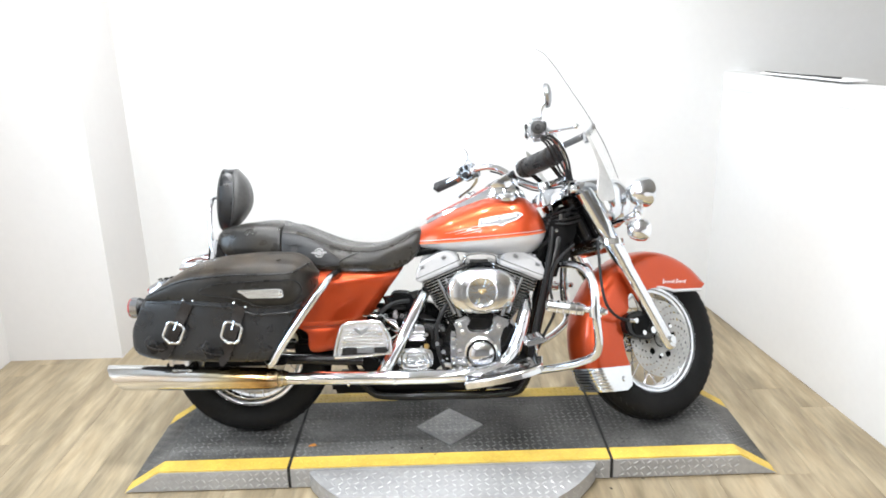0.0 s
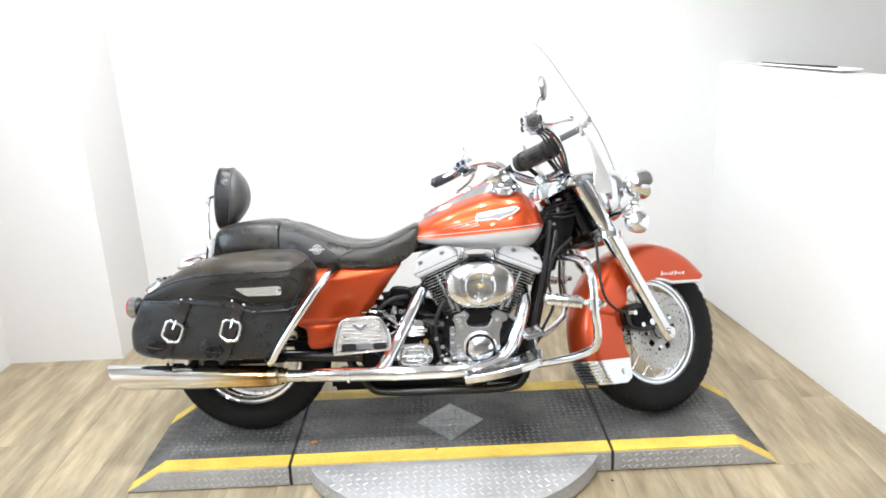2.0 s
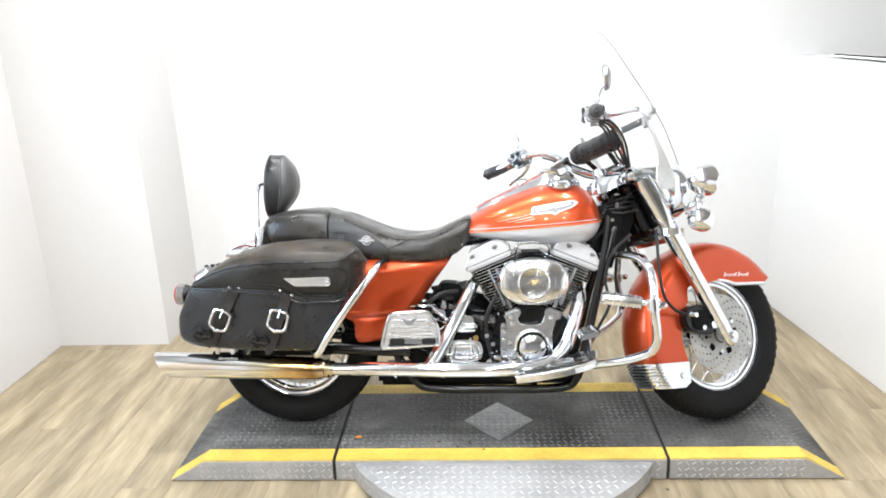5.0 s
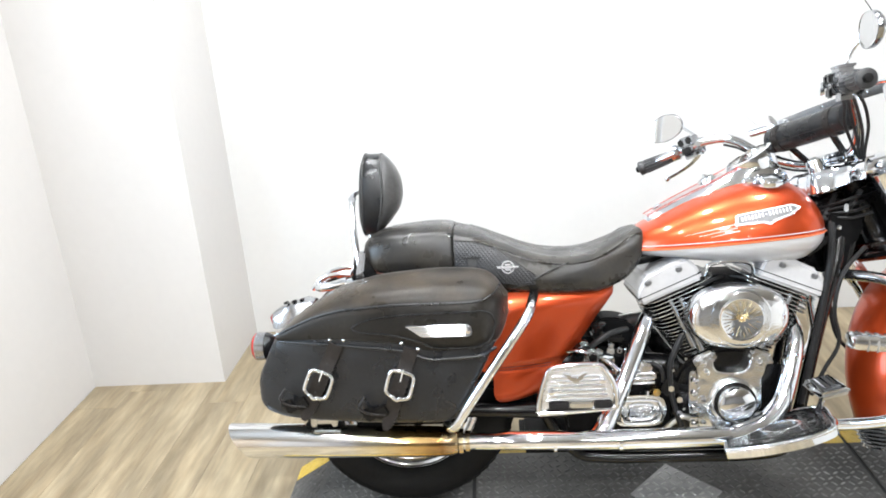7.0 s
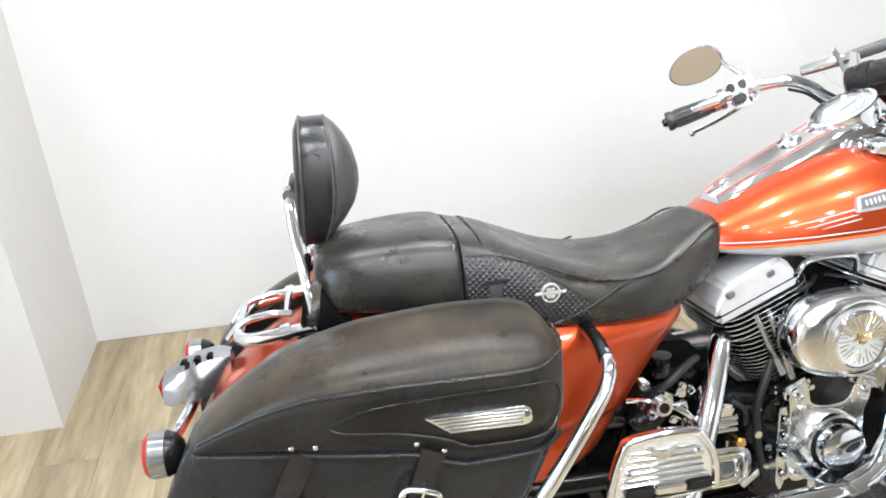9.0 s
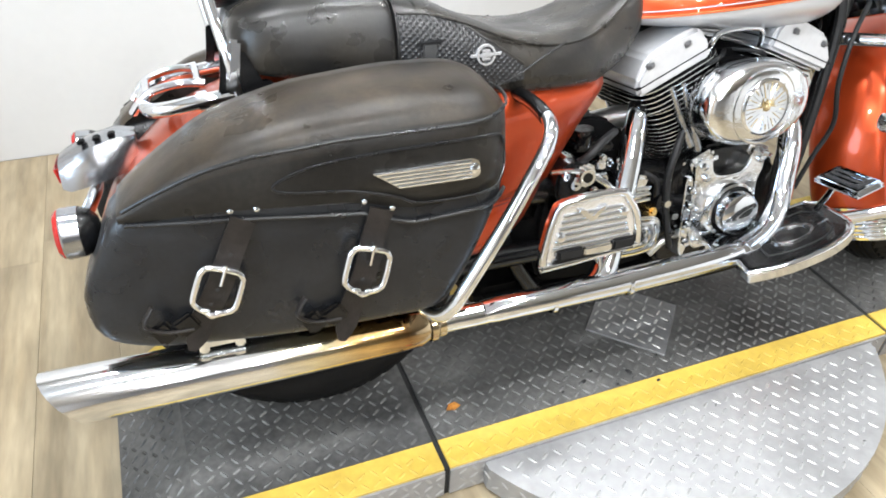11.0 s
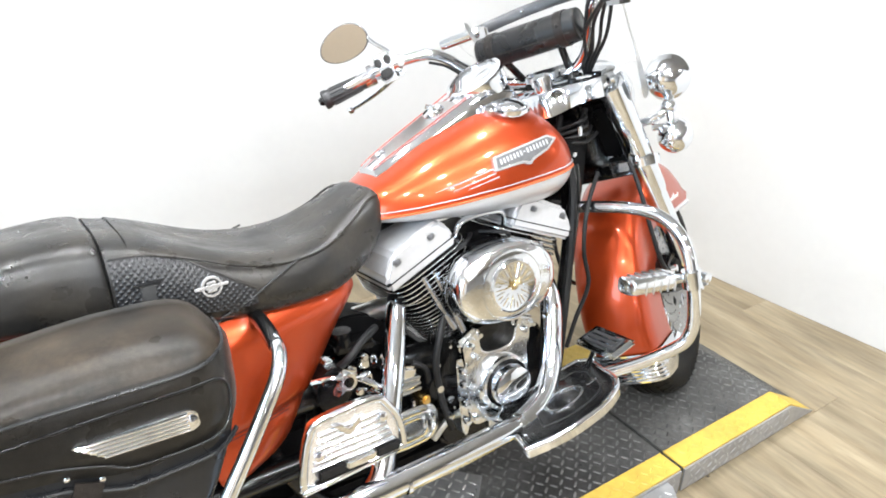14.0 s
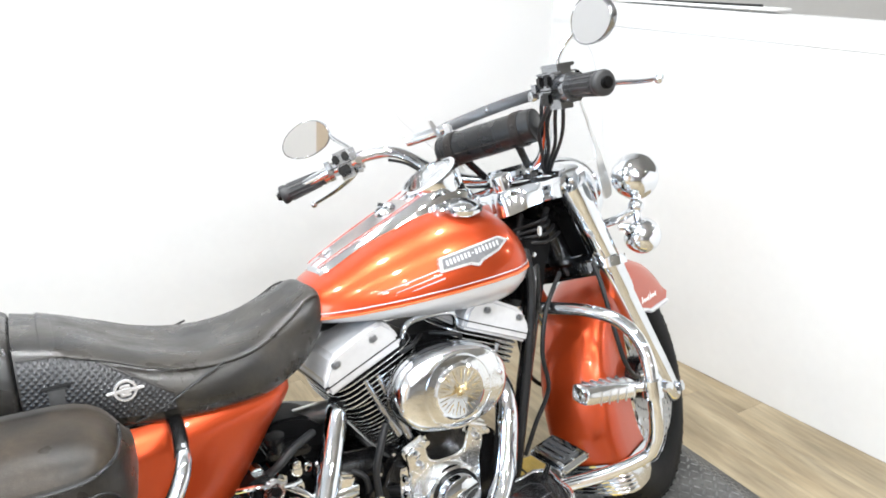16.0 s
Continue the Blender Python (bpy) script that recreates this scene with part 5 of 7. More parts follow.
# woven side panel, welts, strap and badge
for s in (-1, 1):
    patch = []
    for i in range(14):
        x = -0.365 + 0.0165 * i
        w = lerp([(-0.365, 0.1590), (-0.345, 0.1630), (-0.318, 0.1668), (-0.290, 0.1735), (-0.240, 0.1795), (-0.180, 0.1815), (-0.1, 0.1815)], x)
        zb = lerp([(-0.365, 0.685), (-0.318, 0.675), (-0.240, 0.652), (-0.180, 0.644), (-0.120, 0.640)], x)
        zt = lerp([(-0.365, 0.826), (-0.318, 0.813), (-0.290, 0.806), (-0.240, 0.788), (-0.180, 0.764), (-0.120, 0.748)], x)
        h = zt - zb
        lim = lerp([(-0.365, 0.78), (-0.318, 0.84), (-0.26, 0.86), (-0.19, 0.66), (-0.12, 0.36)], x)
        low = lerp([(-0.318, 0.20), (-0.2, 0.20), (-0.12, 0.30)], x)
        row = []
        for q in range(9):
            b = low + (lim - low) * q / 8
            a = lerp([(0, 0.90), (0.12, 0.985), (0.34, 1.0), (0.58, 0.985), (0.76, 0.93), (0.89, 0.82)], b)
            row.append(Vector((x, s * (w * a + 0.0022), zb + h * b)))
        patch.append(row)
    bm = loft(patch, cap=False, closed=False)
    bmesh.ops.solidify(bm, geom=bm.faces[:], thickness=0.0015)
    part("woven_panel", bm, WEAVE, seat, "basket-weave black leather panel", sharp=60)
    part("welt", sweep([(r[-1].x, r[-1].y, r[-1].z + 0.001) for r in patch], 0.0028, 8, 2), SADDLE, seat, "stitched welt")
    part("welt", sweep([(-0.30, s * 0.152, 0.790), (-0.24, s * 0.158, 0.769), (-0.16, s * 0.163, 0.737), (-0.08, s * 0.158, 0.721), (0.0, s * 0.141, 0.724), (0.07, s * 0.112, 0.751), (0.12, s * 0.093, 0.782), (0.15, s * 0.082, 0.786)], 0.0026, 8), SADDLE, seat, "stitched welt")
    part("welt", sweep([(-0.215, s * 0.177, 0.662), (-0.17, s * 0.183, 0.678), (-0.12, s * 0.182, 0.703), (-0.06, s * 0.168, 0.726)], 0.0024, 8), LEATHER, seat)
    badge = part("seat_badge", lathe([(0.0175, -s * 0.003), (0.0185, s * 0.002), (0.0175, s * 0.004), (0.0140, s * 0.004), (0.0140, -s * 0.001)], (-0.223, s * 0.1825, 0.722), 28, Matrix.Rotation(0.03, 4, "Z"), closed=True), ALLOY, seat, "round chrome winged badge")
    part("badge_wing", rbox((-0.223, s * 0.1845, 0.722), (0.058, 0.004, 0.006), 0.0015), ALLOY, badge)
    part("badge_bar", merge(rbox((-0.223, s * 0.1850, 0.729), (0.016, 0.003, 0.005), 0.001), rbox((-0.223, s * 0.1850, 0.715), (0.016, 0.003, 0.005), 0.001), rbox((-0.223, s * 0.1850, 0.722), (0.020, 0.005, 0.008), 0.001)), ALLOY, badge)
r0 = seat_ring(-0.329, 0.1645, 0.676, 0.8175)[:21]
r1 = seat_ring(-0.307, 0.1690, 0.668, 0.8115)[:21]
part("seat_strap", loft([[Vector((v.x + d, v.y * 1.006, v.z + (0.0015 if v.z > 0.75 else 0))) for v in r] for r, d in ((r0, 0), (r0, 0.004), (r1, -0.004), (r1, 0))], cap=False, closed=False), SADDLE, seat, "black leather strap across the saddle")
for s in (-1, 1):
    part("strap_tab", rbox((-0.318, s * 0.1715, 0.722), (0.024, 0.005, 0.052), 0.002), LITLEATHER, seat)
    part("strap_loop", rbox((-0.318, s * 0.1725, 0.750), (0.044, 0.006, 0.006), 0.002), LEATHER, seat)

# ---- backrest ----
def pad_ring(k, x_off):
    out = []
    for i in range(44):
        a = 2 * math.pi * i / 44
        y, z = math.cos(a), math.sin(a)
        zz = k * 0.1205 * math.copysign(abs(z) ** 0.73, z)
        u = zz / 0.1205
        yy = k * 0.0900 * math.copysign(abs(y) ** 0.73, y) * (1 + 0.05 * max(0, -u) ** 2 - 0.158 * max(0, u) ** 2)
        thick = 1 - 0.85 * max(0, -u) ** 2 - 0.448 * max(0, u) ** 2 if x_off > 0 else 1
        out.append(Vector((-0.602 + x_off * thick * 1.16 + zz * 0.05, 0.049 + yy, 0.9246 + zz)))
    return out


pad = part("backrest", loft([pad_ring(k, x) for k, x in ((0.86, -0.032), (0.96, -0.031), (1.0, -0.026), (1.0, -0.008), (1.0, 0.012), (0.995, 0.021), (0.975, 0.027), (0.88, 0.041), (0.72, 0.053), (0.5, 0.060), (0.2, 0.063))]), LEATHER, bike, "padded black leather backrest on a chrome bar", sharp=60)
part("front_cushion", loft([pad_ring(k, x) for k, x in ((0.970, 0.0255), (0.978, 0.0300), (0.885, 0.0435), (0.725, 0.0555), (0.505, 0.0625), (0.2, 0.0655))]), LITLEATHER, pad, "black leather front, coloured lighter where the lamps light it", sharp=60)
part("welt", sweep([v for v in pad_ring(1.003, -0.026)], 0.0028, 8, 1, closed=True), LITLEATHER, pad, "stitched welt")
part("welt", sweep([v for v in pad_ring(0.992, 0.0235)], 0.0028, 8, 1, closed=True), LITLEATHER, pad, "stitched welt")
part("back_panel", loft([pad_ring(k, x) for k, x in ((0.30, -0.038), (0.60, -0.0375), (0.80, -0.0365), (0.88, -0.0335), (0.88, -0.028))]), CLOTH, pad, "smooth grey-black back panel", sharp=60)
sissy = part("sissy_bar", sweep([(-0.628, -0.128, 0.690), (-0.640, -0.124, 0.760), (-0.654, -0.088, 0.860), (-0.656, -0.060, 0.915), (-0.656, -0.020, 0.932), (-0.656, 0.110, 0.932), (-0.656, 0.146, 0.912), (-0.654, 0.144, 0.860), (-0.640, 0.132, 0.760), (-0.628, 0.128, 0.690)], 0.0085, 12, 5), CHROME, bike, "chrome backrest bar")
for s in (-1, 1):
    part("side_plate", slab([(-0.668, 0.672), (-0.600, 0.662), (-0.545, 0.684), (-0.585, 0.702), (-0.612, 0.758), (-0.648, 0.765), (-0.656, 0.710)], s * 0.118, s * 0.130, 0.003), BLACK, sissy, "black mounting plate")
    part("latch_block", rbox((-0.632, s * 0.126, 0.735), (0.020, 0.022, 0.085), 0.005, Matrix.Rotation(radians(10), 4, "Y")), CHROME, sissy)
    part("pad_bolt", lathe([(0.003, -s * 0.006), (0.010, -s * 0.006), (0.010, s * 0.010), (0.003, s * 0.010)], (-0.656, 0.044 + s * 0.104, 0.918), 14), CHROME, sissy)
    part("dock", lathe([(0.004, 0), (0.018, 0), (0.018, s * 0.016), (0.004, s * 0.016)], (-0.585, s * 0.112, 0.690), 18), BLACK, sissy, "black docking bush")

# luggage rack, tail lamp, rear signals
rack = part("luggage_rack", sweep([(-0.630, -0.120, 0.690), (-0.690, -0.118, 0.684), (-0.742, -0.108, 0.676), (-0.768, -0.080, 0.672), (-0.774, 0.0, 0.671), (-0.768, 0.080, 0.672), (-0.742, 0.108, 0.676), (-0.690, 0.118, 0.684), (-0.630, 0.120, 0.690)], 0.0125, 14), CHROME, bike, "chrome tube rack over the rear mudguard")
for s in (-1, 1):
    part("rack_joint", rod((-0.676, s * 0.119, 0.686), (-0.692, s * 0.118, 0.684), 0.0165, 18), CHROME, rack)
    part("rack_rail", sweep([(-0.676, s * 0.062, 0.700), (-0.715, s * 0.062, 0.704), (-0.765, s * 0.057, 0.692), (-0.795, s * 0.045, 0.660)], 0.007, 10), CHROME, rack)
for x, z in ((-0.684, 0.702), (-0.768, 0.691)):
    part("rack_bar", sweep([(x, -0.060, z), (x, 0.060, z)], 0.007, 10), CHROME, rack)
tail = part("tail_lamp", loft([[Vector((x, y * w, z0 + (z1 - z0) * t)) for y, t in ((-1, 0), (-1, 0.6), (-0.8, 0.9), (-0.4, 1), (0.4, 1), (0.8, 0.9), (1, 0.6), (1, 0))] for x, w, z0, z1 in
            ((-0.800, 0.030, 0.575, 0.624), (-0.828, 0.046, 0.562, 0.629), (-0.873, 0.052, 0.551, 0.619), (-0.913, 0.050, 0.544, 0.601), (-0.926, 0.044, 0.548, 0.593))]), HOUSING, bike, "satin chrome tail lamp housing with a red lens")
part("lens", rbox((-0.928, 0, 0.569), (0.010, 0.072, 0.034), 0.006, Matrix.Rotation(radians(-12), 4, "Y")), RED, tail, "red lens")
for i in range(3):
    part("vent", rbox((-0.836 - 0.024 * i, -0.026, 0.6265 - i * 0.0035), (0.012, 0.022, 0.006), 0.002, Matrix.Rotation(radians(-10), 4, "Y")), DARK, tail)
part("signal_bar", sweep([(-0.892, -0.205, 0.545), (-0.882, -0.10, 0.540), (-0.877, 0, 0.537), (-0.882, 0.10, 0.540), (-0.892, 0.205, 0.545)], 0.011, 10), CHROME, bike, "chrome bar between the rear signals")
for s in (-1, 1):
    c = Vector((-0.901, s * 0.212, 0.537))
    face = Matrix.Rotation(radians(90), 4, "Z")
    sg = part("rear_signal", lathe([(0.028, -0.016), (0.038, -0.010), (0.039, 0.014), (0.036, 0.018)], c, 28, face), HOUSING, bike, "satin chrome rear signal with a red lens")
    part("signal_back", lathe([(0.002, -0.038), (0.020, -0.035), (0.032, -0.025), (0.0375, -0.011)], c, 28, face), BLACK, sg, "black signal back")
    part("lens", lathe([(0.037, 0.012), (0.037, 0.019), (0.032, 0.024), (0.001, 0.027)], c, 26, face), RED, sg, "red lens")
    part("stem", rod((-0.891, s * 0.188, 0.546), (-0.899, s * 0.210, 0.541), 0.012), CHROME, sg)

# ---- saddlebags ----
SEAM = [(-0.835, 0.584), (-0.788, 0.608), (-0.720, 0.636), (-0.657, 0.651), (-0.518, 0.664), (-0.321, 0.665), (-0.250, 0.672), (-0.205, 0.655)]
FLAP = [(-0.835, 0.572), (-0.675, 0.566), (-0.500, 0.552), (-0.440, 0.530), (-0.420, 0.526), (-0.290, 0.532), (-0.250, 0.545), (-0.222, 0.575), (-0.205, 0.62)]
OUT_Y = [(-0.908, 0.256), (-0.898, 0.276), (-0.875, 0.290), (-0.835, 0.303), (-0.780, 0.317), (-0.700, 0.332), (-0.600, 0.348), (-0.500, 0.360), (-0.400, 0.366), (-0.330, 0.368), (-0.290, 0.364), (-0.262, 0.352), (-0.238, 0.324), (-0.220, 0.282), (-0.205, 0.225)]
LOW_Z = [(-0.908, 0.412), (-0.900, 0.390), (-0.884, 0.374), (-0.855, 0.363), (-0.820, 0.356), (-0.650, 0.349), (-0.400, 0.349), (-0.370, 0.362), (-0.325, 0.432), (-0.250, 0.555), (-0.235, 0.585)]
INNER = 0.168


def bag_ring(x):
    yo, zb = lerp(OUT_Y, x) - 0.004, lerp(LOW_Z, x)
    zt = lerp([(-0.908, 0.448), (-0.897, 0.480), (-0.880, 0.510), (-0.865, 0.540), (-0.848, 0.572), (-0.830, 0.590), (-0.70, 0.600), (-0.235, 0.600)], x)
    zt = max(zt, zb + 0.012)
    zc, h, yc, w = (zb + zt) / 2, (zt - zb) / 2, (INNER + yo) / 2, (yo - INNER) / 2
    out = []
    for i in range(40):
        a = 2 * math.pi * i / 40
        c, s = math.cos(a), math.sin(a)
        out.append(Vector((x, -(yc + w * math.copysign(abs(c) ** 0.32, c)), zc + h * math.copysign(abs(s) ** 0.32, s))))
    return out


def lid_ring(x):
    yo, zf, zs = lerp(OUT_Y, x) + 0.002, lerp(FLAP, x), lerp(SEAM, x)
    zf = min(zf, zs - 0.004)
    w = yo - INNER
    zt = max(lerp([(-0.835, 0.590), (-0.81, 0.612), (-0.78, 0.634), (-0.69, 0.693), (-0.567, 0.724), (-0.42, 0.736), (-0.30, 0.732), (-0.26, 0.718), (-0.235, 0.694), (-0.205, 0.645)], x), zs + 0.002)
    h = zt - zs
    rows = [(yo - 0.004, zf), (yo + 0.001, zf + (zs - zf) * 0.12), (yo + 0.002, zf + (zs - zf) * 0.5), (yo, zs - (zs - zf) * 0.10), (yo - w * 0.015, zs + h * 0.16), (yo - w * 0.06, zs + h * 0.34),
            (yo - w * 0.16, zs + h * 0.56), (yo - w * 0.30, zs + h * 0.76), (yo - w * 0.48, zs + h * 0.91), (yo - w * 0.68, zs + h * 0.99), (yo - w * 0.88, zt), (INNER, zt - 0.010), (INNER, zf)]
    return [Vector((x, -y, z)) for y, z in rows]


def saddlebag(side):
    def fix(b):
        for v in b.verts:
            if v.co.x > -0.34:
                v.co.x = -0.34 + (v.co.x + 0.34) * 0.86
        return b if side < 0 else mirrored(b)

    xs = [-0.907, -0.901, -0.892, -0.880, -0.866, -0.848, -0.828, -0.80] + [-0.77 + 0.035 * i for i in range(11)] + [-0.39, -0.375, -0.36, -0.34, -0.32, -0.30, -0.28, -0.26, -0.245, -0.236]
    bag = part("saddlebag", fix(loft([bag_ring(x) for x in xs])), LEATHER, bike, "black leather saddlebag with buckled straps", sharp=60)
    xs = [-0.834, -0.828, -0.815, -0.795, -0.77] + [-0.74 + 0.03 * i for i in range(16)] + [-0.27, -0.255, -0.24, -0.23, -0.22, -0.212, -0.207]
    bm = loft([lid_ring(x) for x in xs])
    for _ in range(2):
        bmesh.ops.smooth_vert(bm, verts=bm.verts, factor=0.35, use_axis_x=True, use_axis_y=True, use_axis_z=True)
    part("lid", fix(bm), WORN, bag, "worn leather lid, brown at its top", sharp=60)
    part("lid_welt", fix(sweep([Vector((x, -(lerp(OUT_Y, x) + 0.000), lerp(SEAM, x) + 0.002)) for x in [-0.825 + 0.03 * i for i in range(19)]] + [(-0.250, -0.346, 0.684), (-0.236, -0.304, 0.692), (-0.230, -0.24, 0.690)], 0.0032, 8, 3)), LEATHER, bag, "stitched welt")
    # raised panel outline on the flap
    o = [(-0.620, 0.612), (-0.560, 0.634), (-0.450, 0.643), (-0.320, 0.645), (-0.268, 0.640), (-0.250, 0.610), (-0.262, 0.575), (-0.300, 0.556), (-0.410, 0.556), (-0.450, 0.572), (-0.520, 0.590), (-0.605, 0.598)]
    part("flap_welt", fix(sweep([(x, -(lerp(OUT_Y, x) + 0.0035), z) for x, z in o], 0.0022, 6, 4, closed=True)), LEATHER, bag, "stitched outline")
    part("flap_edge", fix(sweep([(x, -(lerp(OUT_Y, x) + 0.001), lerp(FLAP, x)) for x in [-0.825 + 0.025 * i for i in range(24)]], 0.0042, 8, 3)), LEATHER, bag, "rounded flap edge")
    # fluted chrome badge
    tilt_b = Matrix.Translation((-0.399, -0.370, 0.601)) @ Matrix.Rotation(radians(-3.5), 4, "Z")
    b = part("chrome_badge", fix(moved(slab([(-0.085, 0.012), (0.070, 0.016), (0.082, 0.010), (0.084, -0.010), (0.074, -0.016), (-0.045, -0.016)], -0.006, 0.004, 0.002), tilt_b)), CHROME, bag, "fluted chrome badge")
    for i in range(5):
        z = -0.012 + i * 0.0058
        x0 = -0.048 - (z + 0.012) * 1.35
        part("flute", fix(moved(rod((x0, -0.007, z), (0.066, -0.007, z), 0.0024, 8), tilt_b)), CHROME, b)
    part("badge_stud", fix(moved(lathe([(0.001, -0.012), (0.008, -0.010), (0.010, -0.004)], (0.072, 0, 0), 14), tilt_b)), CHROME, b)
    for x0, z0, x1, z1, at in ((-0.668, 0.566, -0.772, 0.365, 0.50), (-0.472, 0.556, -0.552, 0.346, 0.42)):
        pts = []
        for i in range(17):
            t = i / 16
            x, z = x0 + (x1 - x0) * t, z0 + (z1 - z0) * t
            lift_y = 0.004 + 0.010 * math.sin(math.pi * min(1, max(0, (t - 0.2) / 0.5))) + 0.006 * max(0, t - 0.8) * 5
            pts.append(Vector((x, -(lerp(OUT_Y, x) + lift_y), z)))
        dirn = (pts[-1] - pts[0]).normalized()
        wid = Vector((dirn.z, 0, -dirn.x)) * 0.0185
        rings = []
        for i, p in enumerate(pts):
            w = wid * (0.30 if i == len(pts) - 1 else 0.72 if i == len(pts) - 2 else 0.93 if i == len(pts) - 3 else 1.0)
            rings.append([p - w + Vector((0, 0.002, 0)), p + w + Vector((0, 0.002, 0)), p + w - Vector((0, 0.002, 0)), p - w - Vector((0, 0.002, 0))])
        st = part("strap", fix(loft(rings)), STRAP, bag, "dark brown leather strap", sharp=30)
        c = pts[0].lerp(pts[-1], at)
        c.y = pts[round(at * 16)].y - 0.006
        a = math.atan2(dirn.x, -dirn.z)
        fr = Matrix.Translation(c) @ Matrix.Rotation(-a * 0.85, 4, "Y")
        loop = [(x * 0.80, y, z * 0.80) for x, y, z in ((0.024, 0, 0.042), (0.036, 0, 0.033), (0.039, 0, 0.020), (0.039, 0, -0.020), (0.035, 0, -0.033), (0.022, 0, -0.041), (0.010, -0.003, -0.044), (0, -0.005, -0.048), (-0.010, -0.003, -0.044), (-0.022, 0, -0.041), (-0.035, 0, -0.033), (-0.039, 0, -0.020), (-0.039, 0, 0.020), (-0.036, 0, 0.033), (-0.024, 0, 0.042))]
        buckle = part("buckle", fix(moved(merge(sweep(loop, 0.0050, 10, 3, closed=True, side=(0, 1, 0)), ball((0.010, -0.003, -0.033), (0.008, 0.005, 0.005), 12), ball((-0.010, -0.003, -0.033), (0.008, 0.005, 0.005), 12), ball((0, -0.004, -0.037), (0.006, 0.006, 0.005), 12)), fr)), CHROME, bag, "chrome frame buckle")
        part("buckle_pin", fix(moved(rod((0, -0.006, 0.043), (0, -0.008, 0.012), 0.0026, 8), fr)), CHROME, buckle)
        for k in range(4):
            q = pts[4 + 2 * k]
            part("strap_hole", fix(lathe([(0.0005, -0.0032), (0.0030, -0.0032), (0.0030, 0.001)], q, 8)), GAP, st)
        # snap clip half under the strap
        q = pts[0].lerp(pts[-1], 0.72)
        clip = part("clip", fix(moved(merge(rbox((-0.030, 0.004, 0.004), (0.034, 0.014, 0.030), 0.004), rbox((-0.062, 0.004, 0.014), (0.030, 0.012, 0.036), 0.005)), Matrix.Translation(q) @ Matrix.Rotation(radians(-28), 4, "Y"))), BLACK, bag, "black plastic snap clip")
        part("clip_loop", fix(moved(sweep([(-0.07, 0, 0.03), (-0.085, -0.004, 0.005), (-0.06, -0.002, -0.014), (-0.02, 0, -0.018)], 0.006, 8, flat=0.5), Matrix.Translation(q))), STRAP, clip)
    for x, z in ((-0.684, 0.579), (-0.648, 0.578), (-0.497, 0.570), (-0.456, 0.554)):
        part("rivet", fix(ball((x, -(lerp(OUT_Y, x) + 0.003), z), (0.0042, 0.0022, 0.0042), 10)), CHROME, bag)
    part("bag_bracket", fix(merge(rbox((-0.755, -0.27, 0.352), (0.016, 0.05, 0.040), 0.003), rbox((-0.700, -0.27, 0.352), (0.016, 0.05, 0.040), 0.003), rbox((-0.728, -0.275, 0.345), (0.06, 0.03, 0.014), 0.003))), CHROME, bag, "chrome bag bracket")
    return bag


saddlebag(-1)
saddlebag(1)
for s in (-1, 1):
    guard = part("bag_guard", sweep([(-0.155, s * 0.150, 0.642), (-0.158, s * 0.200, 0.646), (-0.164, s * 0.258, 0.645), (-0.171, s * 0.315, 0.636), (-0.186, s * 0.346, 0.616), (-0.213, s * 0.360, 0.580), (-0.282, s * 0.373, 0.485), (-0.345, s * 0.372, 0.394), (-0.368, s * 0.362, 0.356),
                                     (-0.386, s * 0.340, 0.338), (-0.400, s * 0.305, 0.345), (-0.398, s * 0.275, 0.385), (-0.378, s * 0.252, 0.440), (-0.360, s * 0.240, 0.500)], 0.0125, 14, 5), CHROME, bike, "chrome saddlebag guard rail")
    part("guard_sleeve", sweep([(-0.1545, s * 0.145, 0.6415), (-0.158, s * 0.200, 0.646), (-0.164, s * 0.258, 0.645), (-0.170, s * 0.306, 0.638)], 0.0133, 14, 4), BLACK, guard, "black sleeve at the rail's upper end")

# ---- side covers and frame ----
for s in (-1, 1):
    rows = []
    for i in range(49):
        z = 0.345 + 0.305 * i / 48
        xr = lerp([(0.345, -0.262), (0.352, -0.270), (0.372, -0.276), (0.415, -0.276), (0.428, -0.284), (0.440, -0.312), (0.47, -0.312), (0.52, -0.300), (0.60, -0.275), (0.65, -0.25)], z)
        xf = lerp([(0.345, -0.155), (0.355, -0.130), (0.380, -0.105), (0.475, -0.044), (0.56, 0.014), (0.625, 0.064), (0.65, 0.070)], z)
        row = []
        for j in range(15):
            v = j / 14
            y = 0.196 - 0.072 * v ** 1.3 + 0.014 * math.sin(math.pi * v) ** 0.7
            y -= 0.030 * max(0, (z - 0.600) / 0.05) ** 2 + 0.014 * max(0, (0.372 - z) / 0.027) ** 2 + 0.014 * max(0, (v - 0.9) / 0.1) ** 2
            y -= 0.010 / (1 + math.exp((z - 0.455) / 0.0025))
            row.append(Vector((xr + (xf - xr) * v, s * y, z)))
        rows.append(row)
    bm = loft(rows, cap=False, closed=False)
    bmesh.ops.solidify(bm, geom=bm.faces[:], thickness=0.006)
    cover = part("side_cover", bm, ORANGE, bike, "orange metallic side cover", sharp=50)
    for zl in (0.446, 0.4385):
        line = []
        for j in range(1, 12):
            v = j / 14
            xr, xf = -0.311, lerp([(0.380, -0.105), (0.475, -0.044)], zl)
            y = 0.196 - 0.072 * v ** 1.3 + 0.014 * math.sin(math.pi * v) ** 0.7 - 0.010 / (1 + math.exp((zl - 0.455) / 0.0025))
            line.append(Vector((xr + (xf - xr) * v, s * (y + (0.0010 if s < 0 else 0.0068)), zl - 0.002 * v)))
        part("cover_line", sweep(line, 0.0012, 6, 1), DARKLINE, cover, "fine dark red line")
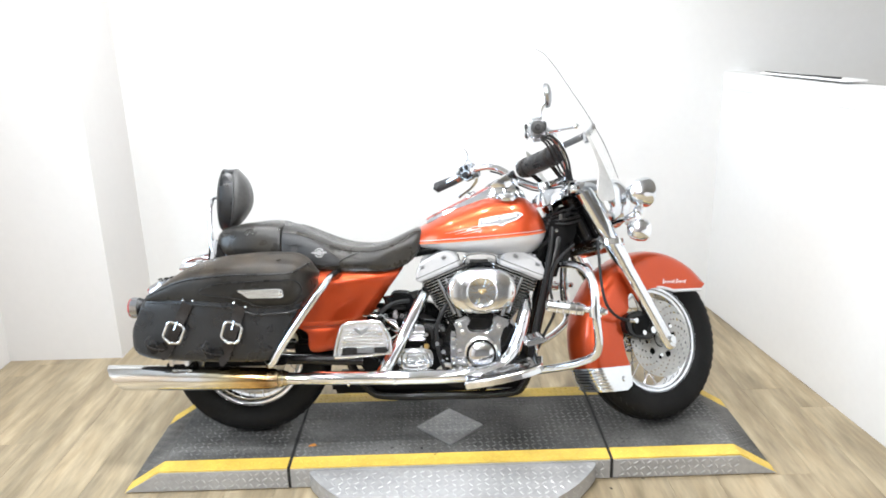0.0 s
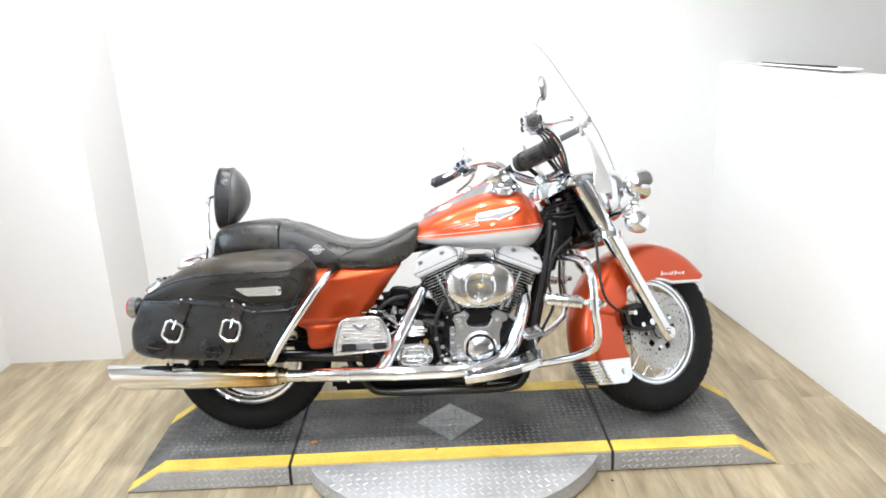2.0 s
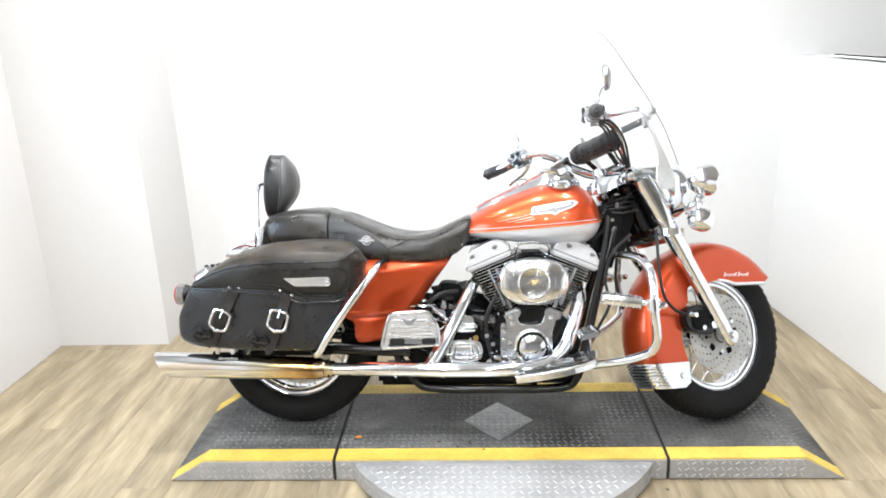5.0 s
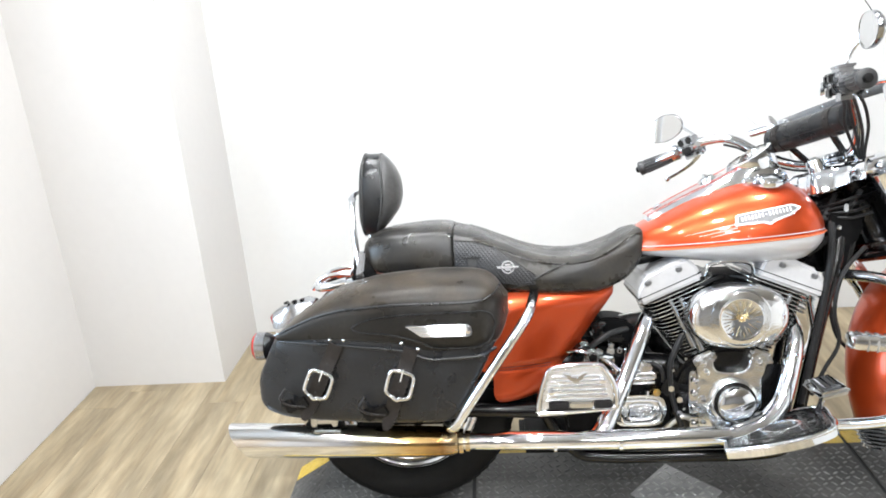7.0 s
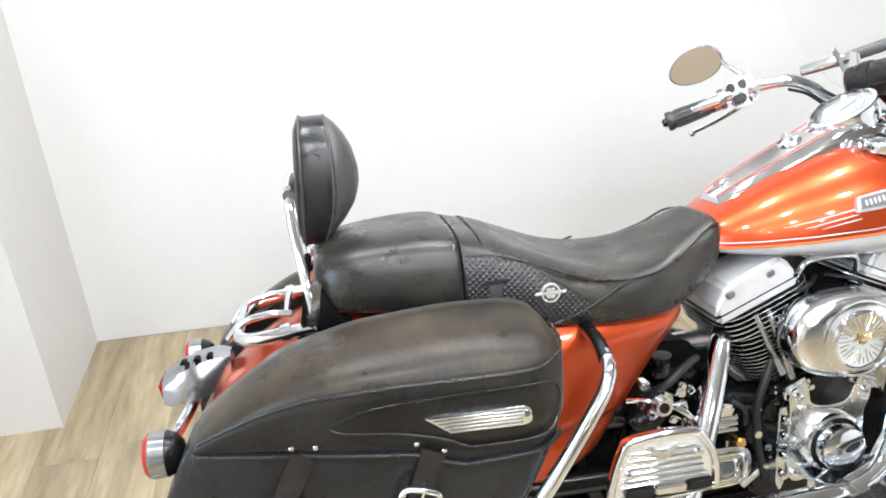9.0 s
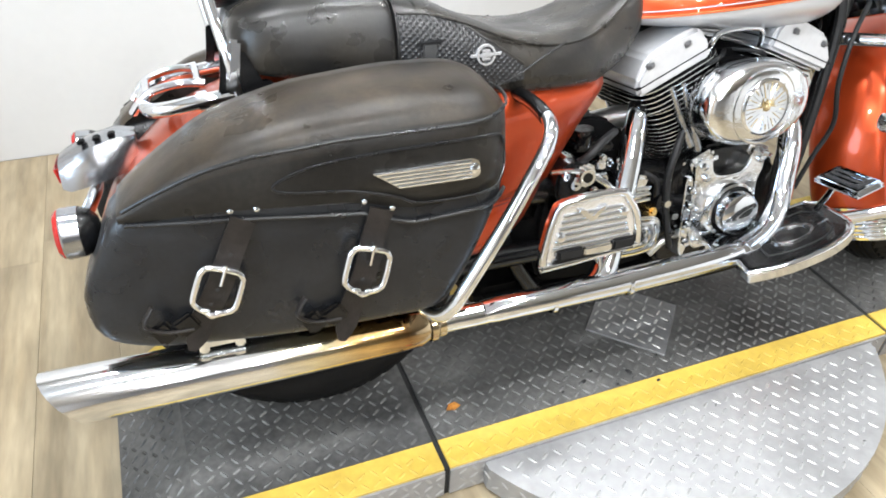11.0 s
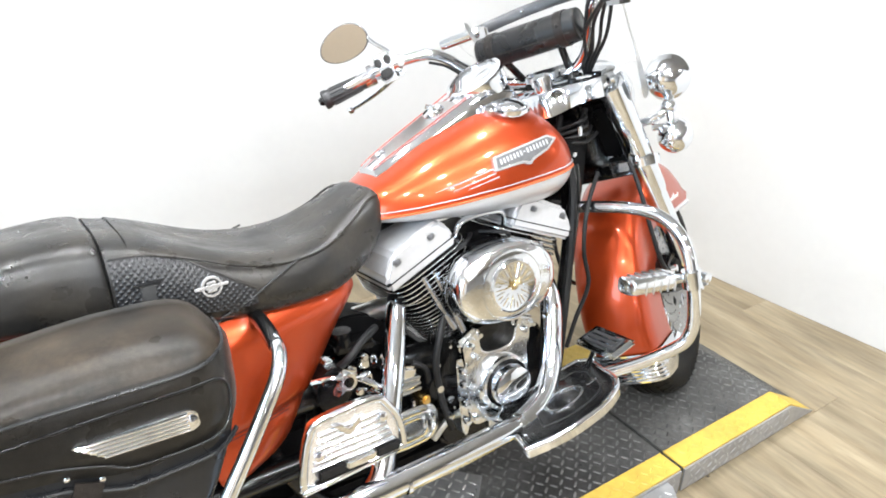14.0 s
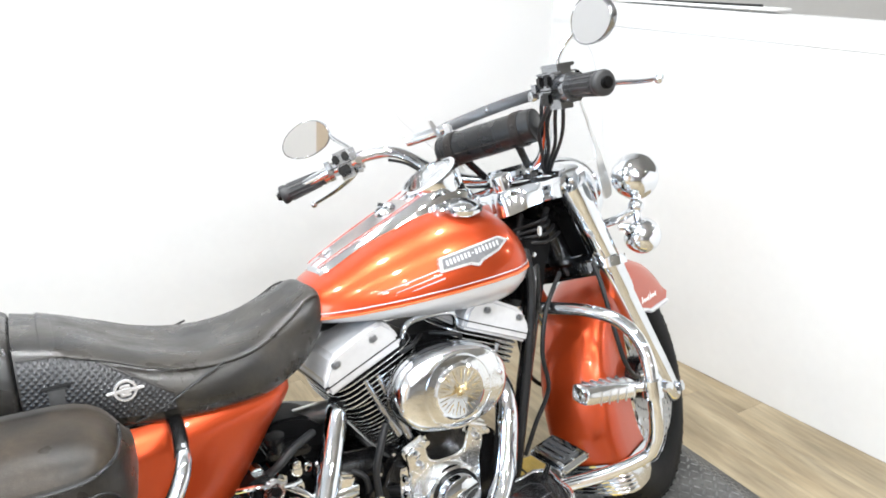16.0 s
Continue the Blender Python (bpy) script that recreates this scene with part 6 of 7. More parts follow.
part("frame", merge(
    sweep([(0.70, -0.040, 0.80), (0.665, -0.085, 0.68), (0.610, -0.100, 0.48), (0.565, -0.105, 0.28), (0.535, -0.105, 0.185), (0.47, -0.105, 0.150), (0.20, -0.105, 0.146), (0.02, -0.105, 0.150), (-0.06, -0.105, 0.175), (-0.14, -0.105, 0.30), (-0.20, -0.105, 0.55), (-0.22, -0.10, 0.66)], 0.017, 12),
    sweep([(0.70, 0.040, 0.80), (0.665, 0.085, 0.68), (0.610, 0.100, 0.48), (0.565, 0.105, 0.28), (0.535, 0.105, 0.185), (0.47, 0.105, 0.150), (0.20, 0.105, 0.146), (0.02, 0.105, 0.150), (-0.06, 0.105, 0.175), (-0.14, 0.105, 0.30), (-0.20, 0.105, 0.55), (-0.22, 0.10, 0.66)], 0.017, 12),
    rod((0.72, 0, 0.80), (0.10, 0, 0.70), 0.026), rod((0.10, -0.07, 0.69), (-0.50, -0.10, 0.66), 0.016), rod((0.10, 0.07, 0.69), (-0.50, 0.10, 0.66), 0.016)), BLACK, bike, "black tubular frame")
for s in (-1, 1):
    part("swing_arm", sweep([(-0.08, s * 0.125, 0.30), (-0.30, s * 0.135, 0.312), (RW.x, s * 0.120, RW.z)], 0.024, 12), BLACK, bike, "black swing arm")
    part("shock_absorber", rod((-0.50, s * 0.125, 0.34), (-0.42, s * 0.125, 0.62), 0.024), BLACK, bike, "black rear shock absorber")
bb = part("battery_box", rbox((-0.21, 0, 0.48), (0.18, 0.18, 0.17), 0.015), DARK, bike, "black box behind the side covers")
part("battery_tray", rbox((-0.20, 0, 0.335), (0.30, 0.20, 0.08), 0.015), DARK, bb)
part("transmission_top", rbox((0.04, 0, 0.445), (0.20, 0.15, 0.09), 0.02), DARK, bike, "black gearbox top")
part("transmission", rbox((0.02, -0.02, 0.42), (0.16, 0.18, 0.10), 0.015), DARK, bike, "black gearbox")
part("crossover_pipe", sweep([(0.158, -0.070, 0.540), (0.135, -0.045, 0.532), (0.100, -0.020, 0.520), (0.060, 0.010, 0.508), (0.010, 0.040, 0.498)], [0.020, 0.023, 0.023, 0.022, 0.022], 18, 4), STEEL, bike, "dull steel exhaust crossover elbow")
part("starter_cover", slab(smooth_outline([(0.020, 0.470), (0.022, 0.530), (0.050, 0.545), (0.110, 0.535), (0.150, 0.500), (0.150, 0.460)], 3), -0.060, 0.040, 0.010), DARK, bike, "black cast cover behind the rear header")
part("oil_tank", merge(rod((-0.15, -0.075, 0.43), (-0.02, -0.075, 0.425), 0.048, 24), rod((-0.02, -0.075, 0.425), (-0.012, -0.075, 0.425), 0.040, 24)), BLACK, bike, "black cylinder behind the gearbox")
part("oil_spout", merge(rbox((0.045, -0.090, 0.500), (0.090, 0.060, 0.020), 0.006, Matrix.Rotation(radians(6), 4, "Y")), rod((0.025, -0.105, 0.505), (0.022, -0.108, 0.530), 0.016, 20), rod((0.022, -0.108, 0.530), (0.0215, -0.1085, 0.540), 0.020, 20)), BLACK, bike, "black oil filler with a round cap")
part("primary_case", slab(smooth_outline([(-0.060, 0.230), (-0.060, 0.420), (0.000, 0.480), (0.120, 0.490), (0.260, 0.450), (0.420, 0.440), (0.500, 0.380), (0.510, 0.260), (0.440, 0.190), (0.050, 0.185)], 3), 0.118, 0.190, 0.018, 3), BLACK, bike, "black drive case on the engine's far side")
part("kick_stand", sweep([(0.15, 0.12, 0.16), (0.12, 0.20, 0.10), (0.10, 0.285, -0.052)], 0.012, 10), CHROME, bike, "chrome kick stand on the deck")

# ---- engine ----
CRANK = Vector((0.376, 0, 0.304))
case = part("crankcase", merge(slab(smooth_outline([(0.205, 0.30), (0.235, 0.40), (0.300, 0.448), (0.376, 0.462), (0.455, 0.445), (0.525, 0.39), (0.545, 0.30), (0.52, 0.215), (0.44, 0.180), (0.28, 0.176), (0.215, 0.21)], 3), -0.118, 0.13, 0.012)), BLACK, bike, "black crankcase of the twin engine")
part("oil_pan", merge(rbox((0.10, 0, 0.185), (0.62, 0.20, 0.055), 0.016), rbox((0.48, 0, 0.19), (0.16, 0.19, 0.05), 0.012)), DARK, bike, "black oil pan")


def rounded(w, h, p=3.4, n=28):
    out = []
    for i in range(n):
        a = 2 * math.pi * i / n
        c, s = math.cos(a), math.sin(a)
        out.append((w * math.copysign(abs(c) ** (2 / p), c), h * math.copysign(abs(s) ** (2 / p), s)))
    return out


def plate_bm(w, h, z0, z1, p=3.4):
    o = rounded(w, h, p)
    return loft([[Vector((x * k, y * k, z)) for x, y in o] for k, z in ((0.985, z0), (1, z0 + 0.0006), (1, z1 - 0.0006), (0.985, z1))])


for lean_deg in (-22.5, 22.5):
    m = Matrix.Translation(CRANK) @ Matrix.Rotation(radians(lean_deg), 4, "Y")
    cyl = part("cylinder", moved(lathe([(0.058, 0.12), (0.058, 0.345)], (0, 0, 0), 28, Matrix.Rotation(radians(90), 4, "X")), m), BLACK, bike, "black finned engine cylinder")
    for i in range(13):
        z = 0.150 + i * 0.0112
        g = 0.068 + 0.024 * min(1, i / 9)
        fin = part("cooling_fin", moved(plate_bm(g * 1.04, g * 1.22, z, z + 0.0040), m), BLACK, cyl)
        part("fin_edge", moved(plate_bm(g * 1.04 + 0.0008, g * 1.22 + 0.0008, z + 0.0008, z + 0.0032), m), FIN, fin, "bare bright fin edge")
    hd = part("cylinder_head", moved(merge(plate_bm(0.062, 0.075, 0.295, 0.352), rbox((0, 0, 0.325), (0.10, 0.12, 0.05), 0.01)), m), BLACK, bike, "black finned cylinder head")
    for i in range(5):
        z = 0.298 + i * 0.0112
        fin = part("cooling_fin", moved(plate_bm(0.104, 0.118, z, z + 0.0044, 5), m), BLACK, hd)
        part("fin_edge", moved(plate_bm(0.1048, 0.1188, z + 0.0008, z + 0.0036, 5), m), FIN, fin, "bare bright fin edge")
    sgn = 1 if lean_deg > 0 else -1
    o = [(-0.112, 0.352), (-0.110, 0.386), (-0.072, 0.424), (0.010, 0.430), (0.052, 0.424), (0.068, 0.396), (0.070, 0.352)]
    o = [(sgn * a * -1 if sgn < 0 else -a, b) for a, b in o]
    rk = part("rocker_cover", moved(slab(o, -0.122, 0.122, 0.008, 3), m), SILVER, bike, "silver rocker cover")
    part("cover_joint", moved(slab([(sgn * -0.0715, 0.3715), (sgn * 0.1125, 0.3715), (sgn * 0.1125, 0.3735), (sgn * -0.0715, 0.3735)], -0.1235, 0.1235, 0), m), DARK, rk, sharp=0)
    for dx in (sgn * 0.070, sgn * -0.020):
        part("cover_bolt", moved(merge(rbox((dx, -0.120, 0.404), (0.020, 0.010, 0.015), 0.003), rbox((dx, -0.1255, 0.404), (0.010, 0.006, 0.008), 0.002)), m), FIELD, rk)
    # push-rod tubes on the camera's side of the engine
    for tx, tz, fx, fz in ((0.161, 0.602, 0.101, 0.470), (0.132, 0.606, 0.079, 0.458)):
        top, foot = Vector((0.376 + sgn * tx, -0.112, tz)), Vector((0.376 + sgn * fx, -0.120, fz))
        tube = part("push_rod_tube", merge(rod(foot, top, 0.0070, 14), rod(foot.lerp(top, 0.45), foot.lerp(top, 0.55), 0.0092, 14)), HOUSING, cyl, "chrome push-rod tube")
        part("tube_sleeve", rod(foot, foot.lerp(top, 0.28), 0.0100, 14), HOUSING, tube)
    part("tappet_block", rbox((0.376 + sgn * 0.074, -0.118, 0.436), (0.062, 0.050, 0.034), 0.008, Matrix.Rotation(radians(lean_deg), 4, "Y")), SATIN, case, "chrome tappet block")
    for dx in (-0.022, 0.022):
        part("tappet_bolt", rod((0.376 + sgn * 0.074 + dx, -0.140, 0.436 - sgn * dx * 0.4), (0.376 + sgn * 0.074 + dx, -0.150, 0.436 - sgn * dx * 0.4), 0.006, 6), CHROME, case)
    part("spark_lead", sweep([m @ Vector((sgn * -0.05, -0.10, 0.33)), m @ Vector((sgn * -0.085, -0.12, 0.34)), Vector((0.376, -0.07, 0.655))], 0.005, 8), RUBBER, hd)

cover = part("cam_cover", slab(smooth_outline([(0.282, 0.250), (0.279, 0.398), (0.277, 0.430), (0.296, 0.446), (0.318, 0.438), (0.324, 0.412), (0.345, 0.400), (0.395, 0.400), (0.412, 0.414), (0.420, 0.436), (0.440, 0.442), (0.458, 0.426), (0.455, 0.396), (0.446, 0.372), (0.446, 0.285), (0.422, 0.250), (0.340, 0.240)], 3), -0.150, -0.116, 0.008, 3), SATIN, case, "polished chrome cam cover")
CAP = (0.372, 0, 0.321)
part("cover_cap", lathe([(0.0640, -0.140), (0.0640, -0.160), (0.0620, -0.1660), (0.0570, -0.1680), (0.0550, -0.1640), (0.001, -0.1620)], CAP, 44), SATIN, case, "round chrome timing cover")
part("cap_recess", lathe([(0.0555, -0.1640), (0.0555, -0.1672), (0.0440, -0.1672), (0.0440, -0.1640)], CAP, 44, closed=True), BLACK, case, "black recess round the cap")
part("cap_face", lathe([(0.0490, -0.1640), (0.0485, -0.1880), (0.0465, -0.1935), (0.0410, -0.1965), (0.020, -0.1990), (0.001, -0.1998)], CAP, 44), CHROME, case, "polished cap face")
for i in range(4):
    a = radians(45 + 90 * i)
    part("cap_screw", lathe([(0.001, -0.1695), (0.0042, -0.1690), (0.0048, -0.1650)], (CAP[0] + 0.0595 * math.cos(a), 0, CAP[2] + 0.0595 * math.sin(a)), 10), STEEL, case)
part("bolt_strip", slab(smooth_outline([(0.258, 0.236), (0.258, 0.394), (0.268, 0.402), (0.277, 0.394), (0.277, 0.236)], 2), -0.146, -0.116, 0.004), CHROME, case, "narrow chrome bolt strip")
for x, z in ((0.2685, 0.258), (0.2685, 0.300), (0.2685, 0.345), (0.2685, 0.380), (0.292, 0.260), (0.294, 0.430), (0.441, 0.426), (0.424, 0.262), (0.302, 0.404), (0.292, 0.330)):
    part("cover_bolt", lathe([(0.001, -0.160), (0.0075, -0.158), (0.0085, -0.150)], (x, 0, z), 12), CHROME, case)
# air cleaner
AC = Vector((0.378, 0, 0.562))


def oval(k, y, dx=0.0):
    return [Vector((AC.x + x * k + dx, y, AC.z + z * k)) for x, z in rounded(0.131, 0.086, 2.25, 56)]


ac = part("air_cleaner", loft([oval(k, y) for k, y in ((0.92, -0.118), (0.97, -0.128), (1.0, -0.146), (1.0, -0.168), (0.99, -0.180), (0.965, -0.189), (0.925, -0.1955), (0.87, -0.1995), (0.80, -0.2020), (0.72, -0.2038), (0.58, -0.2058), (0.40, -0.2075), (0.2, -0.2085), (0.02, -0.2085))]), SATIN, bike, "oval chrome air cleaner with a gilt medallion", sharp=60)
part("rim_band", loft([oval(1.006, -0.146), oval(1.012, -0.150), oval(1.012, -0.158), oval(1.006, -0.162)], cap=False), CHROME, ac)
med = part("medallion", lathe([(0.058, -0.2050), (0.058, -0.2100), (0.054, -0.2123), (0.050, -0.2110), (0.001, -0.2120)], (AC.x, 0, AC.z), 48), CHROME, ac, "round chrome medallion")
part("face_ring", lathe([(0.0735, -0.2030), (0.0745, -0.2065), (0.0775, -0.2060), (0.0785, -0.2025)], (AC.x, 0, AC.z), 56, closed=True), CHROME, ac, "raised chrome ring")
rng = random.Random(3)
for i in range(30):
    a = 2 * math.pi * i / 30
    r0, r1 = 0.020 + 0.008 * (i % 3), 0.049
    part("medallion_ray", rod((AC.x + r0 * math.cos(a), -0.2117, AC.z + r0 * math.sin(a)), (AC.x + r1 * math.cos(a), -0.2115, AC.z + r1 * math.sin(a)), 0.0014, 6, 0.0008), PALEGOLD if i % 2 else CHROME, med)
gb = None
for i in range(26):
    a = 2 * math.pi * i / 26
    r0, r1 = 0.005, rng.uniform(0.008, 0.015)
    b = rod((AC.x + r0 * math.cos(a), -0.2135, AC.z + 0.004 + r0 * math.sin(a)), (AC.x + r1 * math.cos(a), -0.2125, AC.z + 0.004 + r1 * math.sin(a)), 0.0014, 6, 0.0007)
    gb = b if gb is None else blocks_add(gb, b)
for s in (-1, 1):
    for i in range(7):
        b = rod((AC.x + s * 0.008, -0.2135, AC.z + 0.002), (AC.x + s * (0.012 + 0.0018 * i), -0.2125, AC.z + 0.020 - 0.0035 * i), 0.0009, 6, 0.0005)
        gb = blocks_add(gb, b)
gb = blocks_add(gb, ball((AC.x, -0.2135, AC.z), (0.007, 0.003, 0.007), 14))
part("gilt_motif", gb, PALEGOLD, med, "gilt radiating motif")
part("breather_pipe", sweep([(0.318, -0.09, 0.640), (0.316, -0.100, 0.672), (0.330, -0.106, 0.694), (0.380, -0.108, 0.700), (0.430, -0.106, 0.694), (0.444, -0.100, 0.672), (0.442, -0.09, 0.640)], 0.0062, 12), CHROME, bike, "chrome bracket over the air cleaner")
part("carburettor", rbox((0.380, -0.02, 0.60), (0.12, 0.17, 0.12), 0.02), DARK, bike, "dark carburettor between the cylinders")
# gearbox, starter and covers
gear = part("gearbox", merge(slab(smooth_outline([(-0.08, 0.24), (-0.07, 0.40), (0.02, 0.44), (0.16, 0.43), (0.215, 0.38), (0.215, 0.24), (0.14, 0.205), (-0.02, 0.205)], 3), -0.110, 0.12, 0.012)), DARK, bike, "black gearbox")
part("gear_cover", slab(smooth_outline([(0.055, 0.272), (0.058, 0.325), (0.080, 0.345), (0.165, 0.345), (0.188, 0.325), (0.188, 0.285), (0.165, 0.262), (0.085, 0.260)], 3), -0.165, -0.105, 0.010), SATIN, gear, "chrome gearbox cover")
for k in (0.80, 0.52):
    part("gear_rib", sweep([(0.122 + (x - 0.122) * k, -0.1655, 0.303 + (z - 0.303) * k) for x, z in ((0.060, 0.275), (0.060, 0.325), (0.082, 0.343), (0.163, 0.343), (0.186, 0.325), (0.186, 0.285), (0.163, 0.264), (0.085, 0.262))], 0.0042, 8, 4, closed=True), CHROME, gear, "raised chrome rib")
top = part("gear_top", rbox((0.128, -0.125, 0.392), (0.086, 0.050, 0.044), 0.016), SATIN, gear, "chrome gearbox top cover")
for k in range(3):
    part("gear_rib", rod((0.095, -0.150, 0.379 + k * 0.013), (0.162, -0.150, 0.379 + k * 0.013), 0.0045, 10), CHROME, top)
for x, y, z, r in ((0.012, -0.150, 0.466, 0.020), (0.050, -0.140, 0.484, 0.011), (-0.016, -0.145, 0.440, 0.013), (0.074, -0.125, 0.466, 0.013), (0.046, -0.150, 0.444, 0.015), (0.024, -0.155, 0.424, 0.011), (-0.006, -0.150, 0.410, 0.010), (0.060, -0.150, 0.415, 0.012), (0.090, -0.145, 0.436, 0.010), (0.145, -0.140, 0.350, 0.008), (0.215, -0.140, 0.410, 0.008), (0.242, -0.140, 0.300, 0.008), (0.250, -0.135, 0.440, 0.009)):
    ft = part("fitting", merge(rod((x, -0.08, z), (x, y, z), r * 0.62, 14), rod((x, y + 0.012, z), (x, y, z), r * 0.78, 6), rod((x, y, z), (x, y - 0.006, z), r * 0.55, 16)), CHROME if r > 0.0105 else BLACK, gear, "hexagon fitting")
    part("port", rod((x, y - 0.0055, z), (x, y - 0.0068, z), r * 0.34, 12), BLACK if r > 0.012 else STEEL, ft)
rng = random.Random(21)
for k in range(16):
    x, z, y = rng.uniform(-0.045, 0.125), rng.uniform(0.375, 0.500), rng.uniform(-0.130, -0.112)
    w = rng.uniform(0.012, 0.026)
    if k % 3:
        part("bracket", rbox((x, y, z), (w, 0.03, w * rng.uniform(0.5, 1.2)), 0.003, Matrix.Rotation(rng.uniform(-0.6, 0.6), 4, "Y")), SATIN if k % 2 else BLACK, gear)
    else:
        part("pipe", sweep([(x, y, z), (x + rng.uniform(-0.03, 0.03), y - 0.018, z - 0.02), (x + rng.uniform(-0.05, 0.05), y, z - 0.05)], 0.0045, 8), CHROME if k % 2 else RUBBER, gear)
sq = part("socket_block", merge(rbox((-0.004, -0.152, 0.462), (0.040, 0.036, 0.042), 0.006, Matrix.Rotation(radians(24), 4, "Y")), rod((-0.004, -0.165, 0.462), (-0.004, -0.176, 0.462), 0.017, 20)), SATIN, gear, "square chrome fitting with a round socket")
part("socket", rod((-0.004, -0.1755, 0.462), (-0.004, -0.1772, 0.462), 0.0105, 18), BLACK, sq)
lb = part("linkage_block", slab(smooth_outline([(-0.062, 0.420), (-0.058, 0.470), (-0.030, 0.490), (0.006, 0.484), (0.016, 0.450), (0.002, 0.415), (-0.034, 0.404)], 3), -0.158, -0.105, 0.008), BLACK, gear, "black cast linkage block")
part("socket_bolt", lathe([(0.005, -0.164), (0.012, -0.164), (0.013, -0.152), (0.005, -0.152)], (-0.022, 0, 0.446), 16, closed=True), CHROME, lb)
part("socket_bolt", lathe([(0.003, -0.163), (0.008, -0.163), (0.009, -0.152), (0.003, -0.152)], (-0.044, 0, 0.466), 12, closed=True), CHROME, lb)
part("link_rod", sweep([(-0.070, -0.150, 0.475), (-0.030, -0.168, 0.478), (0.015, -0.165, 0.462), (0.050, -0.150, 0.455)], 0.0048, 8), CHROME, lb, "bent chrome link")
part("sensor", merge(rod((0.164, -0.12, 0.352), (0.166, -0.162, 0.354), 0.010, 18), rod((0.166, -0.162, 0.354), (0.1665, -0.168, 0.3545), 0.007, 6)), GOLD, gear, "gilt threaded sensor")
part("terminal_box", rbox((0.140, -0.135, 0.415), (0.034, 0.030, 0.036), 0.006, Matrix.Rotation(0.3, 4, "Y")), SATIN, gear, "chrome terminal cover")
part("oil_pipe", merge(sweep([(0.02, -0.15, 0.455), (0.055, -0.160, 0.430), (0.075, -0.155, 0.395), (0.070, -0.14, 0.36)], 0.007, 10), sweep([(0.09, -0.13, 0.47), (0.115, -0.15, 0.452), (0.13, -0.15, 0.43)], 0.006, 10)), CHROME, gear, "bent chrome oil pipe")
part("hose", merge(sweep([(-0.02, -0.13, 0.47), (0.01, -0.155, 0.50), (0.05, -0.14, 0.52), (0.10, -0.10, 0.52)], 0.008, 10), sweep([(0.16, -0.13, 0.43), (0.185, -0.14, 0.41), (0.19, -0.135, 0.36)], 0.006, 10)), RUBBER, gear, "black rubber hose")
part("starter", merge(rod((0.235, -0.075, 0.395), (0.130, -0.075, 0.405), 0.040, 24), rod((0.20, -0.10, 0.36), (0.205, -0.150, 0.362), 0.024, 20)), BLACK, gear, "black starter motor")
for x, z in ((0.206, 0.362), (0.228, 0.330), (0.226, 0.292)):
    part("bolt", rod((x, -0.12, z), (x, -0.158, z), 0.0085, 6), CHROME, gear)
part("rear_cam_hose", sweep([(0.245, -0.13, 0.505), (0.222, -0.145, 0.470), (0.205, -0.150, 0.42), (0.208, -0.150, 0.35), (0.222, -0.148, 0.285), (0.235, -0.14, 0.25)], 0.0075, 10), RUBBER, bike, "black rubber hose")
part("oil_line", sweep([(0.27, -0.12, 0.26), (0.24, -0.135, 0.275), (0.215, -0.135, 0.26), (0.19, -0.13, 0.235)], 0.008, 10), STEEL, bike)
part("oil_line", sweep([(0.235, -0.11, 0.352), (0.26, -0.13, 0.35), (0.28, -0.13, 0.34)], 0.011, 10), DARK, bike)
part("wire_loom", merge(sweep([(0.66, -0.07, 0.79), (0.645, -0.105, 0.70), (0.618, -0.118, 0.56), (0.585, -0.125, 0.42), (0.560, -0.125, 0.30)], 0.010, 8), sweep([(0.69, -0.02, 0.86), (0.65, -0.05, 0.80), (0.61, -0.06, 0.73)], 0.008, 8),
                         sweep([(0.745, -0.05, 0.87), (0.69, -0.07, 0.80), (0.64, -0.075, 0.735), (0.60, -0.06, 0.70)], 0.007, 8),
                         sweep([(0.74, 0.05, 0.86), (0.68, 0.03, 0.79), (0.63, 0.0, 0.74)], 0.009, 8)), RUBBER, bike, "black wiring and hoses at the neck")
gus = part("neck_gusset", slab([(0.652, 0.815), (0.700, 0.812), (0.716, 0.765), (0.700, 0.680), (0.672, 0.590), (0.650, 0.600), (0.642, 0.700)], -0.080, -0.058, 0.005), DARK, bike, "black frame gusset below the steering head")
part("gusset_bolt", lathe([(0.001, -0.086), (0.006, -0.085), (0.007, -0.078)], (0.674, 0, 0.775), 12), CHROME, gus)
part("neck_cover", slab([(0.632, 0.720), (0.640, 0.830), (0.700, 0.850), (0.745, 0.835), (0.765, 0.780), (0.740, 0.720), (0.690, 0.680)], -0.046, 0.046, 0.012), DARK, bike, "black cover at the steering head")
part("neck_harness", merge(*[sweep([(0.61, -0.03 + 0.02 * k, 0.775 + 0.012 * k), (0.66, -0.070 + 0.01 * k, 0.80 + 0.010 * k), (0.71, -0.085, 0.800 + 0.018 * k), (0.77, -0.06 + 0.02 * k, 0.81 + 0.015 * k)], 0.0042, 8) for k in range(4)]), RUBBER, bike, "bundle of black cables at the neck")
part("neck_clip", rbox((0.690, -0.088, 0.828), (0.012, 0.008, 0.022), 0.003), CHROME, bike, "small bright cable clip")
part("neck_cable", sweep([(0.74, -0.09, 0.72), (0.665, -0.13, 0.655), (0.640, -0.14, 0.56), (0.655, -0.135, 0.47), (0.62, -0.125, 0.39), (0.59, -0.12, 0.32)], 0.0055, 8), RUBBER, bike, "black control cable")

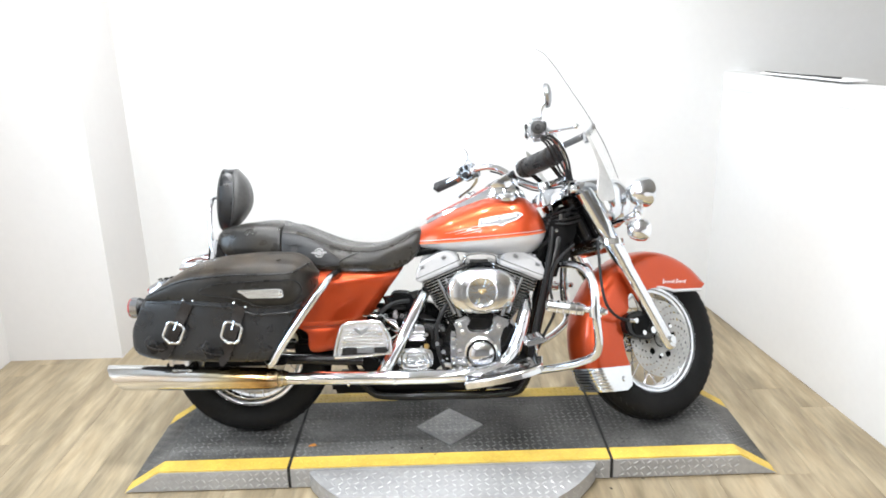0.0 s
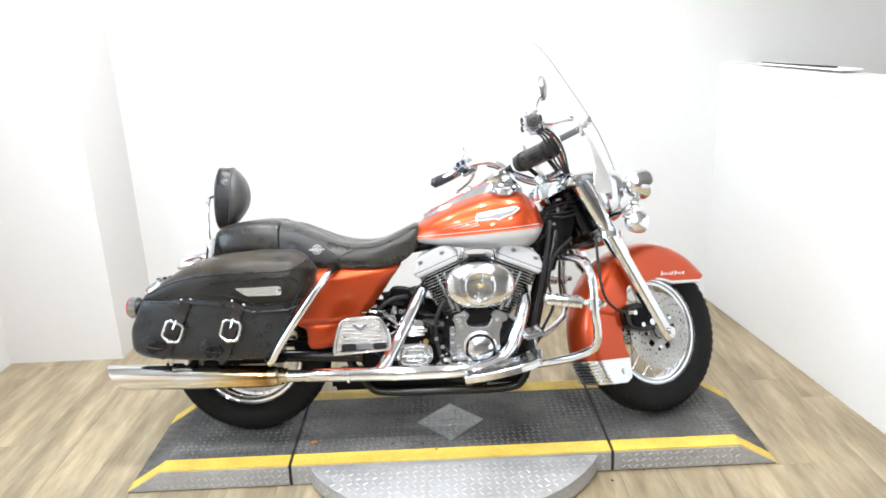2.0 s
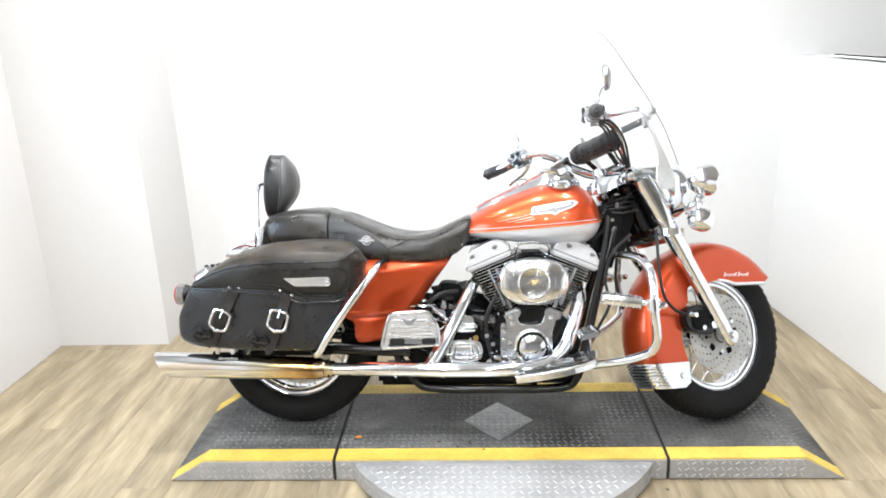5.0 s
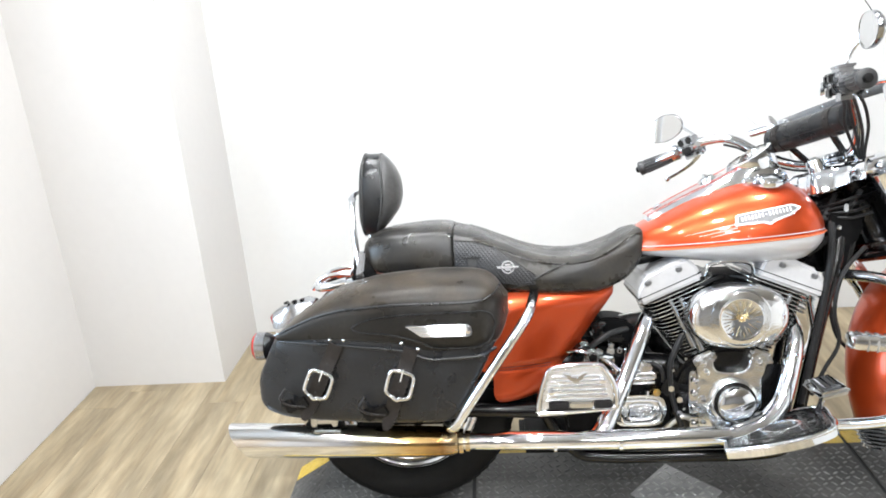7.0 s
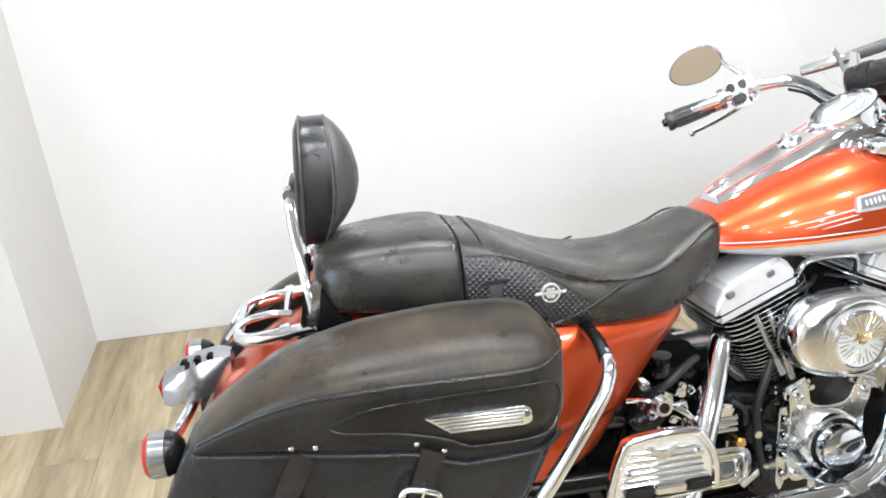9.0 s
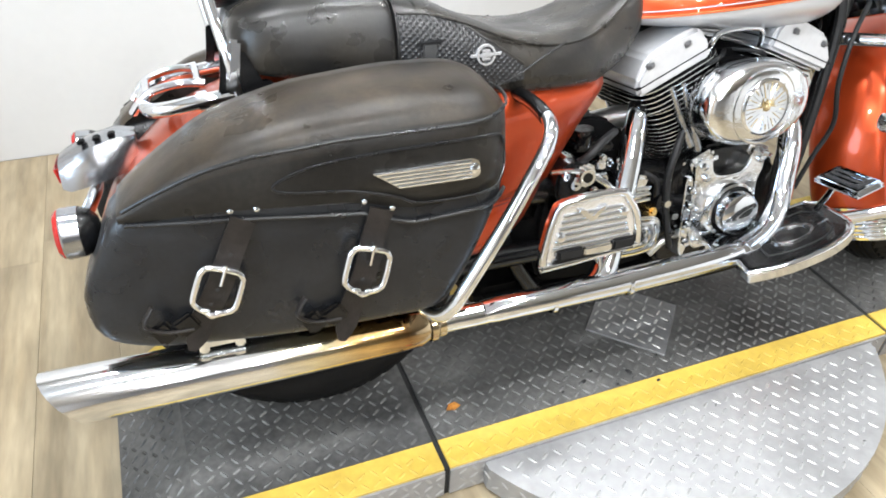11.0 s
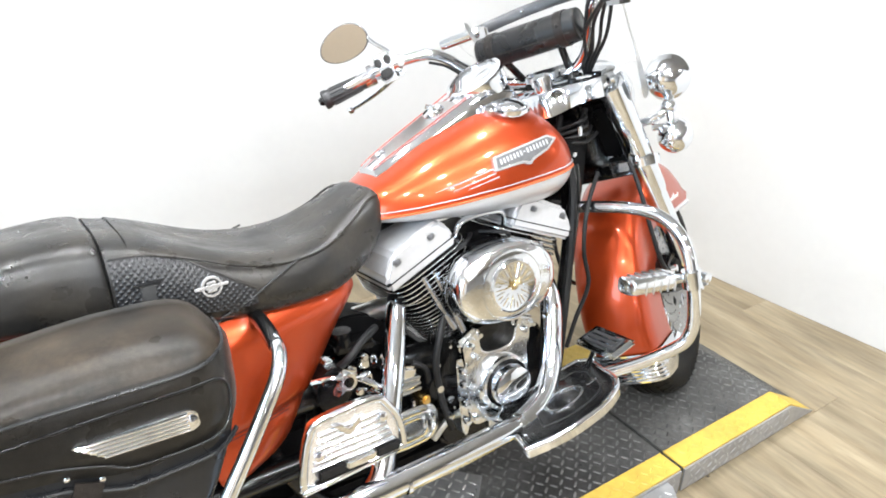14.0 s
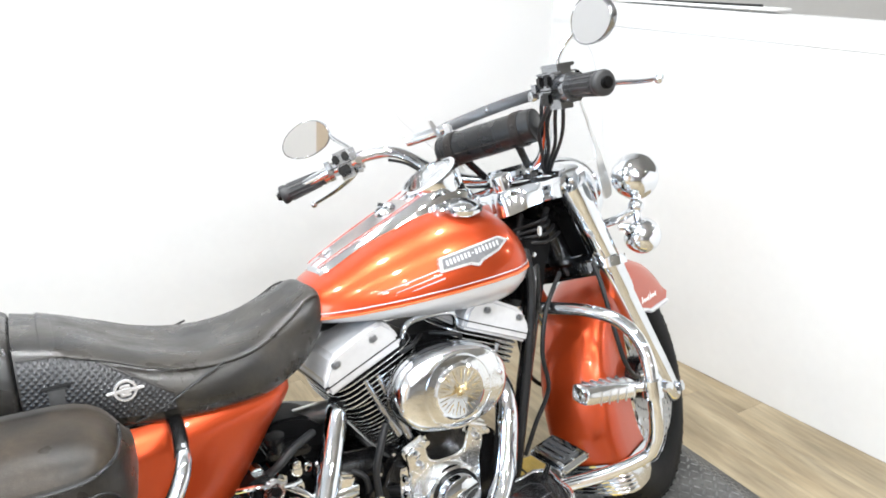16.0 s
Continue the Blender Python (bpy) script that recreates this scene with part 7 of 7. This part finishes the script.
# ---- exhaust ----
hdr = part("rear_header", sweep([(0.160, -0.090, 0.549), (0.157, -0.092, 0.545), (0.142, -0.108, 0.515), (0.110, -0.142, 0.455), (0.060, -0.190, 0.365), (0.012, -0.228, 0.285), (-0.018, -0.236, 0.258)], [0.016, 0.022, 0.0245, 0.0255, 0.0255, 0.0255, 0.022], 18, 5), CHROME, bike, "chrome exhaust header with heat shield")
part("header_stub", sweep([(0.250, -0.03, 0.555), (0.205, -0.05, 0.562), (0.172, -0.072, 0.556), (0.152, -0.094, 0.535)], 0.021, 14), DARK, hdr, "dull black pipe stub")
part("front_header", sweep([(0.500, -0.020, 0.560), (0.532, -0.030, 0.550), (0.550, -0.062, 0.524), (0.549, -0.105, 0.488), (0.534, -0.136, 0.440), (0.513, -0.156, 0.375), (0.490, -0.176, 0.325), (0.455, -0.200, 0.290), (0.410, -0.220, 0.269), (0.350, -0.236, 0.258)], [0.020, 0.021, 0.022, 0.024, 0.026, 0.026, 0.026, 0.026, 0.026, 0.026], 18, 5), CHROME, bike, "chrome exhaust header with heat shield")
pipe = part("exhaust_pipe", sweep([(0.38, -0.238, 0.259), (0.20, -0.246, 0.254), (0.0, -0.250, 0.256), (-0.20, -0.252, 0.262), (-0.375, -0.255, 0.268)], 0.0225, 20, 3), CHROME, bike, "long chrome exhaust pipe")
part("heat_shield", sweep([(0.33, -0.243, 0.262), (0.30, -0.246, 0.262), (0.0, -0.253, 0.262), (-0.24, -0.256, 0.267), (-0.26, -0.256, 0.267)], [0.015, 0.024, 0.0245, 0.0245, 0.018], 20, 2), CHROME, pipe, "chrome heat shield")
part("clamp", merge(*[rod((x, -0.255, 0.268), (x - 0.012, -0.255, 0.268), r, 22) for x, r in ((-0.345, 0.028), (-0.362, 0.033), (-0.380, 0.030))]), BURNT, pipe, "heat-browned exhaust clamp")
for x in (0.05, -0.12):
    part("shield_clip", lathe([(0.026, -0.004), (0.0275, -0.004), (0.0275, 0.004), (0.026, 0.004)], (x, -0.251, 0.2575), 22, Matrix.Rotation(radians(90), 4, "Z"), closed=True), CHROME, pipe)
muf = []
for x, r in ((-0.378, 0.028), (-0.392, 0.034), (-0.430, 0.037), (-0.60, 0.040), (-0.80, 0.0425), (-0.92, 0.0435), (-0.968, 0.044)):
    t = (-0.378 - x) / 0.607
    slash = 0.036 if x < -0.96 else 0
    muf.append([Vector((x + slash * -math.sin(a) * 0.9, -0.255 + r * math.cos(a), 0.268 + t * 0.018 + r * math.sin(a))) for a in [2 * math.pi * i / 28 for i in range(28)]])
bm = loft(muf, cap=False)
bmesh.ops.solidify(bm, geom=bm.faces[:], thickness=0.003)
mf = part("muffler", bm, BURNT, bike, "long chrome muffler browned by heat")
part("muffler_core", lathe([(0.024, -0.02), (0.024, 0.15), (0.001, 0.15)], (-0.80, -0.255, 0.281), 20, Matrix.Rotation(radians(-90), 4, "Z")), DARK, mf)
part("muffler_hanger", merge(rbox((-0.735, -0.25, 0.328), (0.10, 0.03, 0.014), 0.003), rbox((-0.50, -0.23, 0.325), (0.30, 0.05, 0.018), 0.004)), DARK, bike, "dark muffler bracket")

# ---- boards, pedals and guards ----
o = smooth_outline([(0.345, -0.165), (0.335, -0.215), (0.309, -0.300), (0.318, -0.316), (0.400, -0.338), (0.500, -0.340), (0.565, -0.322), (0.592, -0.295), (0.600, -0.245), (0.588, -0.165)], 3)
fbm = Matrix.Translation((0.30, 0, 0.233)) @ Matrix.Rotation(radians(-11.7), 4, "Y") @ Matrix.Translation((-0.30, 0, 0))


def flat_plate(outline, z0, z1, bev):
    bm = slab(outline, 0, z1 - z0, bev)
    bm.transform(Matrix(((1, 0, 0, 0), (0, 0, 1, 0), (0, 1, 0, z0), (0, 0, 0, 1))))
    return bm


fb = part("floorboard", moved(flat_plate(o, -0.010, 0.012, 0.006), fbm), CHROME, bike, "chrome rider floorboard with a rubber pad")
cx, cy = 0.45, -0.25
inner = [(cx + (x - cx) * 0.91, cy + (y - cy) * 0.86) for x, y in o]
part("board_pad", moved(flat_plate(inner, 0.010, 0.019, 0.002), fbm), PADRUBBER, fb, "black rubber pad")
part("board_rim", moved(sweep([(cx + (x - cx) * 0.972, cy + (y - cy) * 0.95, 0.0120) for x, y in o], 0.0062, 10, 1, closed=True), fbm), CHROME, fb, "raised chrome rim")
part("pad_ring", moved(moved(lathe([(0.030, 0.0), (0.030, 0.004), (0.036, 0.004), (0.036, 0.0)], (0, 0, 0), 28, closed=True), Matrix.Translation((0.465, -0.258, 0.0185)) @ Matrix.Rotation(radians(90), 4, "X") @ Matrix.Diagonal((1.5, 1, 0.8, 1))), fbm), SATIN, fb, "chrome oval inlay")
for k in (0.62, 0.30):
    part("pad_groove", moved(sweep([(cx + 0.012 + (x - cx) * k, cy - 0.004 + (y - cy) * k, 0.0188) for x, y in o[::3]], 0.0022, 6, 2, closed=True), fbm), RUBBER, fb)
for x, y in ((0.36, -0.232), (0.355, -0.25), (0.545, -0.262)):
    part("pad_stud", moved(rbox((x, y, 0.0195), (0.030, 0.006, 0.003), 0.001), fbm), CHROME, fb)
part("board_bracket", merge(rbox((0.42, -0.15, 0.232), (0.20, 0.03, 0.03), 0.006), sweep([(0.44, -0.20, 0.262), (0.455, -0.205, 0.232), (0.478, -0.205, 0.232), (0.492, -0.20, 0.268)], 0.007, 10)), CHROME, fb)
ped = part("brake_pedal", sweep([(0.515, -0.150, 0.235), (0.560, -0.190, 0.270), (0.572, -0.225, 0.335), (0.562, -0.258, 0.392)], [0.013, 0.011, 0.010, 0.010], 12, flat=0.7), CHROME, bike, "chrome brake pedal with a rubber pad")
part("pedal_plate", rbox((0.558, -0.285, 0.398), (0.076, 0.120, 0.018), 0.008, Matrix.Rotation(radians(-14), 4, "Y")), CHROME, ped)
part("pedal_pad", rbox((0.557, -0.285, 0.4045), (0.050, 0.092, 0.010), 0.004, Matrix.Rotation(radians(-14), 4, "Y")), GRIPRUBBER, ped, "worn black rubber pedal pad")
for dx in (-0.014, 0.0, 0.014):
    part("pad_inlay", rbox((0.557 + dx, -0.285, 0.4105 + dx * 0.25), (0.006, 0.074, 0.003), 0.0008, Matrix.Rotation(radians(-14), 4, "Y")), CHROME, ped)
# folded passenger board
o = smooth_outline([(-0.160, 0.358), (-0.154, 0.400), (-0.138, 0.450), (-0.115, 0.472), (-0.010, 0.476), (0.014, 0.458), (0.034, 0.420), (0.038, 0.372), (0.022, 0.362), (-0.146, 0.351)], 3)
pb = part("passenger_board", slab(o, -0.2880, -0.2680, 0.006), CHROME, bike, "folded ribbed chrome passenger board")
part("board_field", slab([(x * 0.90 - 0.006, 0.417 + (z - 0.417) * 0.86) for x, z in o], -0.2890, -0.2878, 0.0004, 1), ALLOY, pb, "satin field between the ribs")
for i in range(6):
    z = 0.384 + i * 0.0125
    x0, x1 = -0.142 + (i / 7) * 0.028, 0.020 - (i / 7) * 0.026
    part("rib", rod((x0, -0.2900, z), (x1, -0.2900, z), 0.0043, 10), CHROME, pb)
part("board_rim", sweep([(x, -0.2890, z) for x, z in o], 0.0075, 10, 1, closed=True), CHROME, pb, "rolled chrome rim")
part("board_crest", slab([(-0.096, 0.457), (-0.082, 0.456), (-0.064, 0.443), (-0.046, 0.456), (-0.032, 0.457), (-0.052, 0.436), (-0.064, 0.428), (-0.076, 0.436)], -0.2955, -0.2880, 0.002), CHROME, pb)
for x, z in ((-0.126, 0.408), (0.004, 0.436)):
    part("bolt", lathe([(0.001, -0.2970), (0.008, -0.2950), (0.009, -0.2880)], (x, 0, z), 12), CHROME, pb)
for x, w in ((-0.108, 0.052), (0.004, 0.048)):
    part("rubber_latch", rbox((x, -0.2940, 0.3745), (w, 0.014, 0.022), 0.004), RUBBER, pb, "black rubber latch")
part("latch_plate", rbox((-0.051, -0.2950, 0.3735), (0.058, 0.012, 0.016), 0.003), CHROME, pb, "chrome latch plate")
part("latch_bar", rbox((-0.055, -0.2905, 0.3605), (0.170, 0.012, 0.008), 0.003), RUBBER, pb, "black rubber hinge bar")
part("board_arm", merge(sweep([(-0.01, -0.15, 0.30), (-0.04, -0.23, 0.345), (-0.06, -0.27, 0.362)], 0.013, 12), rod((-0.15, -0.270, 0.358), (0.02, -0.270, 0.366), 0.008)), CHROME, pb)
# engine guard and highway pegs
for s in (-1, 1):
    eg = part("engine_guard", sweep([(0.655, s * 0.050, 0.643), (0.690, s * 0.110, 0.649), (0.728, s * 0.195, 0.652), (0.753, s * 0.262, 0.640), (0.765, s * 0.310, 0.608), (0.769, s * 0.338, 0.555), (0.770, s * 0.348, 0.490), (0.780, s * 0.343, 0.410), (0.779, s * 0.334, 0.366), (0.762, s * 0.316, 0.333),
                                     (0.693, s * 0.258, 0.292), (0.600, s * 0.185, 0.258), (0.560, s * 0.150, 0.245)], 0.0150, 16, 5), CHROME, bike, "chrome tube engine guard")
    tip = Matrix.Translation((0.768, s * 0.330, 0.5000)) @ Matrix.Rotation(radians(8), 4, "Y") @ Matrix.Translation((-0.768, s * -0.330, -0.5000))
    part("peg_clamp", merge(rod((0.770, s * 0.347, 0.4850), (0.767, s * 0.344, 0.5250), 0.022, 18), rod((0.772, s * 0.342, 0.5050), (0.725, s * 0.312, 0.5080), 0.011, 12), lathe([(0.001, -0.02), (0.012, -0.018), (0.012, 0.018), (0.001, 0.02)], (0.796, s * 0.350, 0.5050), 12)), CHROME, eg, "chrome peg clamp")
    part("highway_peg", moved(loft([[Vector((x, s * 0.308 + y * k, 0.5000 + z * k)) for y, z in rounded(0.028, 0.020, 3.5, 20)] for x, k in ((0.738, 0.7), (0.732, 1.0), (0.612, 1.0), (0.603, 0.94), (0.599, 0.7))]), tip), SATIN, eg, "ribbed chrome highway peg")
    for i in range(5):
        x = 0.624 + i * 0.023
        part("peg_rib", moved(rbox((x, s * 0.308, 0.5205), (0.010, 0.040, 0.003), 0.001), tip), SATIN, eg, "low peg rib")
        part("peg_groove", moved(rbox((x + 0.011, s * (0.308 + 0.0275), 0.4960), (0.003, 0.004, 0.030), 0.001), tip), STEEL, eg)

# ---- the floor's planks ----
PW, PL = 0.182, 1.22


def plank_of(length):
    bm = rbox((0, 0, -0.004), (PW - 0.0006, length - 0.0006, 0.008), 0.0007, None, 1)
    me = bpy.data.meshes.new("plank")
    bm.to_mesh(me)
    bm.free()
    me.materials.append(PLANK)
    return me


plank_mesh = plank_of(PL)
rng = random.Random(11)
for i in range(24):
    shift = rng.uniform(0, PL)
    for j in range(5):
        y = 4.0 - PL / 2 + shift - j * PL
        far, near = min(y + PL / 2, 4.008), y - PL / 2
        if near < 3.95:
            whole = far == y + PL / 2
            shared("plank", plank_mesh if whole else plank_of(far - near), floor, Matrix.Translation((-1.958 + i * PW, (far + near) / 2, 0)))
